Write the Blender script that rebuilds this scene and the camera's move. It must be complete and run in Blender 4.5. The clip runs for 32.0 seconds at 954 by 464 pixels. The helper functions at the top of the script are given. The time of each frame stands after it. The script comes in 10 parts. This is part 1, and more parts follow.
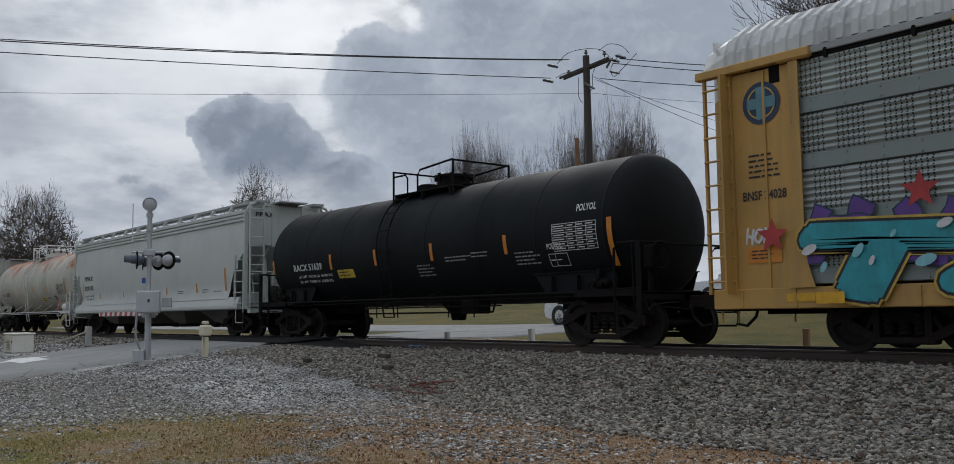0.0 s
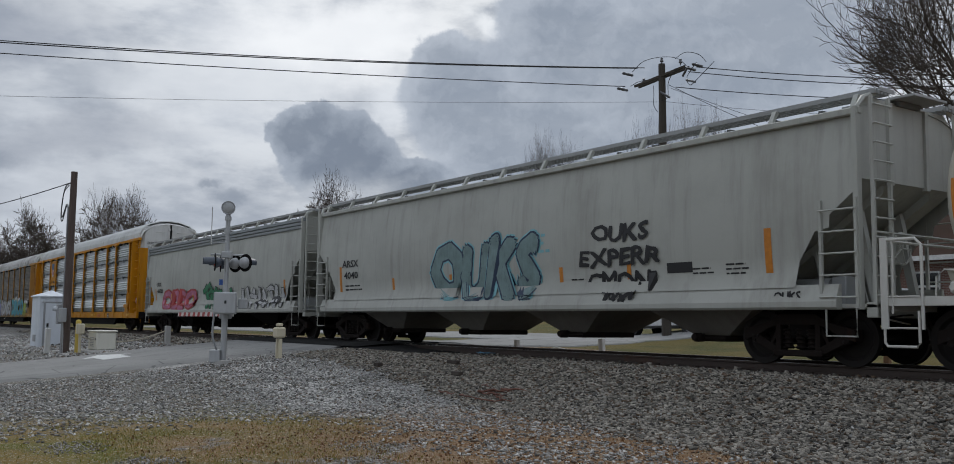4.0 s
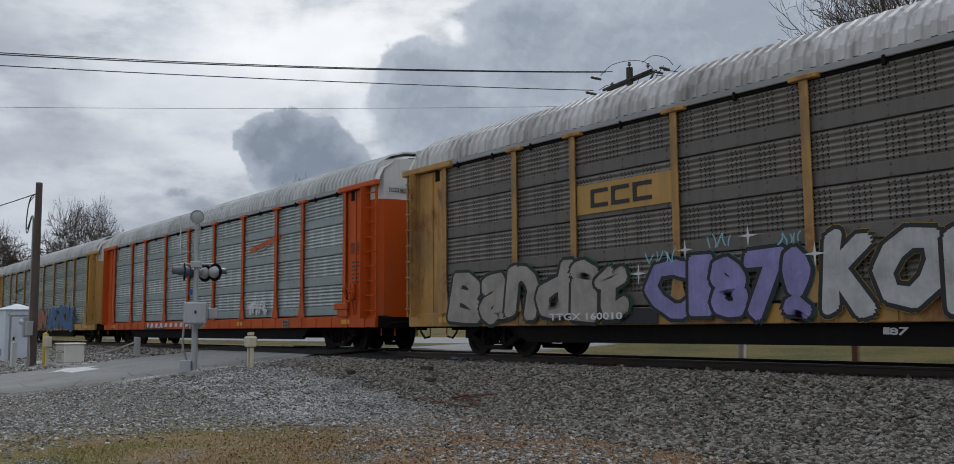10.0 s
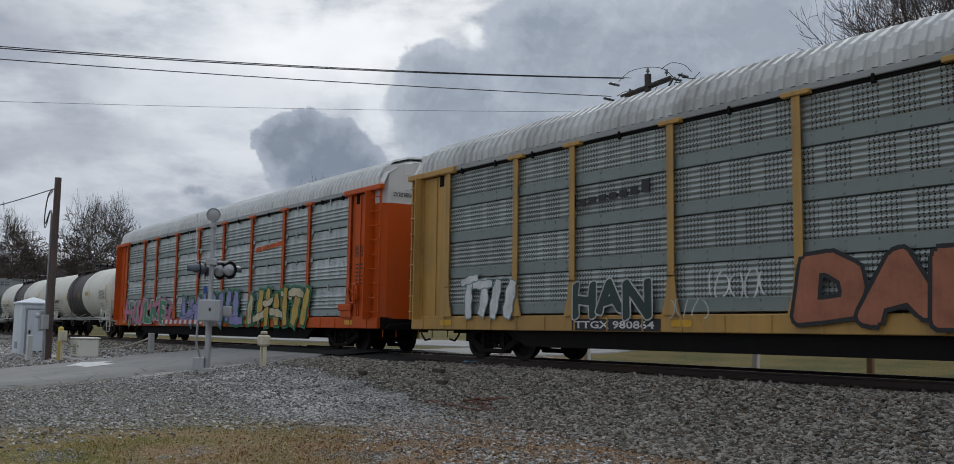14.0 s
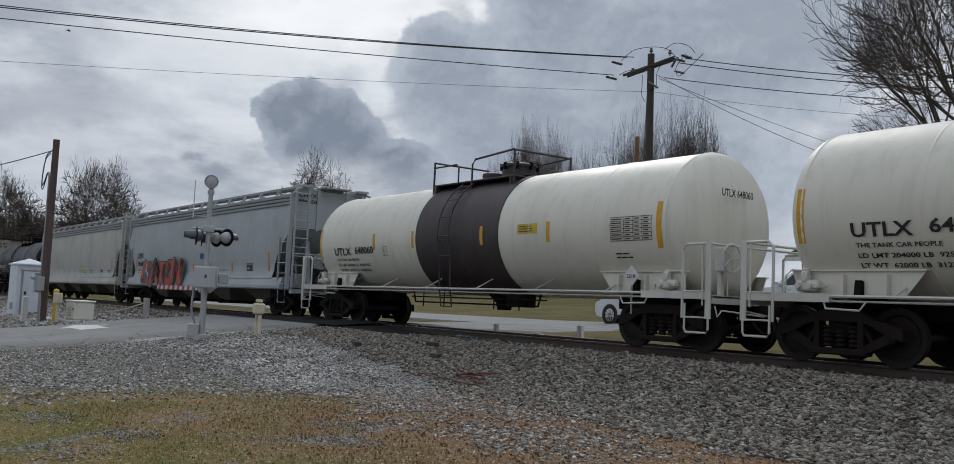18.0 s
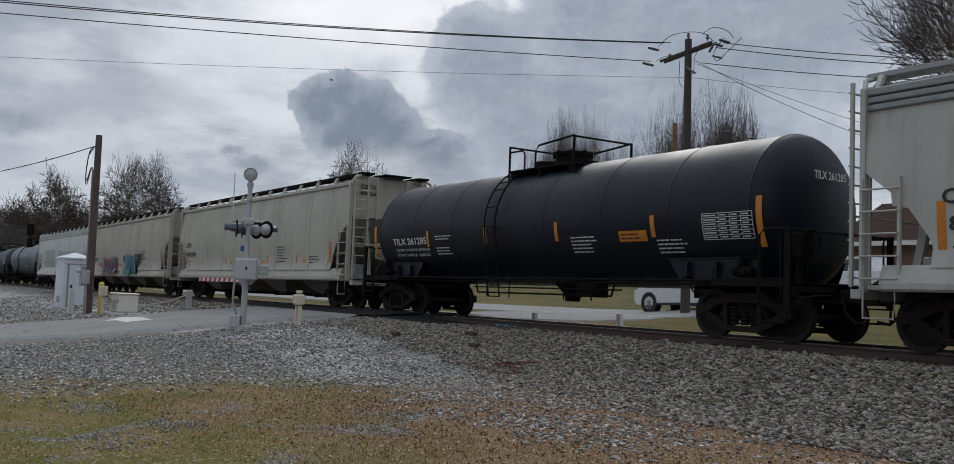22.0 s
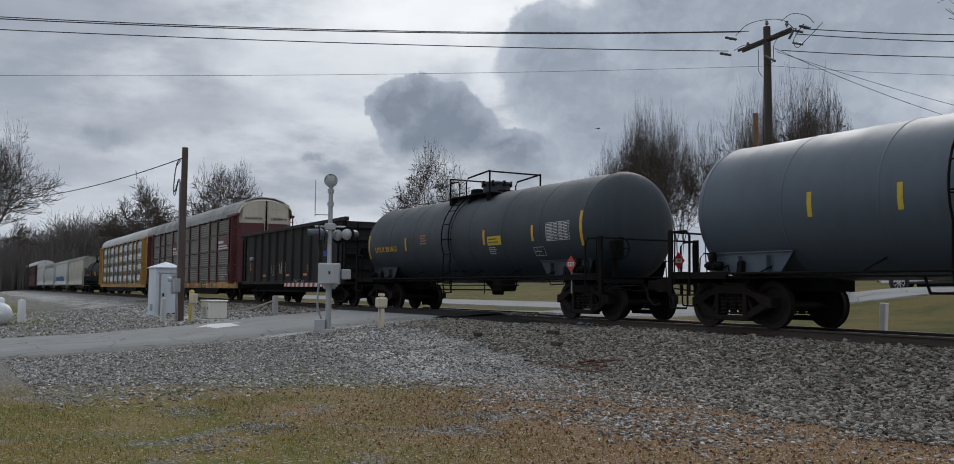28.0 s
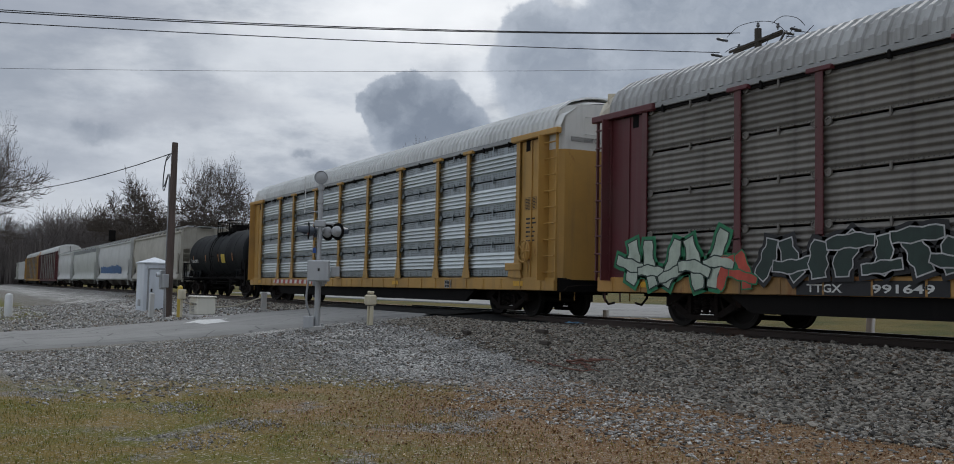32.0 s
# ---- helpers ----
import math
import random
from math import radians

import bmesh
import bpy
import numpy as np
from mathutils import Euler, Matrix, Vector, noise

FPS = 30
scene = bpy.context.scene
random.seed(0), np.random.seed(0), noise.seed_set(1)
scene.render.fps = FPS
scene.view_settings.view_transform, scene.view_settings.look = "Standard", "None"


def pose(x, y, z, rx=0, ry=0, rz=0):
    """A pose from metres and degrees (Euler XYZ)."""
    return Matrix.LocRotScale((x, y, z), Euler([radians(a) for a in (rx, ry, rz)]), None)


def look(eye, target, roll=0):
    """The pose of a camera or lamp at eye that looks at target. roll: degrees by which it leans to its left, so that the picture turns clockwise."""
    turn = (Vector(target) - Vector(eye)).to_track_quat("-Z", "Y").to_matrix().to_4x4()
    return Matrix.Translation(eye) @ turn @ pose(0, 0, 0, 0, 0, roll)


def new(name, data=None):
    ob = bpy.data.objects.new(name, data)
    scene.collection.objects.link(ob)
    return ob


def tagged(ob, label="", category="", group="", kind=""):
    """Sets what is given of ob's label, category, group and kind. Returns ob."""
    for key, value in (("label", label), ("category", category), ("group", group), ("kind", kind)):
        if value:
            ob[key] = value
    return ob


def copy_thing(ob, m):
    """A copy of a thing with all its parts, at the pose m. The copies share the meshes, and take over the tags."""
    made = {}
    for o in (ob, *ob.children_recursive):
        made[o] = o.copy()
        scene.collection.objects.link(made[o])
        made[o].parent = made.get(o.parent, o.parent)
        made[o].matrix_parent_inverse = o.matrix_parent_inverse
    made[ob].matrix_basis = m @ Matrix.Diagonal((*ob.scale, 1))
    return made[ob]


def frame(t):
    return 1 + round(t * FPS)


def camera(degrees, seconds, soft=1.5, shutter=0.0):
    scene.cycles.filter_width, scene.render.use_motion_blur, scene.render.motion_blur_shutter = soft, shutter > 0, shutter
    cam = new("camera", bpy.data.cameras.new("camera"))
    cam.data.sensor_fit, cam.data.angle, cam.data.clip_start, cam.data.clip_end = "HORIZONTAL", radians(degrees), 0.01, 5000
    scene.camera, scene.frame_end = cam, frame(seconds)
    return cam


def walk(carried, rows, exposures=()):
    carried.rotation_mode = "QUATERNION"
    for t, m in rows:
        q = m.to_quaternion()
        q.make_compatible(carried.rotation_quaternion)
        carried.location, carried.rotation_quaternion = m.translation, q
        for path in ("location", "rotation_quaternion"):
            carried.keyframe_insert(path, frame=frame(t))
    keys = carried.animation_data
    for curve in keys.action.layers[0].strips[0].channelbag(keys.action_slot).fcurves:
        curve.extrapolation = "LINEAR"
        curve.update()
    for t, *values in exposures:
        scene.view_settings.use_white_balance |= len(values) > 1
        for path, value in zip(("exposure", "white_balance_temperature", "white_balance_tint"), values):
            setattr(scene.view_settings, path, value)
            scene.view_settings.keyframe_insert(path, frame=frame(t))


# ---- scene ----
# The eye stands still and turns; the track runs along X, the train rolls towards +X, Z is up.
EYE_Z = 1.58          # metres over the ground in front of the camera
RAIL = 0.917          # top of rail
TRACK_Y = 15.05       # centre of the track
cam = camera(53.95, 32.0, soft=0.9)
TURNS = (
    (0.0, 50.729, 5.027, 0.755),
    (0.5, 50.616, 4.996, 0.756),
    (1.0, 50.450, 4.950, 1.018),
    (1.5, 50.208, 4.984, 0.931),
    (2.0, 50.081, 5.034, 0.650),
    (2.5, 50.024, 5.030, 0.413),
    (3.0, 50.198, 5.156, -0.073),
    (3.5, 51.968, 5.336, -0.365),
    (4.0, 54.983, 5.500, -0.599),
    (4.5, 55.115, 5.523, -0.251),
    (6.5, 54.931, 5.573, -0.217),
    (7.0, 54.676, 5.558, -0.160),
    (7.5, 54.587, 5.661, -0.134),
    (8.0, 54.469, 5.699, 0.045),
    (8.5, 54.333, 5.707, 0.115),
    (9.0, 54.022, 5.754, 0.250),
    (9.5, 53.611, 5.803, 0.560),
    (10.0, 53.326, 5.820, 0.453),
    (10.5, 53.074, 5.837, 0.235),
    (11.0, 52.857, 5.887, -0.033),
    (11.5, 52.616, 5.901, -0.169),
    (12.0, 52.986, 5.985, -0.301),
    (12.5, 54.427, 5.973, -0.651),
    (13.0, 54.348, 6.023, -0.748),
    (13.5, 54.205, 6.026, -0.822),
    (14.0, 54.099, 6.034, -0.833),
    (14.5, 53.814, 6.044, -0.801),
    (16.5, 53.251, 4.984, -1.911),
    (17.0, 53.242, 4.849, -2.061),
    (17.5, 53.817, 4.756, -2.366),
    (18.0, 53.782, 4.523, -2.570),
    (18.5, 53.866, 3.842, -2.486),
    (19.0, 55.073, 3.728, -2.626),
    (19.5, 55.010, 3.729, -2.616),
    (20.0, 55.080, 3.746, -2.507),
    (20.5, 55.115, 3.736, -2.365),
    (21.0, 55.563, 3.757, -2.277),
    (21.5, 56.062, 3.742, -2.141),
    (22.0, 56.111, 3.779, -2.064),
    (22.5, 56.311, 3.795, -2.024),
    (23.0, 56.395, 3.756, -1.942),
    (23.5, 56.654, 3.736, -1.843),
    (24.0, 56.957, 3.726, -1.707),
    (24.5, 57.007, 3.708, -1.487),
    (25.0, 57.135, 3.714, -1.326),
    (25.5, 59.316, 3.680, -1.107),
    (26.0, 61.211, 3.640, -0.657),
    (26.5, 61.213, 3.621, -0.629),
    (28.5, 60.887, 3.655, -0.732),
    (29.0, 60.741, 3.673, -0.830),
    (29.5, 60.689, 3.698, -0.891),
    (30.0, 60.547, 3.710, -0.936),
    (30.5, 60.444, 3.717, -1.088),
    (31.0, 60.332, 3.680, -1.112),
    (31.5, 60.318, 3.570, -1.169),
    (32.0, 60.376, 3.552, -1.204),
)
walk(cam, [(t, pose(0, 0, EYE_Z, 90 + p, r, y)) for t, y, p, r in TURNS],
     [(0, 0.04), (1, 0.26), (2, 0.12), (3.2, 0.04), (5.5, 0.0), (7, -0.1), (9, -0.1), (10.2, 0.1), (13, 0.08), (16, 0.05), (32, 0.06)])


# ---- overcast sky with broken cloud; the sun stands behind it, beyond the track ----
SUN_AT = (-0.62, 0.52, 0.59)


# clouds before the camera, on a plane square to this heading: middle, radii
FACING = radians(57)
BREAKS = (((-0.13, 0.302), (0.17, 0.065), (0.97, 0.97, 0.975), 0.9), ((-0.235, 0.257), (0.17, 0.05), (0.74, 0.76, 0.79), 0.75), ((-0.066, 0.232), (0.035, 0.04), (0.8, 0.82, 0.85), 0.8),
          ((0.05, 0.33), (0.04, 0.022), (0.9, 0.91, 0.92), 0.9), ((0.44, 0.27), (0.05, 0.06), (0.7, 0.72, 0.75), 0.5), ((-0.50, 0.075), (0.2, 0.035), (0.60, 0.62, 0.65), 0.5))
VEILS = (((-0.52, 0.315), (0.2, 0.05), (0.33, 0.36, 0.425), 0.6), ((-0.40, 0.19), (0.16, 0.03), (0.36, 0.385, 0.44), 0.5), ((-0.58, 0.135), (0.16, 0.03), (0.33, 0.36, 0.42), 0.55))
BANK = (((0.02, 0.243), (0.078, 0.078)), ((0.0, 0.275), (0.045, 0.045)), ((0.13, 0.31), (0.085, 0.085)), ((0.25, 0.27), (0.15, 0.13)), ((0.10, 0.19), (0.13, 0.1)), ((0.37, 0.32), (0.15, 0.12)), ((0.24, 0.16), (0.2, 0.1)))
TOWER = (((-0.162, 0.197), (0.038, 0.032)), ((-0.138, 0.208), (0.034, 0.030)), ((-0.112, 0.19), (0.05, 0.045)), ((-0.095, 0.165), (0.06, 0.045)), ((-0.13, 0.168), (0.05, 0.035)), ((-0.05, 0.145), (0.07, 0.038)))
WISPS = (((-0.487, 0.166), (0.055, 0.02)), ((-0.50, 0.172), (0.03, 0.017)), ((-0.228, 0.132), (0.034, 0.017)), ((-0.25, 0.143), (0.018, 0.01)))


def make_world():
    w = bpy.data.worlds.new("sky")
    scene.world = w
    w.use_nodes = True
    nt = w.node_tree
    nt.nodes.clear()

    def n(kind, values=(), out=0, **props):
        q = nt.nodes.new(kind)
        for k, v in props.items():
            setattr(q, k, v)
        for k, v in dict(values).items():
            if isinstance(v, bpy.types.NodeSocket):
                nt.links.new(v, q.inputs[k])
            else:
                q.inputs[k].default_value = v
        return q.outputs[out]

    def m(op, a, b=0.0):
        return n("ShaderNodeMath", {0: a, 1: b}, operation=op)

    def step(v, lo, hi):
        return n("ShaderNodeMapRange", {"Value": v, "From Min": lo, "From Max": hi}, interpolation_type="SMOOTHSTEP")

    def mix(f, a, b):
        q = nt.nodes.new("ShaderNodeMix")
        q.data_type = "RGBA"
        for i, v in ((0, f), (6, a), (7, b)):
            if isinstance(v, bpy.types.NodeSocket):
                nt.links.new(v, q.inputs[i])
            else:
                q.inputs[i].default_value = v if i == 0 else (*v, 1)
        return q.outputs[2]

    def vec(op, a, b=(0, 0, 0)):
        return n("ShaderNodeVectorMath", {0: a, 1: b}, "Value" if op in ("LENGTH", "DOT_PRODUCT") else 0, operation=op)

    def cloud_noise(v, scale, detail=8.0, rough=0.6, out=0):
        return n("ShaderNodeTexNoise", {"Vector": v, "Scale": scale, "Detail": detail, "Roughness": rough}, out)

    way = n("ShaderNodeTexCoord")
    sky = nt.nodes.new("ShaderNodeTexSky")
    sky.sky_type, sky.sun_disc = "NISHITA", False
    sky.sun_elevation = math.asin(SUN_AT[2])
    sky.sun_rotation = math.atan2(SUN_AT[0], SUN_AT[1])
    # a ragged grey deck all round
    flat = n("ShaderNodeMapping", {"Vector": way, "Scale": (1.0, 1.0, 2.8)})
    big, fine = cloud_noise(flat, 2.3, 9.0, 0.56), cloud_noise(flat, 8.5, 8.0, 0.58)
    tone = m("ADD", m("MULTIPLY", big, 0.7), m("MULTIPLY", fine, 0.3))
    col = mix(step(tone, 0.38, 0.62), (0.345, 0.378, 0.435), (0.60, 0.63, 0.68))
    glow = step(vec("LENGTH", vec("SUBTRACT", way, SUN_AT)), 0.85, 0.05)
    col = mix(m("MULTIPLY", glow, step(fine, 0.35, 0.62)), col, (0.95, 0.95, 0.94))
    blue = vec("MULTIPLY", sky.outputs[0], (0.12, 0.12, 0.12))
    col = mix(m("MULTIPLY", step(tone, 0.62, 0.72), 0.2), col, blue)
    # plane coordinates for the clouds ahead
    ahead = vec("DOT_PRODUCT", way, (-math.sin(FACING), math.cos(FACING), 0))
    depth = m("MAXIMUM", ahead, 0.15)
    front = step(ahead, 0.2, 0.5)
    across = m("DIVIDE", vec("DOT_PRODUCT", way, (math.cos(FACING), math.sin(FACING), 0)), depth)
    height = m("DIVIDE", vec("DOT_PRODUCT", way, (0, 0, 1)), depth)
    plane = n("ShaderNodeCombineXYZ", {0: across, 1: height, 2: 0.0})

    def drift(scale, size):
        return vec("MULTIPLY", vec("SUBTRACT", cloud_noise(plane, scale, 6.0, 0.6, 1), (0.5, 0.5, 0.5)), (size, size, 0))
    soft = vec("ADD", plane, drift(7.0, 0.12))
    crisp = vec("ADD", plane, vec("ADD", drift(16.0, 0.042), drift(55.0, 0.016)))

    def puff(at, c, r):
        """1 in the middle of an ellipse, 0 on its rim."""
        return m("SUBTRACT", 1.0, vec("LENGTH", vec("DIVIDE", vec("SUBTRACT", at, (*c, 0)), (*r, 1))))

    def heap(at, puffs):
        total = None
        for c, r in puffs:
            d = puff(at, c, r)
            total = d if total is None else n("ShaderNodeMath", {0: total, 1: d, 2: 0.25}, operation="SMOOTH_MAX")
        return total
    for group in (VEILS, BREAKS):
        for c, r, body, share in group:
            col = mix(m("MULTIPLY", m("MULTIPLY", step(puff(soft, c, r), -0.15, 0.7), share), front), col, body)
    # billows: the difference between two close samples reads as relief lit from above
    lump = m("SUBTRACT", cloud_noise(crisp, 26.0, 7.0, 0.58), cloud_noise(vec("ADD", crisp, (-0.004, 0.009, 0)), 26.0, 7.0, 0.58))
    lump2 = m("SUBTRACT", cloud_noise(crisp, 11.0, 4.0, 0.5), cloud_noise(vec("ADD", crisp, (-0.008, 0.02, 0)), 11.0, 4.0, 0.5))
    relief = m("ADD", m("MULTIPLY", lump, 1.5), m("MULTIPLY", lump2, 1.3))
    for puffs, lit, body, share, rim, low in ((BANK, (0.46, 0.50, 0.565), (0.295, 0.335, 0.40), 0.9, 0.16, (0.02, 0.12)), (TOWER, (0.37, 0.41, 0.475), (0.20, 0.236, 0.295), 0.93, 0.13, (0.115, 0.165)), (WISPS, (0.40, 0.43, 0.485), (0.25, 0.285, 0.345), 0.7, 0.9, (0.0, 0.05))):
        d = heap(crisp, puffs)
        edge = m("MULTIPLY", step(d, 0.0, rim), step(m("ADD", height, m("MULTIPLY", lump2, 0.1)), *low))
        core = m("SUBTRACT", step(d, 0.0, 0.75), relief)
        col = mix(m("MULTIPLY", m("MULTIPLY", edge, share), front), col, mix(n("ShaderNodeClamp", {0: core}), lit, body))
    # an overcast sky is brightest overhead
    high = m("ADD", 1.0, m("MULTIPLY", step(vec("DOT_PRODUCT", way, (0, 0, 1)), 0.36, 0.85), 0.75))
    col = n("ShaderNodeVectorMath", {0: vec("MULTIPLY", col, (0.93, 0.955, 0.985)), "Scale": high}, operation="SCALE")
    bg = nt.nodes.new("ShaderNodeBackground")
    nt.links.new(col, bg.inputs[0])
    bg.inputs[1].default_value = 1.0
    out = nt.nodes.new("ShaderNodeOutputWorld")
    nt.links.new(bg.outputs[0], out.inputs[0])


make_world()
sun = new("sun", bpy.data.lights.new("sun", "SUN"))
sun.data.energy, sun.data.angle, sun.data.color = 0.7, radians(24), (1, 0.97, 0.93)
sun.matrix_world = look(tuple(60 * c for c in SUN_AT), (0, 0, 0))


# ---- materials ----
def shader(name, rough=0.6, metal=0.0):
    m = bpy.data.materials.new(name)
    m.use_nodes = True
    b = m.node_tree.nodes["Principled BSDF"]
    b.inputs["Roughness"].default_value = rough
    b.inputs["Metallic"].default_value = metal
    return m, m.node_tree, b


def node(nt, kind, values=(), **props):
    n = nt.nodes.new(kind)
    for k, v in props.items():
        setattr(n, k, v)
    for k, v in dict(values).items():
        if isinstance(v, bpy.types.NodeSocket):
            nt.links.new(v, n.inputs[k])
        else:
            n.inputs[k].default_value = v
    return n


def coords(nt, scale=(1, 1, 1), source="Object"):
    tc = node(nt, "ShaderNodeTexCoord")
    return node(nt, "ShaderNodeMapping", {"Vector": tc.outputs[source], "Scale": scale}).outputs[0]


def noise_tex(nt, vec, scale, detail=4.0, rough=0.55, distort=0.0):
    return node(nt, "ShaderNodeTexNoise", {"Vector": vec, "Scale": scale, "Detail": detail, "Roughness": rough, "Distortion": distort}).outputs[0]


def ramp(nt, fac, lo, hi):
    """0 below lo, 1 above hi."""
    return node(nt, "ShaderNodeMapRange", {"Value": fac, "From Min": lo, "From Max": hi}, clamp=True).outputs[0]


def calc(nt, op, a, b=0.0):
    return node(nt, "ShaderNodeMath", {0: a, 1: b}, operation=op).outputs[0]


def blend(nt, fac, a, b):
    n = node(nt, "ShaderNodeMix", {"Factor": fac}, data_type="RGBA")
    for i, c in ((6, a), (7, b)):
        if isinstance(c, bpy.types.NodeSocket):
            nt.links.new(c, n.inputs[i])
        else:
            n.inputs[i].default_value = (*c[:3], 1)
    return n.outputs[2]


def bump(nt, b, height, strength, distance):
    n = node(nt, "ShaderNodeBump", {"Height": height, "Strength": strength, "Distance": distance})
    nt.links.new(n.outputs[0], b.inputs["Normal"])


def tint(c, k):
    return tuple(min(1.0, x * k) for x in c)


RUST = (0.23, 0.075, 0.022)
GRIME = (0.075, 0.065, 0.055)


def paint(name, color, rough=0.5, dirt=0.35, streak=0.35, rust=0.0, metal=0.0, grime=GRIME, rust_color=RUST, gloss=0.5, rust_from=None):
    """Weathered paint: blotches, run-down streaks, rust spots and a faint unevenness."""
    m, nt, b = shader(name, rough, metal)
    b.inputs["Specular IOR Level"].default_value = gloss
    vec = coords(nt)
    big = ramp(nt, noise_tex(nt, vec, 0.55, 5, 0.62), 0.42, 0.72)
    runs = ramp(nt, noise_tex(nt, coords(nt, (2.6, 2.6, 0.22)), 1.6, 4, 0.6), 0.5, 0.75)
    grain = noise_tex(nt, vec, 22, 3)
    col = blend(nt, calc(nt, "MULTIPLY", grain, 0.16), color, tint(color, 0.72))
    col = blend(nt, calc(nt, "MULTIPLY", big, dirt), col, grime)
    col = blend(nt, calc(nt, "MULTIPLY", runs, streak), col, tint(grime, 1.3))
    if rust:
        rusty = noise_tex(nt, coords(nt, (1, 1, 0.55)), 1.3, 8, 0.68, 0.4)
        if rust_from:
            # rust gathers on the upper side and runs down from it
            z = node(nt, "ShaderNodeSeparateXYZ", {0: vec}).outputs[2]
            rusty = calc(nt, "ADD", rusty, calc(nt, "MULTIPLY", calc(nt, "SUBTRACT", ramp(nt, z, *rust_from), 1.0), 0.26))
        spots = ramp(nt, rusty, 0.66 - 0.22 * rust, 0.74 - 0.16 * rust)
        col = blend(nt, calc(nt, "MULTIPLY", spots, 0.95), col, blend(nt, grain, rust_color, tint(rust_color, 0.5)))
    nt.links.new(col, b.inputs["Base Color"])
    rg = calc(nt, "ADD", calc(nt, "MULTIPLY", big, 0.18), rough)
    nt.links.new(rg, b.inputs["Roughness"])
    bump(nt, b, calc(nt, "ADD", big, calc(nt, "MULTIPLY", grain, 0.2)), 0.25, 0.01)
    return m


def plain(name, color, rough=0.6, metal=0.0):
    """Small painted things and lettering: one colour with a little wear."""
    m, nt, b = shader(name, rough, metal)
    g = noise_tex(nt, coords(nt), 9, 5, 0.65)
    nt.links.new(blend(nt, ramp(nt, g, 0.35, 0.8), color, tint(color, 0.68)), b.inputs["Base Color"])
    return m


def perforated(name, color, pitch_x, pitch_z, radius, rough=0.45, metal=0.55, dirt=0.4, bands=None, grime=GRIME, band_dimmed=None, mirror=0.0):
    """Galvanised rack sheet with rows of punched holes in it."""
    m, nt, b = shader(name, rough, metal)
    vec = coords(nt)
    xyz = node(nt, "ShaderNodeSeparateXYZ", {0: vec}).outputs
    fx = calc(nt, "ABSOLUTE", calc(nt, "SUBTRACT", calc(nt, "FRACT", calc(nt, "DIVIDE", xyz[0], pitch_x)), 0.5))
    fz = calc(nt, "ABSOLUTE", calc(nt, "SUBTRACT", calc(nt, "FRACT", calc(nt, "DIVIDE", xyz[2], pitch_z)), 0.5))
    dx, dz = calc(nt, "MULTIPLY", fx, pitch_x), calc(nt, "MULTIPLY", fz, pitch_z)
    d = calc(nt, "SQRT", calc(nt, "ADD", calc(nt, "MULTIPLY", dx, dx), calc(nt, "MULTIPLY", dz, dz)))
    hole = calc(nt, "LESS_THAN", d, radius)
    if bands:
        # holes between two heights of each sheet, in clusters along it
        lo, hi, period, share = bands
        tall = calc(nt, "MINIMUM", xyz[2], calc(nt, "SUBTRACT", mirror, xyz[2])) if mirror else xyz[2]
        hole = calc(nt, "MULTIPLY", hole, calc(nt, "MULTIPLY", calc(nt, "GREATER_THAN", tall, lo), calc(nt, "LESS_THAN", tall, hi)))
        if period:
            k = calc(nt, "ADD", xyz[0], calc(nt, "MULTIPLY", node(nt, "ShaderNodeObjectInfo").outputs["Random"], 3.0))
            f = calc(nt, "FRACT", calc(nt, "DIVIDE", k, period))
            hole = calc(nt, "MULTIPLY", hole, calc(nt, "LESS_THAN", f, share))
    big = ramp(nt, noise_tex(nt, vec, 0.7, 5, 0.65), 0.38, 0.75)
    runs = ramp(nt, noise_tex(nt, coords(nt, (3, 3, 0.3)), 1.4, 4, 0.6), 0.48, 0.78)
    grain = noise_tex(nt, vec, 30, 3)
    rnd = node(nt, "ShaderNodeObjectInfo").outputs["Random"]
    base = blend(nt, rnd, tint(color, 0.82), tint(color, 1.1))
    if band_dimmed:
        # flat plate along each sheet's foot, colour dimmed for the dark surroundings it mirrors
        low = calc(nt, "MINIMUM", xyz[2], calc(nt, "SUBTRACT", mirror, xyz[2])) if mirror else xyz[2]
        base = blend(nt, calc(nt, "LESS_THAN", low, 0.215 if mirror else 0.262), base, band_dimmed)
    col = blend(nt, calc(nt, "MULTIPLY", grain, 0.3), base, tint(color, 0.6))
    col = blend(nt, calc(nt, "MULTIPLY", big, dirt), col, grime)
    col = blend(nt, calc(nt, "MULTIPLY", runs, dirt), col, grime)
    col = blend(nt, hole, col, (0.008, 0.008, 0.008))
    nt.links.new(col, b.inputs["Base Color"])
    nt.links.new(calc(nt, "MULTIPLY", calc(nt, "SUBTRACT", 1.0, calc(nt, "MAXIMUM", hole, calc(nt, "MULTIPLY", big, 0.6))), metal), b.inputs["Metallic"])
    bump(nt, b, grain, 0.15, 0.004)
    return m


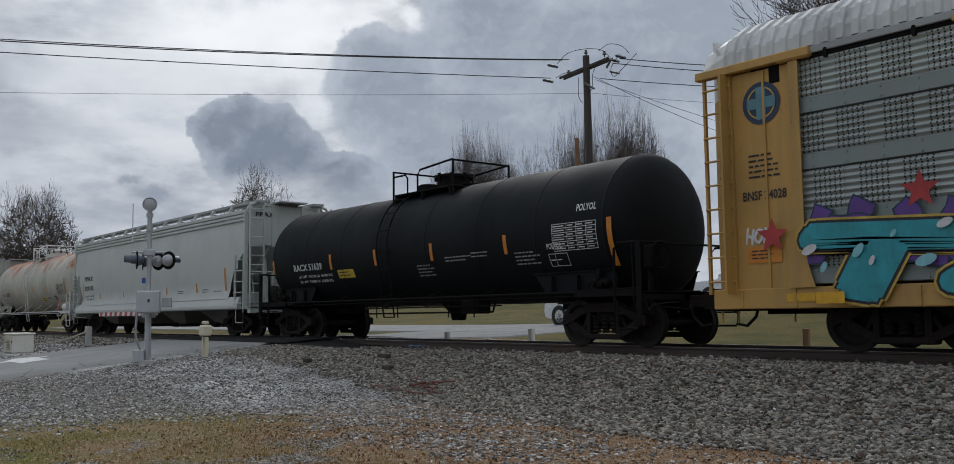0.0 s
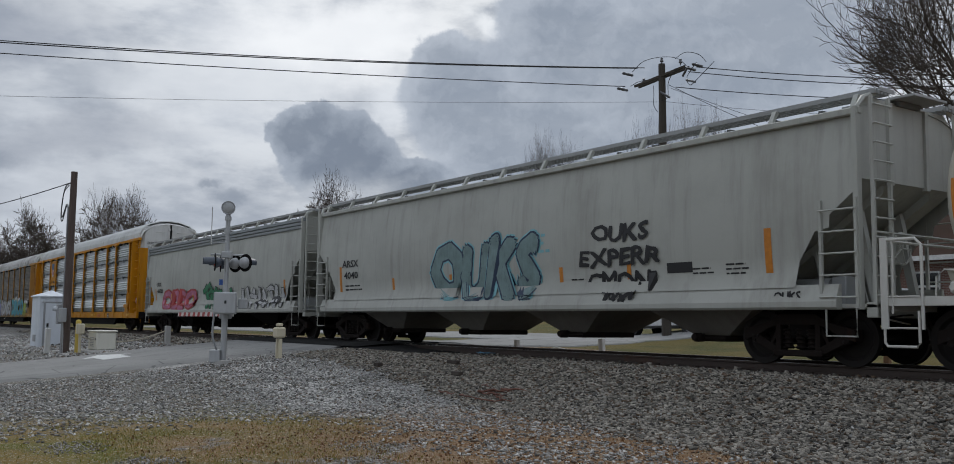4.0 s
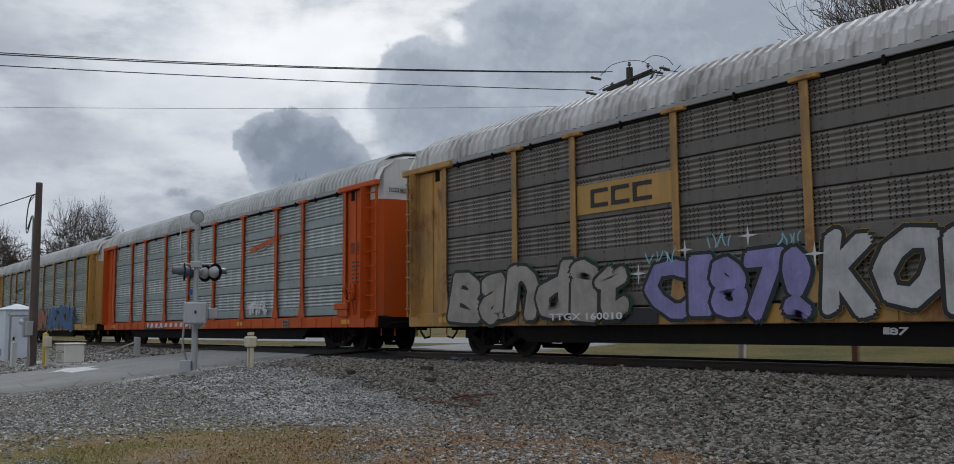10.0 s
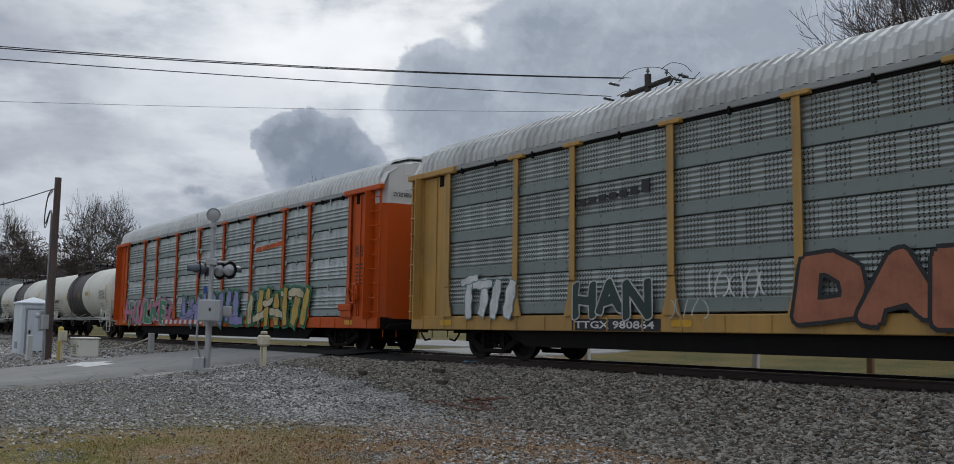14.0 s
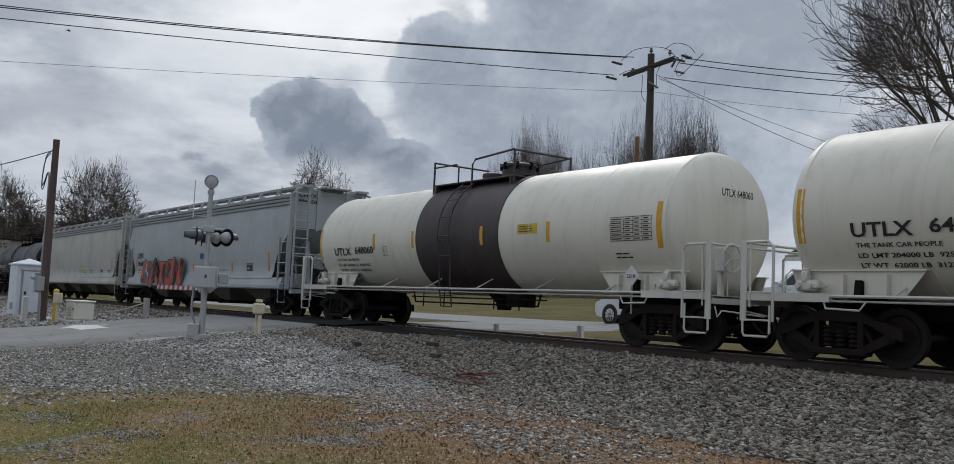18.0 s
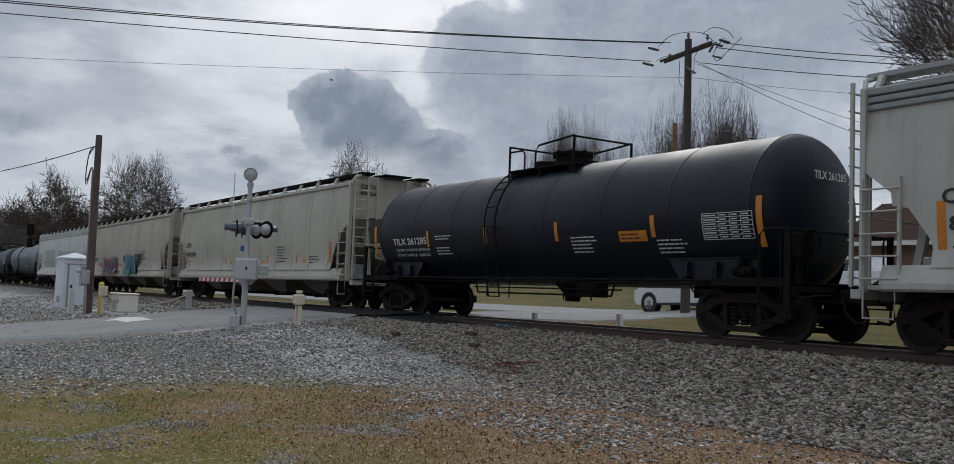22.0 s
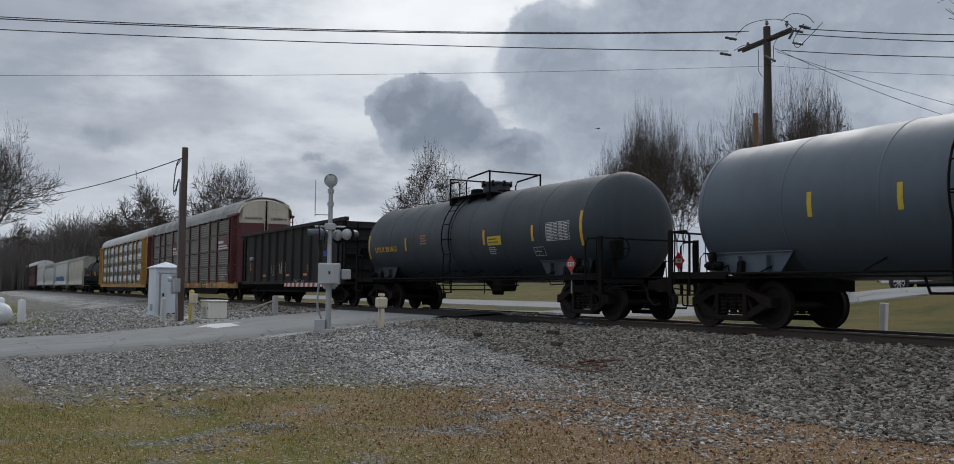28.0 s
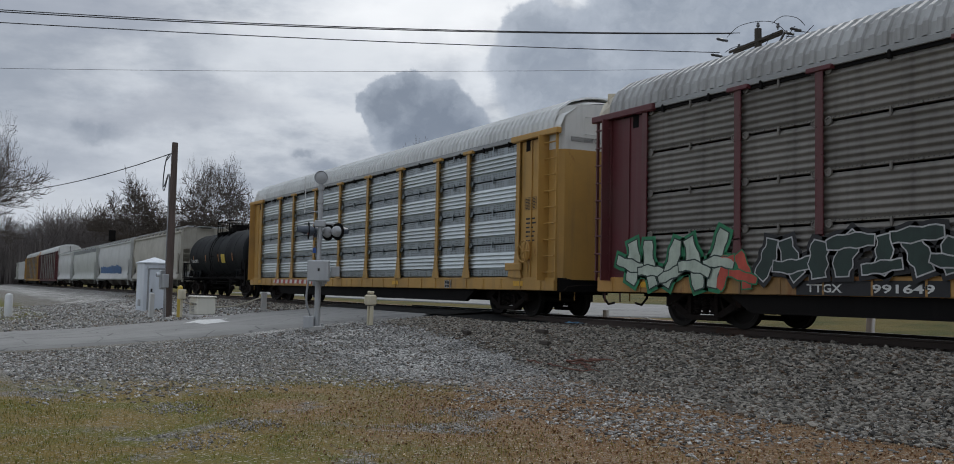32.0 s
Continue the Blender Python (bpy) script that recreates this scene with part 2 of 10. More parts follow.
M_BLACK = paint("black_running_gear", (0.007, 0.0065, 0.0065), 0.85, 0.5, 0.2, grime=(0.015, 0.013, 0.012), gloss=0.12)
M_RUSTY = paint("rusty_casting", (0.016, 0.012, 0.0105), 0.85, 0.4, 0.2, 0.4, grime=(0.024, 0.02, 0.018), rust_color=(0.045, 0.025, 0.017), gloss=0.15)
M_WHEEL = paint("wheel_steel", (0.018, 0.016, 0.0155), 0.6, 0.5, 0.1, grime=(0.03, 0.026, 0.023), metal=0.4, gloss=0.25)
M_TREAD = plain("polished_tread", (0.35, 0.34, 0.33), 0.3, 0.9)
M_YELLOW = plain("yellow_reflector", (0.62, 0.33, 0.01), 0.45)
M_AMBER = plain("orange_reflector", (0.55, 0.19, 0.01), 0.45)
M_WHITE = plain("white_lettering", (0.62, 0.62, 0.6), 0.6)
M_INK = plain("black_lettering", (0.012, 0.012, 0.014), 0.6)
M_PALE = plain("faded_lettering", (0.28, 0.28, 0.28), 0.7)
M_REDSIGN = plain("red_placard", (0.42, 0.02, 0.015), 0.4)
M_GREYSTEEL = paint("grey_hand_rail", (0.3, 0.31, 0.31), 0.5, 0.25, 0.15)


# ---- mesh tools ----
class Geo:
    """Vertices and faces of one part, in its thing's space."""

    def __init__(self):
        self.v, self.f, self.s = [], [], []

    def put(self, verts, faces, smooth=False):
        n = len(self.v)
        self.v += [tuple(p) for p in verts]
        self.f += [tuple(i + n for i in f) for f in faces]
        self.s += [smooth] * len(faces)
        return self

    def box(self, x0, x1, y0, y1, z0, z1, c=0.0):
        if c <= 0:
            v = [(x, y, z) for z in (z0, z1) for y in (y0, y1) for x in (x0, x1)]
            return self.put(v, ((0, 2, 3, 1), (4, 5, 7, 6), (0, 1, 5, 4), (2, 6, 7, 3), (0, 4, 6, 2), (1, 3, 7, 5)))
        v, key = [], {}
        for ix, x in enumerate((x0, x1)):
            for iy, y in enumerate((y0, y1)):
                for iz, z in enumerate((z0, z1)):
                    sx, sy, sz = (c, -c)[ix], (c, -c)[iy], (c, -c)[iz]
                    for a, p in enumerate(((x, y + sy, z + sz), (x + sx, y, z + sz), (x + sx, y + sy, z))):
                        key[ix, iy, iz, a] = len(v)
                        v.append(p)
        k = key
        f = []
        for i in (0, 1):
            f.append((k[i, 0, 0, 0], k[i, 1, 0, 0], k[i, 1, 1, 0], k[i, 0, 1, 0]))
            f.append((k[0, i, 0, 1], k[1, i, 0, 1], k[1, i, 1, 1], k[0, i, 1, 1]))
            f.append((k[0, 0, i, 2], k[1, 0, i, 2], k[1, 1, i, 2], k[0, 1, i, 2]))
            for j in (0, 1):
                f.append((k[i, j, 0, 0], k[i, j, 0, 1], k[i, j, 1, 1], k[i, j, 1, 0]))
                f.append((k[i, 0, j, 0], k[i, 0, j, 2], k[i, 1, j, 2], k[i, 1, j, 0]))
                f.append((k[0, i, j, 1], k[0, i, j, 2], k[1, i, j, 2], k[1, i, j, 1]))
                for l in (0, 1):
                    f.append((k[i, j, l, 0], k[i, j, l, 1], k[i, j, l, 2]))
        return self.put(v, f)

    def prism(self, pts, axis, a, b, smooth=False):
        """A polygon swept along an axis from a to b: pts are (y, z), (x, z) or (x, y)."""
        make = {"x": lambda p, t: (t, p[0], p[1]), "y": lambda p, t: (p[0], t, p[1]), "z": lambda p, t: (p[0], p[1], t)}[axis]
        n = len(pts)
        v = [make(p, a) for p in pts] + [make(p, b) for p in pts]
        self.put(v, [(i, (i + 1) % n, n + (i + 1) % n, n + i) for i in range(n)], smooth)
        return self.put(v, [tuple(range(n)), tuple(range(2 * n - 1, n - 1, -1))])

    def tube(self, pts, r, n=6, cap=True, r2=None):
        """A round bar along points."""
        pts = [Vector(p) for p in pts]
        rings = []
        up = Vector((0, 0, 1))
        for i, p in enumerate(pts):
            d = (pts[min(i + 1, len(pts) - 1)] - pts[max(i - 1, 0)]).normalized()
            ref = up if abs(d.dot(up)) < 0.95 else Vector((1, 0, 0))
            u = d.cross(ref).normalized()
            w = d.cross(u)
            k = r if r2 is None else r + (r2 - r) * i / (len(pts) - 1)
            rings.append([p + (u * math.cos(6.28319 * j / n) + w * math.sin(6.28319 * j / n)) * k for j in range(n)])
        v = [q for ring in rings for q in ring]
        f = [(i * n + j, i * n + (j + 1) % n, (i + 1) * n + (j + 1) % n, (i + 1) * n + j) for i in range(len(pts) - 1) for j in range(n)]
        self.put(v, f, n > 4)
        if cap:
            m = (len(pts) - 1) * n
            self.put(v[:n] + v[m:], [tuple(range(n)), tuple(range(n, 2 * n))])
        return self

    def lathe(self, profile, n=32, axis="x", at=(0, 0, 0), smooth=True, arc=(0, 360)):
        """Profile of (along, radius) turned about an axis."""
        full = arc[1] - arc[0] >= 359.9
        m = n if full else n + 1
        v = []
        for a, r in profile:
            for j in range(m):
                t = radians(arc[0] + (arc[1] - arc[0]) * j / n)
                c, s = r * math.cos(t), r * math.sin(t)
                p = {"x": (a, c, s), "y": (c, a, s), "z": (c, s, a)}[axis]
                v.append((p[0] + at[0], p[1] + at[1], p[2] + at[2]))
        f = []
        for i in range(len(profile) - 1):
            for j in range(n):
                f.append((i * m + j, i * m + (j + 1) % m, (i + 1) * m + (j + 1) % m, (i + 1) * m + j))
        return self.put(v, f, smooth)

    def sheet(self, us, ws, f, smooth=True):
        """A surface over two lists of parameters."""
        v = [f(u, w) for w in ws for u in us]
        n = len(us)
        return self.put(v, [(j * n + i, j * n + i + 1, (j + 1) * n + i + 1, (j + 1) * n + i) for j in range(len(ws) - 1) for i in range(n - 1)], smooth)


def mesh_of(name, geo, material, recalc=True):
    me = bpy.data.meshes.new(name)
    me.from_pydata(geo.v, [], geo.f)
    me.polygons.foreach_set("use_smooth", geo.s)
    if recalc:
        bm = bmesh.new()
        bm.from_mesh(me)
        bmesh.ops.recalc_face_normals(bm, faces=bm.faces)
        bm.to_mesh(me)
        bm.free()
    if any(geo.s):
        me.set_sharp_from_angle(angle=radians(40))
    me.materials.append(material)
    return me


def part(name, geo, material, parent, label="", recalc=True):
    """One mesh object; under a thing or a part if one is given. geo may be a ready mesh."""
    me = geo if isinstance(geo, bpy.types.Mesh) else mesh_of(name, geo, material, recalc)
    ob = new(name, me)
    if parent:
        ob.parent = parent
    if label:
        ob["label"] = label
    return ob


def span(a, b, n):
    return [a + (b - a) * i / n for i in range(n + 1)]


def letters(body, bold=0.0):
    """Flat outlines of a word in the built-in font, one unit high, as vertices and faces."""
    cu = bpy.data.curves.new("word", "FONT")
    cu.body, cu.resolution_u, cu.offset = body, 2, bold
    ob = bpy.data.objects.new("word", cu)
    me = bpy.data.meshes.new_from_object(ob)
    v = [tuple(p.co) for p in me.vertices]
    f = [tuple(p.vertices) for p in me.polygons]
    bpy.data.objects.remove(ob)
    bpy.data.curves.remove(cu)
    bpy.data.meshes.remove(me)
    return v, f


class Side:
    """The near face of a car, on which marks are laid: surf(z) gives its y."""

    dx = 0.0

    def __init__(self, car, surf):
        self.car, self.surf = car, surf

    def word(self, body, x0, x1, z0, h, material, gap=0.018, bold=0.022, name="lettering"):
        x0, x1 = x0 + self.dx, x1 + self.dx
        v, f = letters(body, bold)
        a, b = min(p[0] for p in v), max(p[0] for p in v)
        lo, hi = min(p[1] for p in v), max(p[1] for p in v)
        k, q = (x1 - x0) / (b - a), h / (hi - lo)
        g = Geo()
        pts = []
        for p in v:
            z = z0 + (p[1] - lo) * q
            pts.append((x0 + (p[0] - a) * k, self.surf(z) - gap, z))
        g.put(pts, f)
        return part(name, g, material, self.car, recalc=False)

    def weights(self, x, z, ink, load, light, h=0.075):
        """The two lines of load limit and light weight below a car's number."""
        for k, text in enumerate(("LD LMT " + load, "LT WT  " + light)):
            self.word(text, x, x + 0.075 * len(text), z - k * 0.15, h, ink, name="weight_line")

    def patch(self, x0, x1, z0, z1, material, gap=0.006, name="reflector", steps=4):
        x0, x1 = x0 + self.dx, x1 + self.dx
        g = Geo()
        g.sheet((x0, x1), span(z0, z1, steps), lambda x, z: (x, self.surf(z) - gap, z), True)
        return part(name, g, material, self.car, recalc=False)

    def print_block(self, x0, x1, z0, z1, lines, material, gap=0.008, name="small_print", seed=1):
        x0, x1 = x0 + self.dx, x1 + self.dx
        rng = random.Random(seed)
        g = Geo()
        h = (z1 - z0) / lines
        for i in range(lines):
            x, z = x0, z1 - (i + 1) * h
            end = x0 + (x1 - x0) * rng.uniform(0.7, 1.0)
            while x < end:
                w = min(end - x, h * rng.uniform(0.8, 2.6))
                g.sheet((x, x + w), (z + h * 0.34, z + h * 0.7), lambda a, b: (a, self.surf(b) - gap, b), False)
                x += w + h * 0.35
        return part(name, g, material, self.car, recalc=False)

    def frame_panel(self, x0, x1, z0, z1, back, line, cols=4, rows=6, gap=0.006):
        """A table of figures: a panel with ruled lines."""
        x0, x1 = x0 + self.dx, x1 + self.dx
        if back:
            self.patch(x0 - self.dx, x1 - self.dx, z0, z1, back, gap, "data_panel")
        g = Geo()
        t = 0.006
        for i in range(rows + 1):
            z = z0 + (z1 - z0) * i / rows
            g.sheet((x0, x1), (z - t, z + t), lambda a, b: (a, self.surf(b) - gap - 0.004, b), False)
        for i in range(cols + 1):
            x = x0 + (x1 - x0) * (0 if i == 0 else 0.34 + 0.66 * (i - 1) / (cols - 1))
            g.sheet((x - t, x + t), span(z0, z1, 4), lambda a, b: (a, self.surf(b) - gap - 0.004, b), False)
        for i in range(rows):
            z = z0 + (z1 - z0) * (i + 0.5) / rows
            for k in range(cols):
                xa = x0 + (x1 - x0) * ((0.34 + 0.66 * (k - 1) / (cols - 1)) if k else 0) + 0.03
                xb = xa + (x1 - x0) * (0.26 if k == 0 else 0.5 / cols)
                g.sheet((xa, xb), (z - 0.011, z + 0.011), lambda a, b: (a, self.surf(b) - gap - 0.004, b), False)
        return part("ruled_table", g, line, self.car, recalc=False)

    def spread(self, v, f, r, gap, k0=0):
        """A flat shape grown by a radius: copies shifted all round, each a hair before the last."""
        g = Geo()
        ring = [(r * math.cos(0.62832 * k), r * math.sin(0.62832 * k)) for k in range(10)] if r > 0.02 else [(r * math.cos(1.0472 * k), r * math.sin(1.0472 * k)) for k in range(6)]
        if r > 0.06:
            ring += [(r * 0.55 * math.cos(1.0472 * k + 0.3), r * 0.55 * math.sin(1.0472 * k + 0.3)) for k in range(6)]
        for k, (dx, dz) in enumerate(ring + [(0.0, 0.0)]):
            g.put([(x + dx, self.surf(z + dz) - gap - 0.0001 * k, z + dz) for x, z in v], f)
            if k:
                # a sliver that ties each copy to the one before it
                m, q = len(v), f[0]
                g.f.append(((k - 1) * m + q[0], (k - 1) * m + q[1], k * m + q[1], k * m + q[0]))
                g.s.append(False)
        return g

    def tag(self, body, x0, x1, z0, z1, fill, line, glow=None, seed=1, gap=0.01, lean=0.12, name="graffiti", width=0.0, fat=None, over=1.0):
        """Sprayed letters: each one stretched, tilted and fat, with an outline and a halo behind its fill."""
        x0, x1 = x0 + self.dx, x1 + self.dx
        rng = random.Random(seed)
        h = z1 - z0
        fat = fat if fat is not None else 0.055 if line else 0.04
        fat, rim, halo = fat * h, (0.022 + 0.016 * h + width) if line else 0.0, (0.04 + 0.03 * h) if glow else 0.0
        edge = max(rim, halo * 0.7)
        x0, x1, z0, z1 = x0 + edge, x1 - edge, z0 + edge, z1 - edge
        h = z1 - z0
        glyphs = []
        for ch in body:
            v, f = letters(ch, 0.0)
            a, b = min(p[0] for p in v), max(p[0] for p in v)
            lo, hi = min(p[1] for p in v), max(p[1] for p in v)
            glyphs.append(([((p[0] - a) / (b - a), (p[1] - lo) / (hi - lo)) for p in v], f, max(0.3, b - a)))
        total = sum(q[2] for q in glyphs)
        x, top = x0, None
        for i, (v, f, w) in enumerate(glyphs):
            sx, turn, up = (x1 - x0) * w / total, rng.uniform(-0.09, 0.09), rng.uniform(-0.05, 0.05) * h
            sz = h * rng.uniform(0.86, 1.0)
            pts = []
            for u, q in v:
                u2, q2 = u + lean * (q - 0.5) + 0.05 * math.sin(q * 8 + i * 2), q + 0.06 * math.sin(u * 6 + i * 3)
                xx, zz = (u2 - 0.5) * max(sx * over - 2 * fat, 0.3 * sx), (q2 - 0.5) * (sz - 2 * fat)
                xx, zz = xx * math.cos(turn) - zz * math.sin(turn), xx * math.sin(turn) + zz * math.cos(turn)
                pts.append((x + sx / 2 + xx, (z0 + z1) / 2 + zz + up))
            x += sx
            under = None
            for material, r, g0, key in ((glow, fat + halo, gap, "halo"), (line, fat + rim, gap + 0.003 + 0.0045 * i, "outline"), (fill, fat, gap + 0.0055 + 0.0045 * i, "fill")):
                if material:
                    ob = part("graffiti_letter" if under is None else key, self.spread(pts, f, r, g0), material, under or self.car, recalc=False)
                    under = under or ob
        return under

    def scrawl(self, x0, x1, z0, z1, material, seed, count=4, gap=0.012, line=0.028):
        """A thin sprayed signature that cannot be read: hooked strokes, each one a flat ribbon."""
        x0, x1 = x0 + self.dx, x1 + self.dx
        rng = random.Random(seed)
        w, h = (x1 - x0) / count, z1 - z0
        for i in range(count):
            cx, sway, rise, turn, phase = x0 + (i + 0.5) * w, rng.uniform(0.3, 0.6) * w, rng.uniform(0.7, 1.0) * h, rng.uniform(2.2, 4.6), rng.uniform(0, 6.28)
            base = z0 + rng.uniform(0, h - rise)
            path = [(cx + sway * math.sin(phase + turn * k / 9) + 0.15 * w * (k / 9 - 0.5), base + rise * (0.5 - 0.5 * math.cos(3.14 * k / 9 * rng.uniform(0.98, 1.02)))) for k in range(10)]
            g, wide = Geo(), []
            for k, (x, z) in enumerate(path):
                ax, az = path[min(k + 1, 9)][0] - path[max(k - 1, 0)][0], path[min(k + 1, 9)][1] - path[max(k - 1, 0)][1]
                d, t = max(math.hypot(ax, az), 1e-4), line * (0.55 + 0.45 * math.sin(3.14 * (k + 0.7) / 10.5)) / 2
                wide += [(x - az / d * t, z + ax / d * t), (x + az / d * t, z - ax / d * t)]
            g.put([(x, self.surf(z) - gap - 0.0008 * i, z) for x, z in wide], [(2 * k, 2 * k + 1, 2 * k + 3, 2 * k + 2) for k in range(9)])
            part("graffiti_stroke", g, material, self.car, recalc=False)

    def wild(self, x0, x1, z0, z1, fill, line, glow=None, seed=1, gap=0.01, count=9, name="graffiti", fills=()):
        """Sprayed writing that cannot be read: fat slanting bars with an outline, close together."""
        x0, x1 = x0 + self.dx, x1 + self.dx
        rng = random.Random(seed)
        bars = []
        pitch = (x1 - x0) / count
        for i in range(count):
            xa = x0 + pitch * (i + 0.5)
            w = pitch * rng.uniform(0.62, 0.85)
            lean = rng.uniform(-0.35, 0.45) * w
            za, zb = z0 + (z1 - z0) * rng.uniform(0.0, 0.15), z1 - (z1 - z0) * rng.uniform(0.0, 0.2)
            bars.append(((xa - lean, za), (xa + rng.uniform(-0.4, 0.4) * w, (za + zb) / 2), (xa + lean, zb), w * 0.42))
            if rng.random() < 0.75:
                zc = z0 + (z1 - z0) * rng.uniform(0.15, 0.9)
                bars.append(((xa - w * 0.9, zc - rng.uniform(-0.1, 0.15)), (xa, zc + rng.uniform(-0.1, 0.1)), (xa + w * 0.95, zc + rng.uniform(-0.2, 0.25)), w * 0.26))
        rim = 0.018 + 0.01 * (z1 - z0)
        for k, (a, m, b, r) in enumerate(bars):
            under = None
            for material, extra, g0 in ((glow, 0.1, gap), (line, rim, gap + 0.002), (fills[k % len(fills)] if fills else fill, 0.0, gap + 0.004)):
                if material is None or (extra == rim and line is fill):
                    continue
                g = Geo()
                pts = [((1 - t) ** 2 * a[0] + 2 * t * (1 - t) * m[0] + t * t * b[0], (1 - t) ** 2 * a[1] + 2 * t * (1 - t) * m[1] + t * t * b[1]) for t in span(0, 1, 8)]
                left, right = [], []
                d0 = Vector((pts[1][0] - pts[0][0], pts[1][1] - pts[0][1])).normalized()
                d1 = Vector((pts[8][0] - pts[7][0], pts[8][1] - pts[7][1])).normalized()
                pts = [(pts[0][0] - d0.x * extra, pts[0][1] - d0.y * extra)] + pts[1:-1] + [(pts[8][0] + d1.x * extra, pts[8][1] + d1.y * extra)]
                for j, (x, z) in enumerate(pts):
                    q = pts[min(j + 1, 8)], pts[max(j - 1, 0)]
                    d = Vector((q[0][0] - q[1][0], q[0][1] - q[1][1])).normalized()
                    c = r * (0.75 + 0.25 * math.sin(j / 8 * 3.14159)) * (0.85 + 0.15 * math.sin(j * 1.7 + k)) + extra
                    left.append((x - d.y * c, z + d.x * c))
                    right.append((x + d.y * c, z - d.x * c))
                v = [(x, self.surf(z) - g0 - (0.0035 * (k % 8) if extra < 0.08 else 0.0), z) for x, z in left + right]
                g.put(v, [(j, j + 1, 10 + j, 9 + j) for j in range(8)])
                ob = part("graffiti_bar" if under is None else "fill" if extra == 0.0 else "outline", g, material, under or self.car, recalc=False)
                under = under or ob
        return under


# ---- ground, road, track ----
def smooth(a, b, x):
    t = min(1.0, max(0.0, (x - a) / (b - a)))
    return t * t * (3 - 2 * t)


def piece(points, x):
    for (x0, y0), (x1, y1) in zip(points, points[1:]):
        if x <= x1:
            t = max(0.0, (x - x0) / (x1 - x0))
            return y0 + (y1 - y0) * t
    return points[-1][1]


NEAR = ((-1e4, 0.02), (9.2, 0.02), (10.2, 0.10), (12.75, 0.68), (13.5, 0.735), (16.6, 0.735), (17.5, 0.62), (21.5, 0.62), (29.5, 1.02), (42, 1.5), (60, 2.9), (220, 5.5), (1e4, 5.5))
ROAD = ((-1e4, -0.16), (0, -0.15), (3.8, 0.02), (7.2, 0.30), (9.1, 0.52), (12.7, 0.83), (13.6, 0.905), (16.5, 0.905), (17.6, 0.80), (21.5, 0.76), (29.5, 1.02), (42, 1.5), (60, 2.9), (220, 5.5), (1e4, 5.5))


def base_z(x, y):
    k = smooth(-15.5, -23, x)
    a, b = piece(NEAR, y), piece(ROAD, y)
    z = a + (b - a) * k
    # away from the road on the far side the ground lies a little lower than its crown
    z -= 0.07 * smooth(-33.5, -36, x) * smooth(2, 8, y) * smooth(13.4, 11.5, y)
    z -= 0.17 * smooth(-33, -36, x) * smooth(12.0, 13.6, y) * smooth(18, 16.6, y)
    z -= 0.17 * smooth(-24.8, -22.5, x) * smooth(12.0, 13.6, y) * smooth(18, 16.6, y) * k
    z += 0.75 * smooth(-31, -24, x) * smooth(24, 33, y)
    return z


def ground_z(x, y):
    z = base_z(x, y)
    if abs(y - 15) > 1.6 and -60 < x < 20 and -8 < y < 24:
        rough = smooth(-24.5, -22, x) + smooth(-34, -37, x)
        z += rough * (0.035 * noise.noise((x * 0.35, y * 0.35, 0)) + 0.012 * noise.noise((x * 1.7, y * 1.7, 5)))
    return z


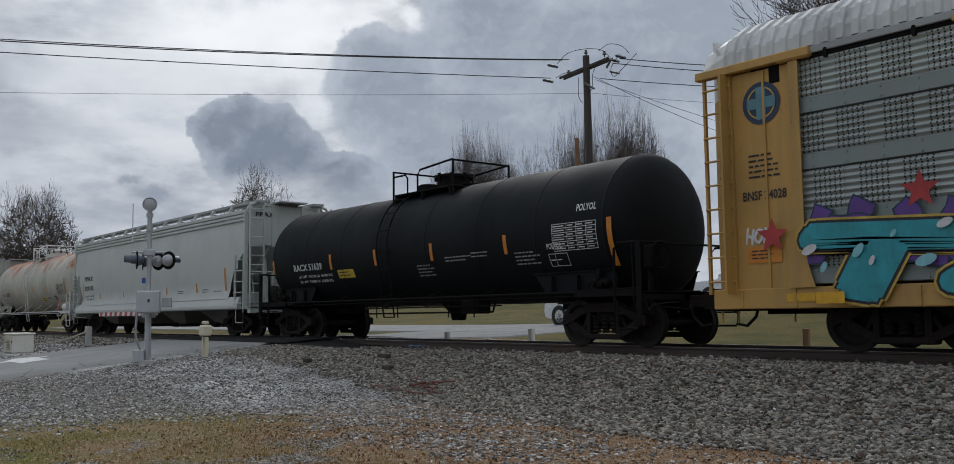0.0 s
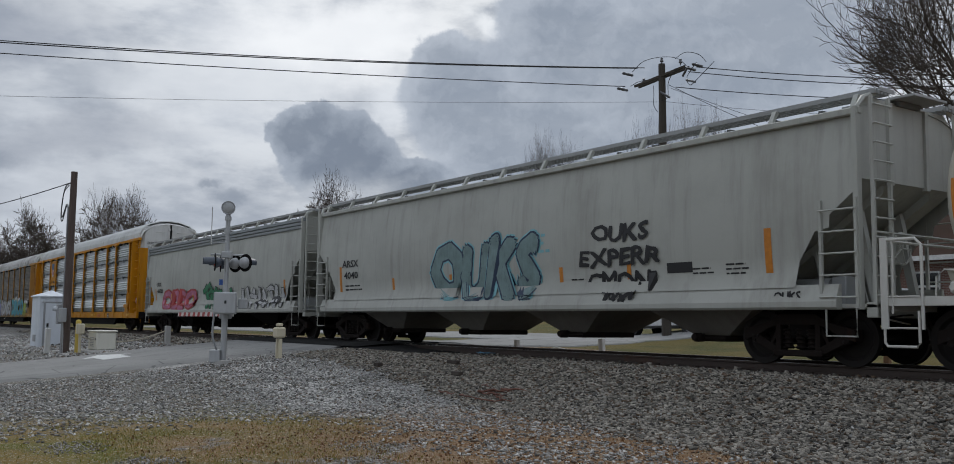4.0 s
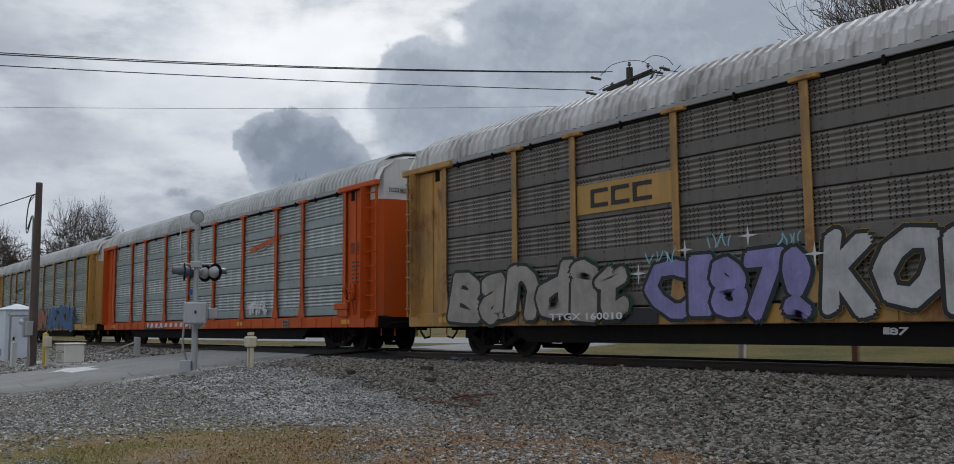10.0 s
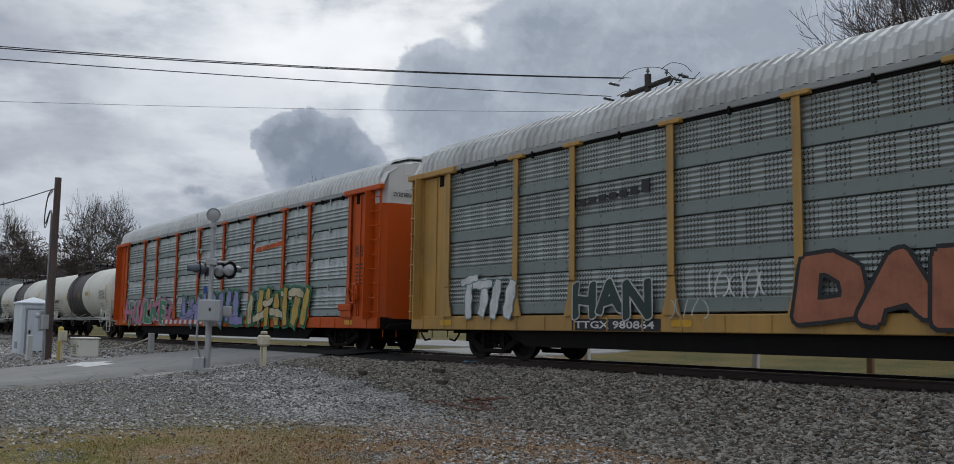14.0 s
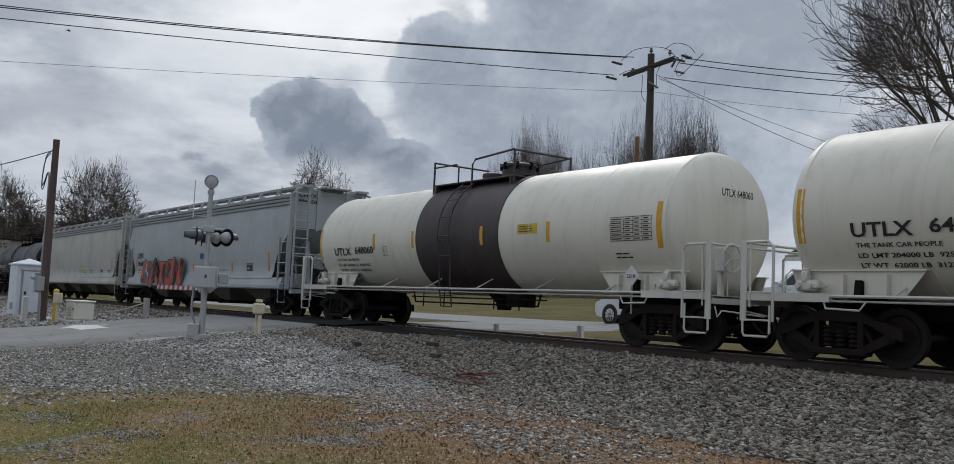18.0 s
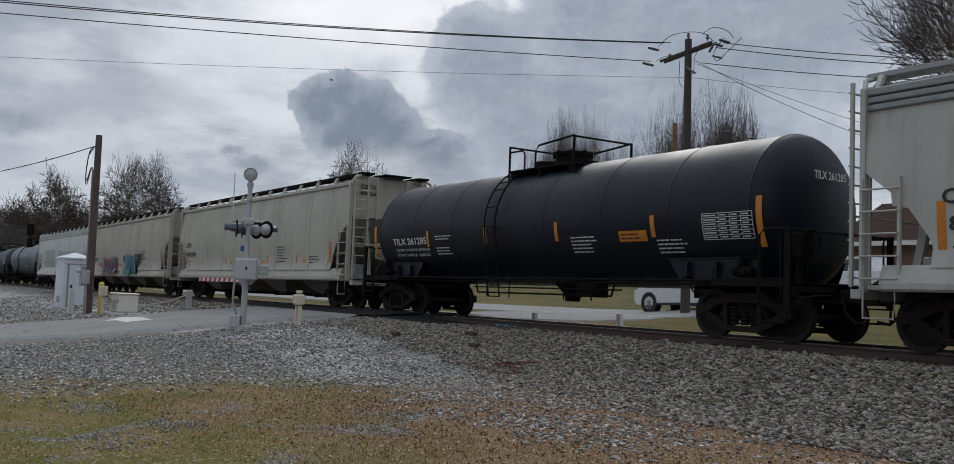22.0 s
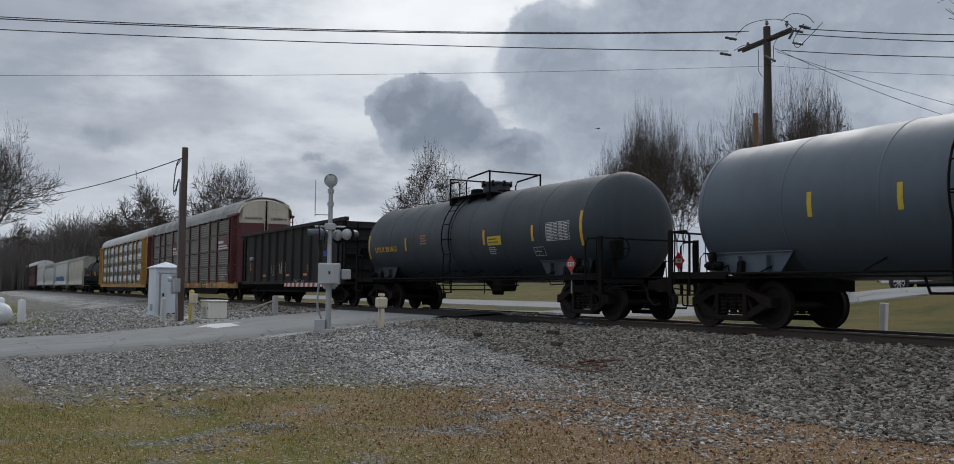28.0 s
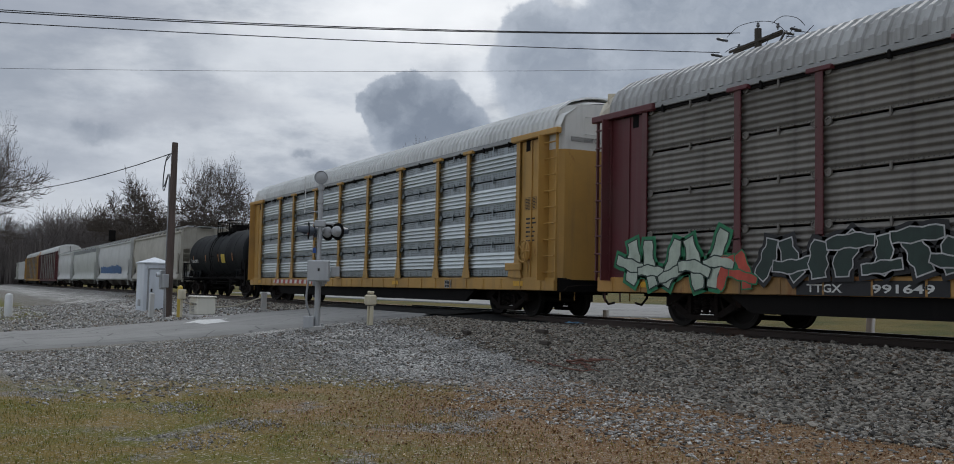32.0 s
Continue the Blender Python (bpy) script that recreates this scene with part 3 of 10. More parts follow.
def ground_material():
    """Crushed stone, thin grass, brown leaf litter and dirt, each where it lies."""
    m, nt, b = shader("gravel_grass_and_dirt", 0.95)
    b.inputs["Specular IOR Level"].default_value = 0.22
    vec = coords(nt)
    xyz = node(nt, "ShaderNodeSeparateXYZ", {0: vec}).outputs
    wob = calc(nt, "MULTIPLY", calc(nt, "SUBTRACT", noise_tex(nt, vec, 0.45, 6, 0.65), 0.5), 5.5)
    wob2 = calc(nt, "MULTIPLY", calc(nt, "SUBTRACT", noise_tex(nt, vec, 1.9, 5, 0.7), 0.5), 1.6)
    y = calc(nt, "ADD", calc(nt, "ADD", xyz[1], wob), wob2)
    x = calc(nt, "ADD", xyz[0], wob)
    # stones: many small cells, each with its own grey
    cells = node(nt, "ShaderNodeTexVoronoi", {"Vector": vec, "Scale": 30.0, "Randomness": 1.0})
    tone = node(nt, "ShaderNodeSeparateColor", {0: cells.outputs["Color"]}).outputs[0]
    stone = blend(nt, ramp(nt, tone, 0.0, 0.9), (0.07, 0.068, 0.064), (0.5, 0.49, 0.465))
    # gaps between the stones painted near black, as shade would leave them
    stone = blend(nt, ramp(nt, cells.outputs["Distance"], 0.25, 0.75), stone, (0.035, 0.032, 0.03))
    stone = blend(nt, calc(nt, "MULTIPLY", ramp(nt, noise_tex(nt, vec, 0.6, 5), 0.42, 0.62), 0.45), stone, (0.135, 0.12, 0.1))
    # a worn, dusty lane of pale limestone chips
    dust = calc(nt, "MULTIPLY", calc(nt, "MULTIPLY", ramp(nt, y, 6.6, 7.6), ramp(nt, y, 11.0, 9.6)), ramp(nt, noise_tex(nt, vec, 0.8, 6, 0.65), 0.40, 0.56))
    stone = blend(nt, calc(nt, "MULTIPLY", dust, ramp(nt, tone, 0.15, 0.6)), stone, (0.5, 0.49, 0.46))
    fine = noise_tex(nt, vec, 60, 4, 0.7)
    litter = blend(nt, fine, (0.075, 0.038, 0.016), (0.26, 0.145, 0.065))
    litter = blend(nt, calc(nt, "MULTIPLY", ramp(nt, noise_tex(nt, vec, 14, 4, 0.7), 0.52, 0.62), 0.6), litter, (0.27, 0.245, 0.21))
    green = blend(nt, fine, (0.05, 0.055, 0.007), (0.155, 0.14, 0.022))
    straw = blend(nt, fine, (0.09, 0.062, 0.016), (0.25, 0.17, 0.055))
    green_a = (0.06, 0.068, 0.011)
    grass = blend(nt, ramp(nt, noise_tex(nt, vec, 0.9, 6, 0.65), 0.42, 0.58), green, straw)
    # where grass, litter and stone lie
    on_grass = ramp(nt, y, 7.4, 6.2)
    right = ramp(nt, x, -15.0, -11.5)
    # bits of dead leaf and small stones strewn over it all
    bits = node(nt, "ShaderNodeTexVoronoi", {"Vector": vec, "Scale": 42.0})
    pick = node(nt, "ShaderNodeSeparateColor", {0: bits.outputs["Color"]}).outputs
    litter = blend(nt, calc(nt, "GREATER_THAN", pick[0], 0.8), litter, blend(nt, pick[1], (0.42, 0.33, 0.22), (0.06, 0.035, 0.02)))
    grass = blend(nt, calc(nt, "GREATER_THAN", pick[0], 0.8), grass, blend(nt, pick[1], (0.36, 0.32, 0.24), (0.035, 0.035, 0.012)))
    turf = blend(nt, calc(nt, "MULTIPLY", right, ramp(nt, y, 2.5, 5.5)), grass, litter)
    bare = ramp(nt, noise_tex(nt, vec, 0.42, 5, 0.6, 0.6), 0.57, 0.63)
    turf = blend(nt, calc(nt, "MULTIPLY", bare, 0.9), turf, stone)
    left = ramp(nt, x, -13.5, -17.5)
    on_grass = calc(nt, "MULTIPLY", on_grass, calc(nt, "SUBTRACT", 1.0, calc(nt, "MULTIPLY", left, 0.85)))
    strip = calc(nt, "MULTIPLY", calc(nt, "MULTIPLY", ramp(nt, y, 10.4, 9.6), ramp(nt, x, -15.5, -12.5)), 1.0)
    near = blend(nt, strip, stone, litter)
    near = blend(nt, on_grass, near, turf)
    meadow = blend(nt, ramp(nt, noise_tex(nt, vec, 0.35, 7, 0.7), 0.4, 0.56), tint(green_a, 0.85), (0.11, 0.085, 0.02))
    meadow = blend(nt, calc(nt, "MULTIPLY", ramp(nt, noise_tex(nt, vec, 5.0, 6, 0.75), 0.52, 0.68), 0.7), meadow, (0.075, 0.05, 0.022))
    far = blend(nt, ramp(nt, y, 18.8, 20.8), litter, meadow)
    col = blend(nt, ramp(nt, calc(nt, "ADD", xyz[1], calc(nt, "MULTIPLY", wob2, 0.4)), 16.9, 17.6), near, far)
    lawn = calc(nt, "MULTIPLY", ramp(nt, x, -43, -45), ramp(nt, y, 4.5, 3.6))
    col = blend(nt, lawn, col, green)
    nt.links.new(col, b.inputs["Base Color"])
    h = calc(nt, "ADD", calc(nt, "MULTIPLY", cells.outputs["Distance"], -0.8), calc(nt, "MULTIPLY", fine, 0.5))
    bump(nt, b, h, 0.7, 0.03)
    return m


def asphalt_material(name, lo, hi, gloss=0.5):
    m, nt, b = shader(name, 0.9)
    b.inputs["Specular IOR Level"].default_value = gloss
    vec = coords(nt)
    g = noise_tex(nt, vec, 140, 3, 0.7)
    col = blend(nt, g, lo, hi)
    col = blend(nt, calc(nt, "MULTIPLY", ramp(nt, noise_tex(nt, vec, 0.7, 5, 0.6), 0.45, 0.7), 0.4), col, tint(lo, 0.7))
    track_marks = ramp(nt, noise_tex(nt, coords(nt, (1.6, 0.05, 1)), 1.0, 3), 0.52, 0.66)
    col = blend(nt, calc(nt, "MULTIPLY", track_marks, 0.35), col, tint(lo, 0.55))
    crack = node(nt, "ShaderNodeTexVoronoi", {"Vector": vec, "Scale": 0.55}, feature="DISTANCE_TO_EDGE").outputs[0]
    col = blend(nt, calc(nt, "MULTIPLY", ramp(nt, crack, 0.012, 0.004), 0.6), col, (0.03, 0.03, 0.03))
    nt.links.new(col, b.inputs["Base Color"])
    bump(nt, b, g, 0.35, 0.006)
    return m


def setting(name, geo, material, label, category, kind="structure"):
    return tagged(part(name, geo, material, None), label, category, kind=kind)


M_GROUND = ground_material()
xs = sorted(set([-4000, -1500, -700, -400, -250] + list(range(-200, -60, 5)) + [-60 + i * 0.5 for i in range(0, 141)] + [14, 20, 30, 60, 120, 300, 900, 4000]))
ys = sorted(set([-4000, -900, -200, -60, -20, -10] + [i * 0.4 - 8 for i in range(0, 81)] + [26, 28, 30, 33, 36, 40, 60, 100, 200, 500, 1500, 4000]))
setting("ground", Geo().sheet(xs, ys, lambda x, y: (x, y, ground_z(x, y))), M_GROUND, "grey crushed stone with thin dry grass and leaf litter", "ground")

M_ROAD = asphalt_material("worn_grey_asphalt", (0.15, 0.148, 0.142), (0.26, 0.257, 0.246))


def road_x(u, y):
    """Uneven edges of the road."""
    lo = -33.0 + 0.25 * noise.noise((y * 0.4, 1.5, 0)) - 0.5 * smooth(12, 14, y)
    hi = -25.0 + 0.3 * noise.noise((y * 0.5, 7.5, 0)) + 0.6 * smooth(11, 13.5, y)
    return lo + (hi - lo) * u


ry = [-400, -120, -60, -30, -15] + [-8 + i * 0.35 for i in range(0, 62)]
setting("road", Geo().sheet((0, 0.02, 0.2, 0.4, 0.6, 0.8, 0.98, 1), ry, lambda u, y: (road_x(u, y), y, base_z(road_x(u, y), y) + (0.05 if 0 < u < 1 else -0.06))), M_ROAD, "worn grey asphalt road up to the level crossing", "road")
setting("crossing_apron", Geo().sheet((-34.0, -30, -26, -23.6), (12.4, 13.2, 14.1), lambda x, y: (x, y, base_z(-28, y) + 0.062)), asphalt_material("dark_crossing_asphalt", (0.012, 0.012, 0.012), (0.032, 0.032, 0.031), 0.05), "dark asphalt apron along the rail", "road")
M_SPILL = asphalt_material("black_asphalt_spill", (0.01, 0.01, 0.01), (0.03, 0.03, 0.029), 0.05)
setting("asphalt_spill", Geo().sheet(span(-25.0, -19.6, 14), span(12.1, 14.15, 6), lambda x, y: (x, y, ground_z(x, y) + 0.10 * smooth(-19.6, -22.5, x) * smooth(12.0 + 0.5 * noise.noise((x, 3, 0)), 12.9, y) - 0.02 + 0.03 * noise.noise((x * 2.2, y * 2.2, 1)))), M_SPILL, "rough black asphalt spilled onto the ballast beside the crossing", "road")
M_PANEL = asphalt_material("rubber_crossing_panel", (0.015, 0.015, 0.015), (0.035, 0.035, 0.035), 0.1)
deck = tagged(new("crossing_deck"), "black rubber panels between the rails at the crossing", "crossing deck", kind="structure")
pm = mesh_of("panel", Geo().box(-0.9, 0.9, -0.64, 0.64, 0.0, 0.12, 0.02), M_PANEL)
for i in range(5):
    part("panel", pm, None, deck).location = (-32.4 + i * 1.83, TRACK_Y, RAIL - 0.13)
arrow = Geo()
for px, py in (((-32.0, -29.9), (7.35, 7.65)),):
    arrow.put([(-30.9, 7.9, 0), (-30.9, 8.25, 0), (-32.1, 7.5, 0), (-30.9, 6.75, 0), (-30.9, 7.1, 0), (-29.6, 7.1, 0), (-29.6, 7.9, 0)], ((0, 1, 2, 3, 4, 5, 6),))
arrow.v = [(x, y, base_z(x, y) + 0.056) for x, y, z in arrow.v]
setting("road_arrow", arrow, plain("road_paint", (0.62, 0.62, 0.6), 0.8), "worn white arrow painted on the road", "road marking")

# track
M_RAIL = paint("rusty_rail_steel", (0.045, 0.03, 0.024), 0.7, 0.3, 0.1, 0.5, rust_color=(0.085, 0.04, 0.022))
M_HEAD = plain("polished_rail_head", (0.25, 0.24, 0.23), 0.3, 0.85)
PROFILE = ((-0.07, -0.17), (0.07, -0.17), (0.07, -0.155), (0.012, -0.135), (0.01, -0.045), (0.035, -0.035), (0.036, -0.004), (-0.036, -0.004), (-0.035, -0.035), (-0.01, -0.045), (-0.012, -0.135), (-0.07, -0.155))
for s in (-0.755, 0.755):
    g = Geo().prism([(TRACK_Y + s + a, RAIL + c) for a, c in PROFILE], "x", -1100, 120)
    r = setting("rail", g, M_RAIL, "rust-brown steel rail with a polished head", "rail")
    part("rail_head", Geo().box(-1100, 120, TRACK_Y + s - 0.03, TRACK_Y + s + 0.03, RAIL - 0.004, RAIL), M_HEAD, r, "bright worn running surface")
M_TIE = paint("creosoted_timber", (0.04, 0.03, 0.024), 0.85, 0.5, 0.4)
tie_me = mesh_of("tie", Geo().box(-0.115, 0.115, -1.3, 1.3, -0.16, 0.0, 0.012), M_TIE)
ties = tagged(new("railway_ties"), "dark creosoted wooden ties bedded in the ballast", "railway ties", kind="structure")
for i in range(150):
    x = -72 + i * 0.52
    if not -33.6 < x < -24.2:
        t = part("tie", tie_me, None, ties)
        t.location, t.rotation_euler = (x, TRACK_Y + random.uniform(-0.05, 0.05), RAIL - 0.172), (0, 0, random.uniform(-0.015, 0.015))
g = Geo()
for i in range(700):
    x = -440 + i * 0.52
    if x < -72.2:
        g.box(x - 0.115, x + 0.115, TRACK_Y - 1.3, TRACK_Y + 1.3, RAIL - 0.33, RAIL - 0.172)
part("far_ties", g, M_TIE, ties)
g = Geo()
for i in range(150):
    x = -72 + i * 0.52
    for s in (-0.755, 0.755):
        for k in (-0.1, 0.1):
            g.box(x - 0.02, x + 0.02, TRACK_Y + s + k - 0.03, TRACK_Y + s + k + 0.03, RAIL - 0.172, RAIL - 0.14)
part("spikes", g, M_RAIL, ties)

# ---- loose stone and grass ----
def scatter(name, verts, faces, places, sizes, material, label, category, flat=(0.6, 1.0), upright=False, lying=False):
    """Many small pieces in one mesh: each turned, stretched and set on the ground."""
    rng = np.random.default_rng(len(places))
    base = np.array(verts)
    n, k = len(places), len(base)
    q = rng.normal(size=(n, 4))
    q /= np.linalg.norm(q, axis=1)[:, None]
    w, x, y, z = q.T
    rot = np.stack([1 - 2 * (y * y + z * z), 2 * (x * y - z * w), 2 * (x * z + y * w), 2 * (x * y + z * w), 1 - 2 * (x * x + z * z), 2 * (y * z - x * w), 2 * (x * z - y * w), 2 * (y * z + x * w), 1 - 2 * (x * x + y * y)], 1).reshape(n, 3, 3)
    if upright or lying:
        a = rng.uniform(0, 6.283, n)
        c, s_, o, i = np.cos(a), np.sin(a), np.zeros(n), np.ones(n)
        rot = np.stack([c, -s_, o, s_, c, o, o, o, i], 1).reshape(n, 3, 3)
    stretch = rng.uniform(flat[0], flat[1], (n, 1, 3))
    if lying:
        # flat-lying broken stone: low, and each tipped a little
        stretch = stretch * np.array([1.25, 0.85, 0.55])
        base = base[None].repeat(n, 0)
        tip = rng.normal(0, 0.45, (n, 2))
        base = base.copy()
        base[:, :, 2] += base[:, :, 0] * tip[:, :1] + base[:, :, 1] * tip[:, 1:]
    else:
        base = base[None]
    v = np.einsum("nij,nkj->nki", rot, base * stretch * np.array(sizes)[:, None, None]) + np.array(places)[:, None, :]
    f = np.array(faces)[None] + (np.arange(n) * k)[:, None, None]
    me = bpy.data.meshes.new(name)
    m = f.shape[2]
    me.vertices.add(n * k)
    me.vertices.foreach_set("co", v.astype(np.float32).ravel())
    me.loops.add(f.size)
    me.loops.foreach_set("vertex_index", f.astype(np.int32).ravel())
    me.polygons.add(f.size // m)
    me.polygons.foreach_set("loop_start", np.arange(0, f.size, m, dtype=np.int32))
    me.update(calc_edges=True)
    me.materials.append(material)
    return tagged(new(name, me), label, category, kind="stuff")


def stone_material(name, lo, hi, brown):
    m, nt, b = shader(name, 0.9)
    r = node(nt, "ShaderNodeNewGeometry").outputs["Random Per Island"]
    col = blend(nt, r, lo, hi)
    col = blend(nt, calc(nt, "GREATER_THAN", calc(nt, "FRACT", calc(nt, "MULTIPLY", r, 7.31)), 0.86), col, brown)
    g = noise_tex(nt, coords(nt), 35, 4, 0.7)
    nt.links.new(blend(nt, calc(nt, "MULTIPLY", g, 0.6), col, tint(lo, 0.8)), b.inputs["Base Color"])
    return m


ROCK = [(-0.5, -0.4, -0.35), (0.45, -0.5, -0.3), (0.5, 0.42, -0.4), (-0.4, 0.5, -0.3), (-0.38, -0.42, 0.4), (0.36, -0.3, 0.5), (0.45, 0.45, 0.3), (-0.5, 0.3, 0.36)]
ROCK_F = [(0, 3, 2, 1), (4, 5, 6, 7), (0, 1, 5, 4), (1, 2, 6, 5), (2, 3, 7, 6), (3, 0, 4, 7)]
M_BALLAST = stone_material("grey_ballast_stone", (0.02, 0.018, 0.0155), (0.465, 0.424, 0.357), (0.13, 0.085, 0.052))
rng = np.random.default_rng(3)


def stones(count, xr, yr, size, keep, sink=0.25):
    pts, sz = [], []
    while len(pts) < count:
        x, y = rng.uniform(*xr), rng.uniform(*yr)
        if rng.random() > keep(x, y):
            continue
        s = rng.uniform(*size)
        pts.append((x, y, ground_z(x, y) + s * sink))
        sz.append(s)
    return pts, sz


def toe(x):
    """Lower edge of the ballast."""
    return piece(((-40, 11.5), (-24, 10.6), (-17, 10.6), (-13, 9.7), (-8, 9.2), (4, 9.0)), x) + 0.5 * noise.noise((x * 0.6, 2, 0))


def off_road(x, y):
    return 1.0 if not -33.4 < x < -24.2 else 0.0


p, z = stones(66000, (-24, 1), (9.0, 13.75), (0.03, 0.07), lambda x, y: smooth(toe(x) - 0.3, toe(x) + 0.3, y) * off_road(x, y))
scatter("ballast", ROCK, ROCK_F, p, z, M_BALLAST, "coarse grey ballast stones on the track bank", "ballast", (0.6, 1.3), lying=True)
p, z = stones(5000, (-70, -33.4), (10.5, 13.75), (0.06, 0.12), lambda x, y: smooth(10.5, 12, y))
scatter("far_ballast", ROCK, ROCK_F, p, z, M_BALLAST, "coarse grey ballast stones beyond the road", "ballast")
p, z = stones(3500, (-60, 4), (13.7, 17.6), (0.05, 0.1), lambda x, y: off_road(x, y) * (0.0 if 13.9 < y < 16.2 and rng.random() < 0.6 else 1.0))
scatter("track_ballast", ROCK, ROCK_F, p, z, M_BALLAST, "grey ballast stones between the ties", "ballast")
M_CHIP = stone_material("pale_gravel_chips", (0.07, 0.068, 0.064), (0.66, 0.645, 0.61), (0.2, 0.15, 0.11))


def gravel_here(x, y):
    n = noise.noise((x * 0.4, y * 0.4, 9)) + 0.5 * noise.noise((x * 1.3, y * 1.3, 4))
    if not (-33.2 < x < -25.0) or y < -3:
        g = smooth(6.0, 7.4, y + n * 1.6) + smooth(-12.5, -16.5, x + n * 1.5) * 0.8
        return min(1.0, g) * (1 - 0.85 * smooth(-14.5, -12.0, x) * smooth(10.2, 9.2, y) * smooth(0.35, -0.1, n)) * off_road(x, y)
    return 0.0


p, z = stones(30000, (-24.4, -3), (1.0, 11.2), (0.018, 0.05), gravel_here, 0.2)
scatter("gravel", ROCK, ROCK_F, p, z, M_CHIP, "loose pale gravel chips", "gravel", (0.6, 1.3), lying=True)
p, z = stones(9000, (-62, -33.6), (-1.0, 12.5), (0.04, 0.1), lambda x, y: 0.35 + 0.65 * smooth(-0.2, 0.2, noise.noise((x * 0.3, y * 0.3, 3))), 0.15)
scatter("far_gravel", ROCK, ROCK_F, p, z, M_CHIP, "loose grey gravel round the hut beyond the road", "gravel", (0.4, 1.2))
M_PATCH = stone_material("dull_gravel_chips", (0.14, 0.13, 0.115), (0.46, 0.435, 0.395), (0.16, 0.12, 0.09))
for cx, cy, r in ((-10.6, 5.7, 0.5), (-10.5, 3.1, 0.45), (-9.6, 2.3, 0.5), (-12.2, 2.6, 0.5), (-9.3, 5.2, 0.35)):
    p, z = stones(200, (cx - r * 1.4, cx + r * 1.4), (cy - r, cy + r), (0.014, 0.035), lambda x, y: max(0.0, 1 - math.hypot((x - cx) / 1.4, y - cy) / r), 0.25)
    scatter("gravel_patch", ROCK, ROCK_F, p, z, M_PATCH, "bare patch of grey gravel in the grass", "gravel")


def blade_material(name, a, b_, c):
    m, nt, b = shader(name, 0.8)
    r = node(nt, "ShaderNodeNewGeometry").outputs["Random Per Island"]
    col = blend(nt, ramp(nt, r, 0.2, 0.6), a, b_)
    nt.links.new(blend(nt, calc(nt, "GREATER_THAN", r, 0.8), col, c), b.inputs["Base Color"])
    return m


BLADE = [(-0.09, 0, 0), (0.09, 0, 0), (0.16, 0.12, 0.55), (0.02, 0.1, 0.6), (0.3, 0.4, 1.0)]
BLADE_F = [(0, 1, 2), (0, 2, 3), (3, 2, 4)]


def grass_here(x, y):
    n = noise.noise((x * 0.4, y * 0.4, 9)) + 0.5 * noise.noise((x * 1.3, y * 1.3, 4))
    return smooth(7.2, 6.0, y + n * 1.6) * smooth(-16, -13, x + n) * (0.25 + 0.75 * smooth(-0.3, 0.25, noise.noise((x * 0.7, y * 0.7, 20))))


p, z = stones(38000, (-16, -1), (0.3, 8.2), (0.014, 0.038), grass_here, 0.0)
scatter("grass", BLADE, BLADE_F, p, z, blade_material("short_dry_grass", (0.15, 0.135, 0.012), (0.29, 0.19, 0.038), (0.1, 0.11, 0.009)), "short dry patchy winter grass", "grass", (0.7, 1.3), True)
LEAF = [(-0.5, 0, 0), (0, -0.3, 0.1), (0.5, 0, 0), (0, 0.3, 0.12)]
p, z = stones(12000, (-15.5, -2), (3.0, 10.4), (0.02, 0.05), lambda x, y: smooth(-14.5, -11, x) * (0.3 + 0.7 * smooth(3.5, 6, y)) * smooth(10.4, 9.4, y), 0.3)
scatter("leaf_litter", LEAF, [(0, 1, 2, 3)], p, z, blade_material("brown_leaf_litter", (0.15, 0.075, 0.034), (0.24, 0.13, 0.06), (0.42, 0.33, 0.22)), "dry brown leaf litter", "leaf litter", (0.7, 1.2))


# ---- the train ----
# Each car is a thing at the middle of its length on top of rail; x along the train, -y towards the camera.
TRAIN, SPIN = [], {1: [], -1: []}
WHEEL_R = 0.457
AXLE = 0.9


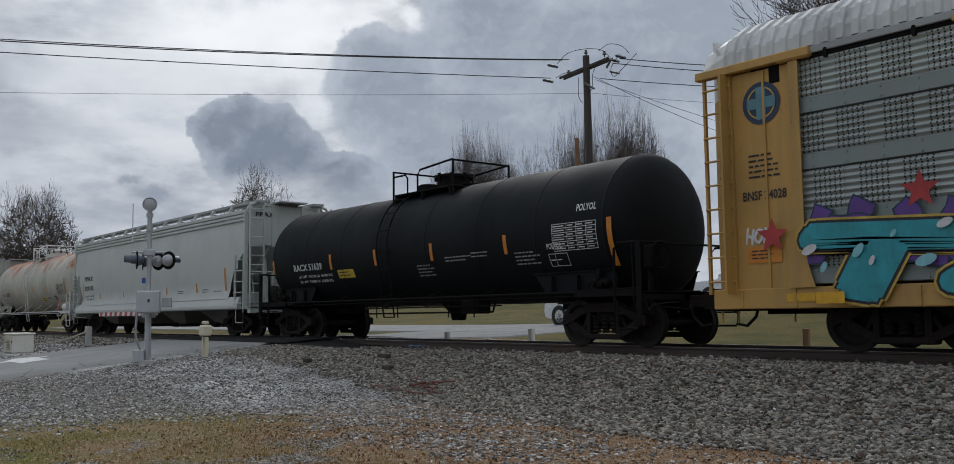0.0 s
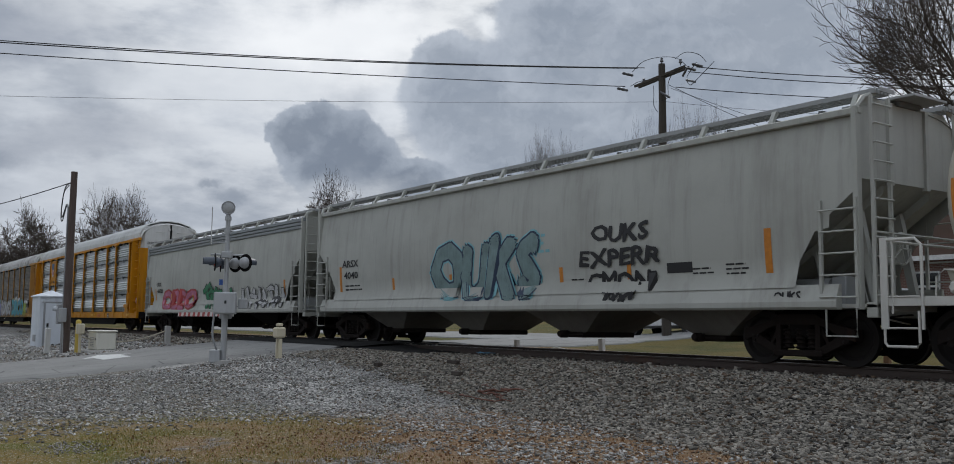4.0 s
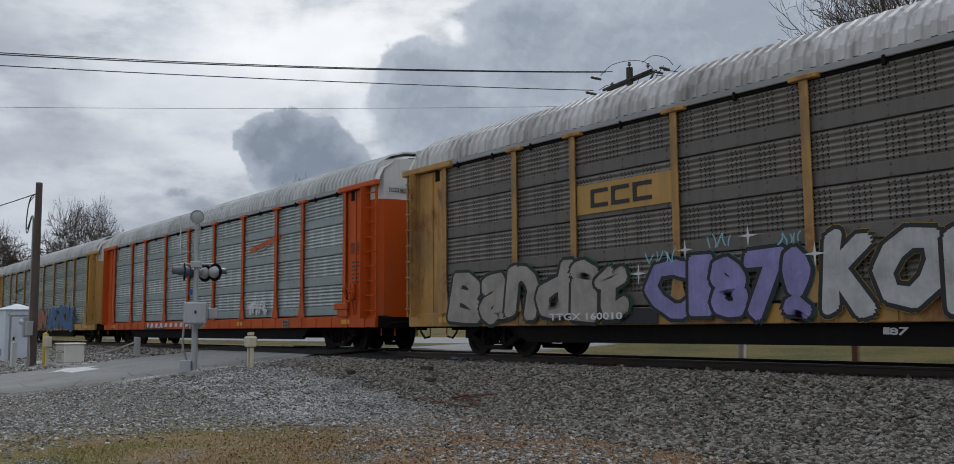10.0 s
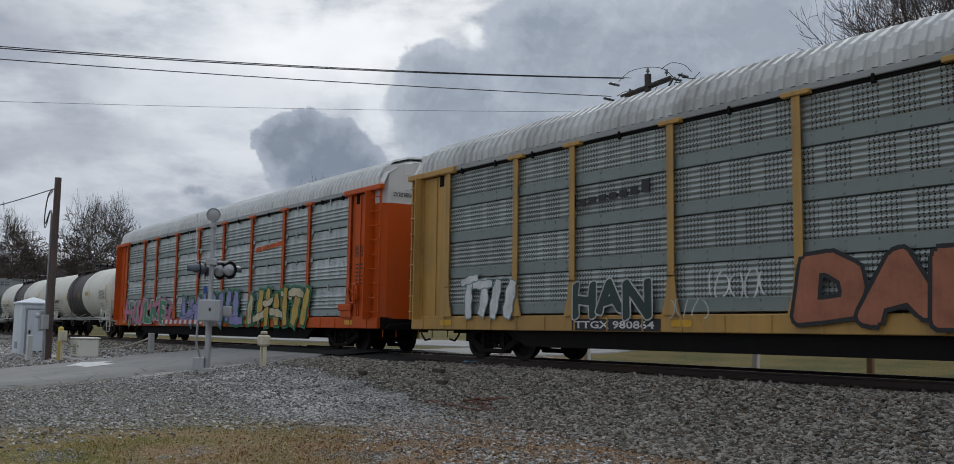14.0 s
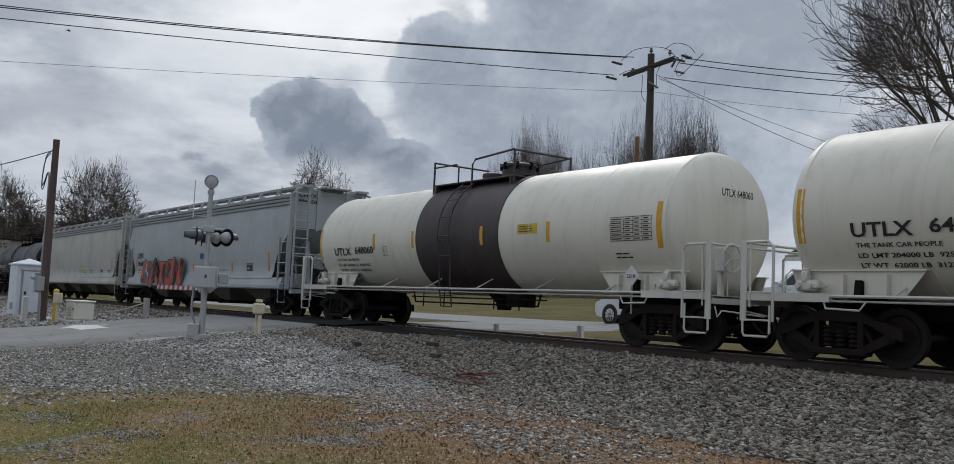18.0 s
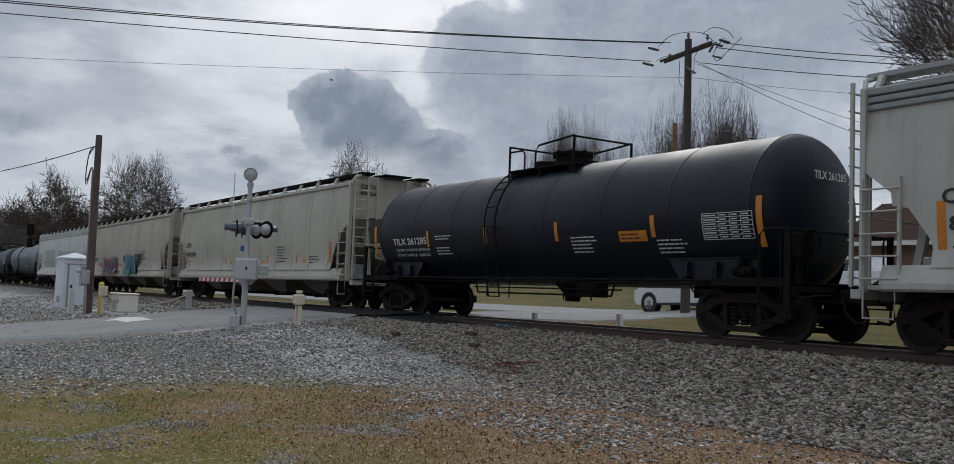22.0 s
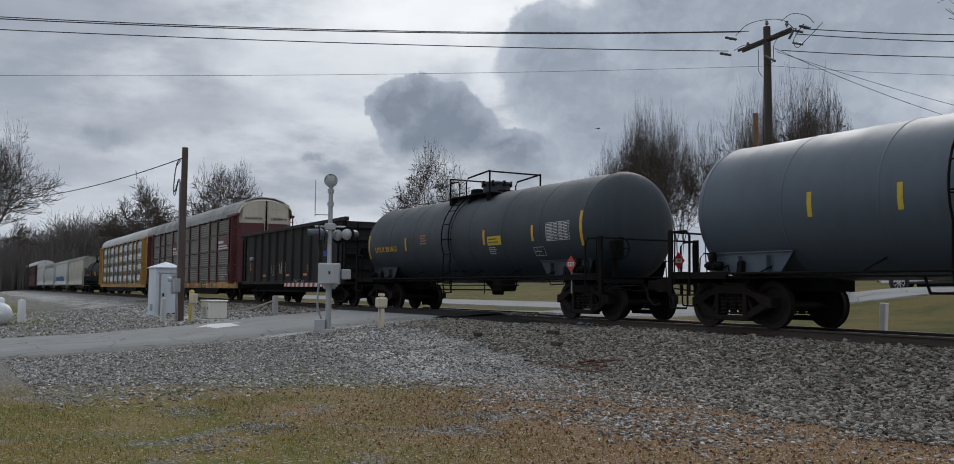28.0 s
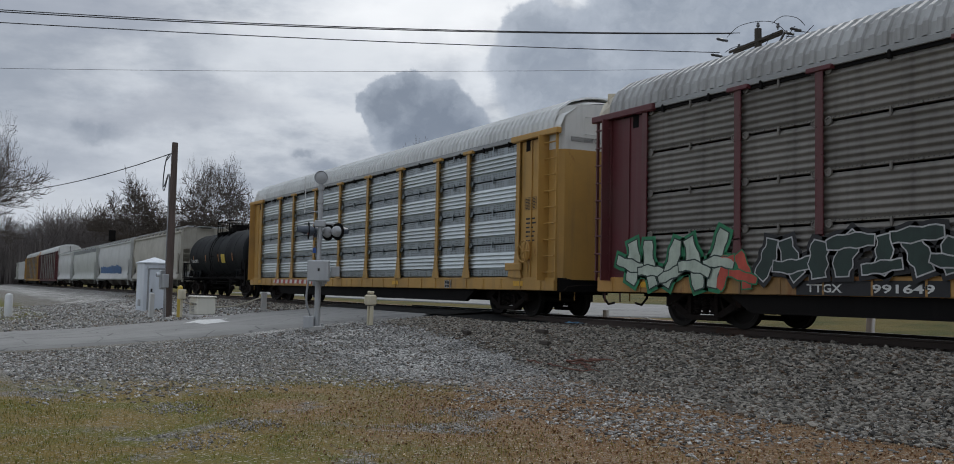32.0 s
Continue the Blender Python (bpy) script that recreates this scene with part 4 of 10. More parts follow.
def truck_meshes():
    g = Geo()
    # cast side frame: an arched beam with two openings
    g.prism([(-1.12, 0.4), (-1.12, 0.6), (-0.62, 0.72), (-0.36, 0.86), (0.36, 0.86), (0.62, 0.72), (1.12, 0.6), (1.12, 0.4), (0.82, 0.5), (0.6, 0.62), (0.4, 0.68), (-0.4, 0.68), (-0.6, 0.62), (-0.82, 0.5)], "y", -0.11, 0.11)
    for s in (-1, 1):
        g.prism([(s * 0.86, 0.52), (s * 0.98, 0.4), (s * 0.46, 0.16), (s * 0.38, 0.26)], "y", -0.09, 0.09)
        g.box(s * 0.4 - 0.05, s * 0.4 + 0.05, -0.1, 0.1, 0.2, 0.72)
        g.prism([(s * 0.55, 0.34), (s * 0.62, 0.34), (s * 0.44, 0.66), (s * 0.38, 0.62)], "y", -0.05, 0.1)
    g.box(-0.5, 0.5, -0.12, 0.12, 0.13, 0.24, 0.02)
    frame_me = mesh_of("side_frame", g, M_RUSTY)
    sp = Geo()
    sp.lathe([q for k in range(5) for q in ((0.26 + k * 0.075, 0.07), (0.285 + k * 0.075, 0.105), (0.31 + k * 0.075, 0.07))], 10, "z")
    spring_me = mesh_of("spring", sp, M_RUSTY)
    w = Geo()
    for s in (-1, 1):
        prof = [(-0.065, 0.1), (-0.05, 0.2), (-0.02, 0.33), (-0.055, 0.39), (-0.065, WHEEL_R), (0.05, WHEEL_R - 0.008), (0.075, WHEEL_R + 0.026), (0.09, WHEEL_R + 0.02), (0.085, 0.38), (0.03, 0.33), (0.05, 0.15), (0.06, 0.1)]
        w.lathe([(s * (0.755 + a), r) for a, r in prof], 36, "y")
        w.lathe([(s * 0.92, 0.0), (s * 0.92, 0.1), (s * 1.06, 0.11), (s * 1.08, 0.095), (s * 1.09, 0.0)], 14, "y")
        for k in range(3):
            a = k * 2.094
            w.lathe([(s * 1.085, 0.025), (s * 1.11, 0.022), (s * 1.112, 0.0)], 6, "y", (0.06 * math.cos(a), 0, 0.06 * math.sin(a)))
    w.lathe([(-0.75, 0.085), (0.75, 0.085)], 12, "y")
    wheel_me = mesh_of("wheel_set", w, M_WHEEL)
    t = Geo()
    for s in (-1, 1):
        t.lathe([(s * 0.69, WHEEL_R + 0.0015), (s * 0.80, WHEEL_R - 0.005)], 36, "y")
    tread_me = mesh_of("tread", t, M_TREAD)
    b = Geo().box(-0.22, 0.22, -1.05, 1.05, 0.45, 0.72, 0.03).box(-0.35, 0.35, -0.3, 0.3, 0.7, 0.86)
    for s in (-1, 1):
        b.box(s * 0.36 - 0.05, s * 0.36 + 0.05, -0.8, 0.8, 0.33, 0.45)
    return frame_me, spring_me, wheel_me, tread_me, mesh_of("truck", b, M_BLACK)


FRAME_ME, SPRING_ME, WHEEL_ME, TREAD_ME, BOLSTER_ME = truck_meshes()


def trucks(car, at):
    for s in (-1, 1):
        t = part("truck", BOLSTER_ME, None, car)
        t.location = (s * at, 0, 0)
        for y in (-1.0, 1.0):
            part("side_frame", FRAME_ME, None, t).location = (0, y, 0)
            for x in (-0.24, 0, 0.24):
                part("spring", SPRING_ME, None, t).location = (x, y, 0)
        for a in (-1, 1):
            w = part("wheel_set", WHEEL_ME, None, t)
            w.location = (a * AXLE, 0, WHEEL_R)
            SPIN[a].append(w)


def coupler_mesh():
    g = Geo().box(-0.1, 0.42, -0.12, 0.12, 0.74, 0.98, 0.02)
    g.prism([(0.42, -0.16), (0.72, -0.2), (0.78, -0.06), (0.62, 0.0), (0.66, 0.14), (0.5, 0.22), (0.42, 0.16)], "z", 0.7, 1.02)
    g.tube([(0.2, -0.3, 0.8), (0.3, -0.32, 0.55), (0.5, -0.32, 0.38), (0.72, -0.3, 0.42)], 0.03)
    g.tube([(0.0, -0.25, 0.86), (0.1, -0.9, 0.84), (0.1, -1.3, 0.8), (0.14, -1.45, 0.7)], 0.016)
    return mesh_of("coupler", g, M_RUSTY)


COUPLER_ME = coupler_mesh()


def couplers(car, half):
    for s in (-1, 1):
        c = part("coupler", COUPLER_ME, None, car)
        c.location = (s * half, 0, 0)
        if s < 0:
            c.rotation_euler = (0, 0, math.pi)


def ladder(x0, x1, y, z0, z1, rungs, r=0.02, flat=True):
    """Two stiles and rungs in a plane along x."""
    g = Geo()
    for x in (x0, x1):
        g.box(x - 0.025, x + 0.025, y - 0.03, y + 0.03, z0, z1)
    for i in range(rungs):
        z = z0 + (z1 - z0) * (i + 0.5) / rungs
        g.tube([(x0, y, z), (x0, y - 0.06, z), (x1, y - 0.06, z), (x1, y, z)], r)
    return g


def end_ladder(x, y0, y1, z0, z1, rungs, out, r=0.02):
    g = Geo()
    for y in (y0, y1):
        g.box(x - 0.03, x + 0.03, y - 0.025, y + 0.025, z0, z1)
    for i in range(rungs):
        z = z0 + (z1 - z0) * (i + 0.5) / rungs
        g.tube([(x, y0, z), (x + out * 0.06, y0, z), (x + out * 0.06, y1, z), (x, y1, z)], r)
    return g


def brake_wheel(car, x, y, z, material, out=1):
    g = Geo().lathe([(x - 0.02 + 0.0, 0.26), (x + 0.0, 0.285), (x + 0.02, 0.26), (x, 0.245), (x - 0.02, 0.26)], 20, "x", (0, y, z))
    for k in range(5):
        a = k * 1.2566
        g.tube([(x, y, z), (x, y + 0.26 * math.cos(a), z + 0.26 * math.sin(a))], 0.014, 5)
    g.box(x - out * 0.3, x - out * 0.04, y - 0.14, y + 0.14, z - 0.25, z + 0.2, 0.02)
    part("brake_wheel", g, material, car)


def begin(name, label, center, category):
    car = tagged(new(name), label, category, "cars of the freight train")
    TRAIN.append((car, center))
    return car


# ---- autorack ----
RACK_HALF, RACK_W = 13.74, 1.51
RACK_POSTS = (-11.86, -9.04, -7.06, -4.23, -1.40, 1.40, 4.23, 7.06, 9.04, 11.86)
RACK_CACHE = {}


def rack_panel(width, style, row, material):
    """One sheet of the side: ribbed, with a flat band along its foot."""
    key = (round(width, 2), style, row, material.name)
    if key not in RACK_CACHE:
        h = 0.912
        pts = []
        if style == "shiny":
            pts += [(0.0, 0.02), (0.012, -0.02), (0.2, -0.02), (0.215, 0.0)]
            n, a, b, deep = 4, 0.22, 0.68, 0.05
            h = 0.89
        elif style == "ribbed":
            pts += [(0.0, 0.03), (0.012, -0.03), (0.05, -0.03), (0.055, 0.0)]
            n, a, b, deep = 6, 0.06, 0.87, 0.036
            h = 0.886
        else:
            pts += [(0.0, 0.03), (0.02, -0.035), (0.25, -0.035), (0.27, 0.0)]
            n, a, b, deep = 6, 0.275, 0.9, 0.034
        for i in range(n):
            z0, w = a + (b - a) * i / n, (b - a) / n
            if style == "shiny":
                pts += [(z0 + w * k, -deep * d) for k, d in ((0.08, 0.05), (0.2, 0.75), (0.28, 0.97), (0.38, 0.97), (0.85, 0.08), (1.0, 0.0))]
                continue
            pts += [(z0 + w * k / 8, -deep * 0.5 * (1 - math.cos(6.28319 * k / 8))) for k in range(1, 9)]
        pts.append((h - 0.004, 0.0))
        g = Geo()
        g.sheet((-width / 2, width / 2), [p[0] for p in pts], lambda x, z: (x, dict(pts)[z], z), True)
        foot = 0.03 if style == "ribbed" else 0.06
        for z in (foot,) if style != "grey" else (foot, 0.21):
            for x in span(-width / 2 + 0.25, width / 2 - 0.25, 4):
                g.lathe([(-0.022, 0.024), (-0.05, 0.018), (-0.052, 0.0)], 6, "y", (x, 0.0, z))
        if style != "grey":
            # clip across the joint and round brackets beside the posts
            g.box(-0.02, 0.02, -0.06, -0.02, 0.8, 0.96)
            for x in (-width / 2 + 0.15, width / 2 - 0.15):
                g.lathe([(-0.03, 0.085), (-0.055, 0.08), (-0.056, 0.05), (-0.045, 0.045), (-0.046, 0.0)], 12, "y", (x, 0.0, 0.9))
        RACK_CACHE[key] = mesh_of("panel", g, material, False)
    return RACK_CACHE[key]


def rack_post_mesh(material):
    key = ("post", material.name)
    if key not in RACK_CACHE:
        g = Geo()
        y0 = -RACK_W - 0.11
        g.prism([(-0.085, 1.75), (0.085, 1.75), (0.085, 4.72), (-0.085, 4.72)], "y", y0, y0 + 0.02)
        g.prism([(-0.24, 1.02), (0.24, 1.02), (0.13, 1.4), (0.085, 1.78), (-0.085, 1.78), (-0.13, 1.4)], "y", y0, y0 + 0.02)
        g.box(-0.02, 0.02, y0 + 0.02, -RACK_W + 0.02, 1.02, 4.72)
        g.box(-0.28, 0.28, y0 - 0.03, -RACK_W + 0.02, 4.7, 4.79, 0.012)
        for z in (1.85, 2.3, 2.75, 3.2, 3.7, 4.2):
            for x in (-0.06, 0.06):
                g.lathe([(y0 - 0.012, 0.0), (y0 - 0.01, 0.014), (y0, 0.016)], 6, "y", (x, 0, z))
        RACK_CACHE[key] = mesh_of("post", g, material)
    return RACK_CACHE[key]


ROOF = ((-1.54, 4.86), (-1.52, 5.1), (-1.38, 5.38), (-1.02, 5.62), (-0.5, 5.77), (0, 5.81), (0.5, 5.77), (1.02, 5.62), (1.38, 5.38), (1.52, 5.1), (1.54, 4.86))


def rack_roof_mesh(material):
    key = ("roof", material.name)
    if key not in RACK_CACHE:
        xs, lift = [], []
        x = -RACK_HALF + 0.5
        while x < RACK_HALF - 0.5:
            for d, k in ((0.0, 0.0), (0.1, 0.0), (0.125, 1.0), (0.225, 1.0), (0.25, 0.0)):
                xs.append(x + d)
                lift.append(k)
            x += 0.252
        rise = dict(zip(xs, lift))
        g = Geo()

        def at(x, i):
            y, z = ROOF[i]
            k = 0.05 * rise[x]
            n = Vector((y * 0.5, z - 4.3)).normalized()
            return (x, y + n.x * k, z + n.y * k)
        g.sheet(xs, range(len(ROOF)), at, False)
        RACK_CACHE[key] = mesh_of("roof", g, material, False)
    return RACK_CACHE[key]


def autorack(label, center, frame_mat, sheets, roof_mat, cap_mat, style="grey", sill_mat=None, deck_mat=None):
    car = begin("autorack_car", label, center, "rail car")
    side = Side(car, lambda z: -RACK_W - 0.04)
    sill_mat = sill_mat or frame_mat
    # flat car below
    g = Geo().box(-RACK_HALF + 0.4, RACK_HALF - 0.4, -0.35, 0.35, 0.6, 1.0)
    for x in span(-11, 11, 8):
        g.box(x - 0.08, x + 0.08, -1.4, 1.4, 0.72, 0.95)
    g.box(-RACK_HALF + 0.1, RACK_HALF - 0.1, -1.45, 1.45, 0.95, 1.02)
    for x in (-3, 3.5):
        g.box(x - 0.8, x + 0.8, -0.9, -0.4, 0.45, 0.8, 0.03)
    g.tube([(-9, -0.95, 0.62), (9, -0.95, 0.62)], 0.03)
    part("underframe", g, M_BLACK, car)
    for s in (-1, 1):
        # deep girder that hangs below the sill between the trucks
        part("side_girder", Geo().prism([(-9.4, 0.69), (-8.8, 0.33), (8.8, 0.33), (9.4, 0.69)], "y", s * 1.42 - 0.06, s * 1.42 + 0.06), M_BLACK, car)
        g = Geo().box(-RACK_HALF + 0.15, RACK_HALF - 0.15, s * RACK_W - 0.06, s * RACK_W + 0.06, 0.69, 1.03, 0.015)
        for x in span(-13, 13, 26):
            g.box(x - 0.02, x + 0.02, s * (RACK_W + 0.06) - 0.02, s * (RACK_W + 0.06) + 0.02, 0.71, 1.0)
        part("side_sill", g, sill_mat, car)
    g = Geo().box(-RACK_HALF + 0.3, RACK_HALF - 0.3, -RACK_W + 0.05, RACK_W - 0.05, 2.95, 3.0)
    part("deck", g, M_BLACK, car)
    # side sheets: piece by piece on the near side, joined on the far one
    for a, b in zip(RACK_POSTS, RACK_POSTS[1:]):
        for row in range(4):
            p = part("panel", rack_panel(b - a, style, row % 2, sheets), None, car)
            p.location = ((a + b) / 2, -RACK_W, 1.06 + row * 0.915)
    g = Geo()
    zs = span(1.05, 4.72, 40)
    g.sheet((-11.86, 11.86), zs, lambda x, z: (x, RACK_W + 0.02 * math.sin(z * 45), z), False)
    part("far_side_wall", g, sheets, car)
    post = rack_post_mesh(frame_mat)
    for x in RACK_POSTS:
        part("post", post, None, car).location = (x, 0, 0)
        far = part("post", post, None, car)
        far.location = (x, 0, 0)
        far.rotation_euler = (0, 0, math.pi)
        far.location = (x, 0, 0)
    for s in (-1, 1):
        part("top_rail", Geo().box(-RACK_HALF + 0.1, RACK_HALF - 0.1, s * 1.53 - 0.05, s * 1.53 + 0.05, 4.76, 4.88, 0.01), deck_mat or M_GREYSTEEL, car)
    # added black strip that stands in for the shade under the top rail
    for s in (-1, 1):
        part("shade_strip", Geo().box(-12.7, 12.7, s * 1.52 - 0.02, s * 1.52 + 0.02, 4.69, 4.762), M_BLACK, car)
    hook = mesh_of("hook", Geo().box(-0.03, 0.03, -1.6, -1.53, 4.64, 4.8, 0.01), M_BLACK)
    for x in span(-11.3, 11.3, 16):
        part("hook", hook, None, car).location = (x, 0, 0)
    part("roof", rack_roof_mesh(roof_mat), None, car)
    # ends
    for e in (-1, 1):
        for s in (-1, 1):
            g = Geo().box(min(e * 11.94, e * 13.08), max(e * 11.94, e * 13.08), s * RACK_W - 0.03, s * RACK_W + 0.02, 1.03, 4.7)
            g.box(e * 12.46 - 0.02, e * 12.46 + 0.02, s * (RACK_W + 0.03) - 0.03, s * (RACK_W + 0.03) + 0.03, 1.05, 4.68)
            part("end_panel", g, frame_mat, car)
            l = ladder(e * 13.11, e * 13.64, s * (RACK_W + 0.05), 0.95, 4.72, 9)
            if s > 0:
                l.v = [(x, 2 * (RACK_W + 0.05) - y, z) for x, y, z in l.v]
            l.box(min(e * 13.13, e * 13.17), max(e * 13.13, e * 13.17), s * RACK_W - 0.3, s * RACK_W + 0.05, 0.95, 4.72)
            part("ladder", l, frame_mat, car)
            part("corner_beam", Geo().box(min(e * 11.55, e * 13.77), max(e * 11.55, e * 13.77), s * (RACK_W + 0.06) - 0.1, s * (RACK_W + 0.06) + 0.06, 4.72, 4.87, 0.015), frame_mat, car)
            # curved end door: lower painted part and pale top
            curve = [(e * 13.18, s * 1.49), (e * 13.42, s * 1.46), (e * 13.62, s * 1.3), (e * 13.70, s * 0.9), (e * 13.72, s * 0.05)]
            g = Geo().sheet(range(5), (0.98, 2.4, 2.42, 4.35), lambda i, z: (curve[int(i)][0] + (0.012 * e if 2.39 < z < 2.43 else 0), curve[int(i)][1], z), True)
            part("end_door", g, frame_mat, car)
            tops = (4.95, 5.27, 5.47, 5.54, 5.62)
            g = Geo().sheet(range(5), (0, 1), lambda i, k: (curve[int(i)][0], curve[int(i)][1], 4.35 + (tops[int(i)] - 4.35) * k), True)
            for z in (4.75, 5.2):
                g.tube([(e * 13.72, s * 0.35, z), (e * 13.82, s * 0.35, z), (e * 13.82, s * 0.75, z), (e * 13.72, s * 0.75, z)], 0.015)
            part("end_door_top", g, cap_mat, car)
        part("panel_slot", Geo().box(e * 12.25 - 0.1, e * 12.25 + 0.1, -RACK_W - 0.034, -RACK_W - 0.03, 4.42, 4.7), M_BLACK, car)
        for y0, y1 in ((-1.25, -0.45), (0.3, 0.9)) if style == "ribbed" or frame_mat is P_OLDOCHRE else ():
            part("door_stop", Geo().box(e * 13.7 - 0.035, e * 13.7 + 0.035, y0, y1, 3.05, 3.27, 0.01), M_BLACK, car)
        part("door_edge", Geo().box(e * 13.72 - 0.03, e * 13.72 + 0.03, -0.022, 0.022, 1.0, 5.58), M_BLACK, car)
        for y in (-0.09, 0.09):
            rod = Geo().tube([(e * 13.77, y, 1.1), (e * 13.77, y, 5.35)], 0.018, 6)
            for z in span(1.3, 5.3, 5):
                rod.box(e * 13.75 - 0.03, e * 13.75 + 0.03, y - 0.05, y + 0.05, z, z + 0.1)
            part("lock_rod", rod, cap_mat, car)
        g = Geo().sheet([e * 13.13, e * 13.42, e * 13.70], range(len(ROOF)), lambda x, i: (x, ROOF[int(i)][0] * (1.0 if abs(x) < 13.5 else 0.985), ROOF[int(i)][1] - (0.0 if abs(x) < 13.2 else 0.08 if abs(x) < 13.5 else 0.17)), False)
        part("roof_end", g, cap_mat, car)
        part("buffer_sill", Geo().box(min(e * 13.32, e * 13.67), max(e * 13.32, e * 13.67), -1.45, 1.45, 0.66, 1.0, 0.02), M_BLACK, car)
        for y in (-1.35, -0.9, 0.9):
            part("step", Geo().tube([(e * 13.57, y, 0.7), (e * 13.57, y, 0.45)], 0.018), frame_mat, car)
    g = Geo().lathe([(-RACK_W - 0.2, 0.27), (-RACK_W - 0.22, 0.29), (-RACK_W - 0.2, 0.31), (-RACK_W - 0.18, 0.29), (-RACK_W - 0.2, 0.27)], 20, "y", (12.35, 0, 1.72))
    for k in range(5):
        g.tube([(12.35, -RACK_W - 0.2, 1.72), (12.35 + 0.28 * math.cos(k * 1.257), -RACK_W - 0.2, 1.72 + 0.28 * math.sin(k * 1.257))], 0.014, 5)
    g.box(12.22, 12.48, -RACK_W - 0.18, -RACK_W - 0.03, 1.5, 1.98, 0.03).tube([(12.35, -RACK_W - 0.1, 1.5), (12.4, -RACK_W - 0.08, 1.05)], 0.02, 5)
    part("hand_brake", g, M_RUSTY if frame_mat.name.startswith("old") else frame_mat, car)
    part("end_sill_bracket", Geo().box(11.3, 12.1, -RACK_W - 0.14, -RACK_W - 0.05, 1.22, 1.42, 0.02).prism([(11.4, 1.03), (12.1, 1.03), (12.0, 1.22), (11.45, 1.22)], "y", -RACK_W - 0.1, -RACK_W - 0.03), frame_mat, car)
    couplers(car, RACK_HALF)
    trucks(car, 10.54)
    for x in (11.9, 4.0, -4.0, -11.9):
        side.patch(x - 0.25, x + 0.25, 0.8, 0.93, M_YELLOW, 0.035)
    return car, side


# ---- covered hopper ----
P_SEAM = paint("grey_weld_seam", (0.2, 0.19, 0.17), 0.7, 0.3, 0.3)
# hatch colour darkened to stand for the shade behind the running boards
M_HATCH = paint("shade_toned_hatch", (0.12, 0.125, 0.125), 0.7, 0.4, 0.2)
HOP_W = 1.58


def hop_surf(z):
    """Gently rounded side sheet."""
    return -HOP_W + 0.11 * ((z - 2.6) / 1.4) ** 2 if z > 1.32 else -HOP_W - 0.03


def hop_side_geo(x0, x1, half, sign=-1, bulge=0.0, nx=3):
    """Side sheet between two stations, cut off along the slope sheets at the ends."""
    g = Geo()
    cut = ((0.27, 2.86), (0.76, 2.48), (0.78, 2.27), (1.05, 2.22), (1.38, 1.74), (1.42, 1.6), (1.43, 1.3))
    brk = [x0, x1] + [q for d, _ in cut for q in (half - d, d - half) if x0 < q < x1]
    xs = sorted(set(brk + span(x0, x1, nx)))
    xs = [x for x in xs if abs(x) <= half - 0.26]

    def low(x):
        return piece(cut, half - abs(x))

    def at(x, k):
        z = low(x) + (4.1 - low(x)) * k
        u = (x - x0) / (x1 - x0)
        y = hop_surf(z) - bulge * math.sin(max(0, min(1, u)) * math.pi) ** 0.6
        return (x, y if sign < 0 else -y, z)
    g.sheet(xs, span(0, 1, 10), at, True)
    return g


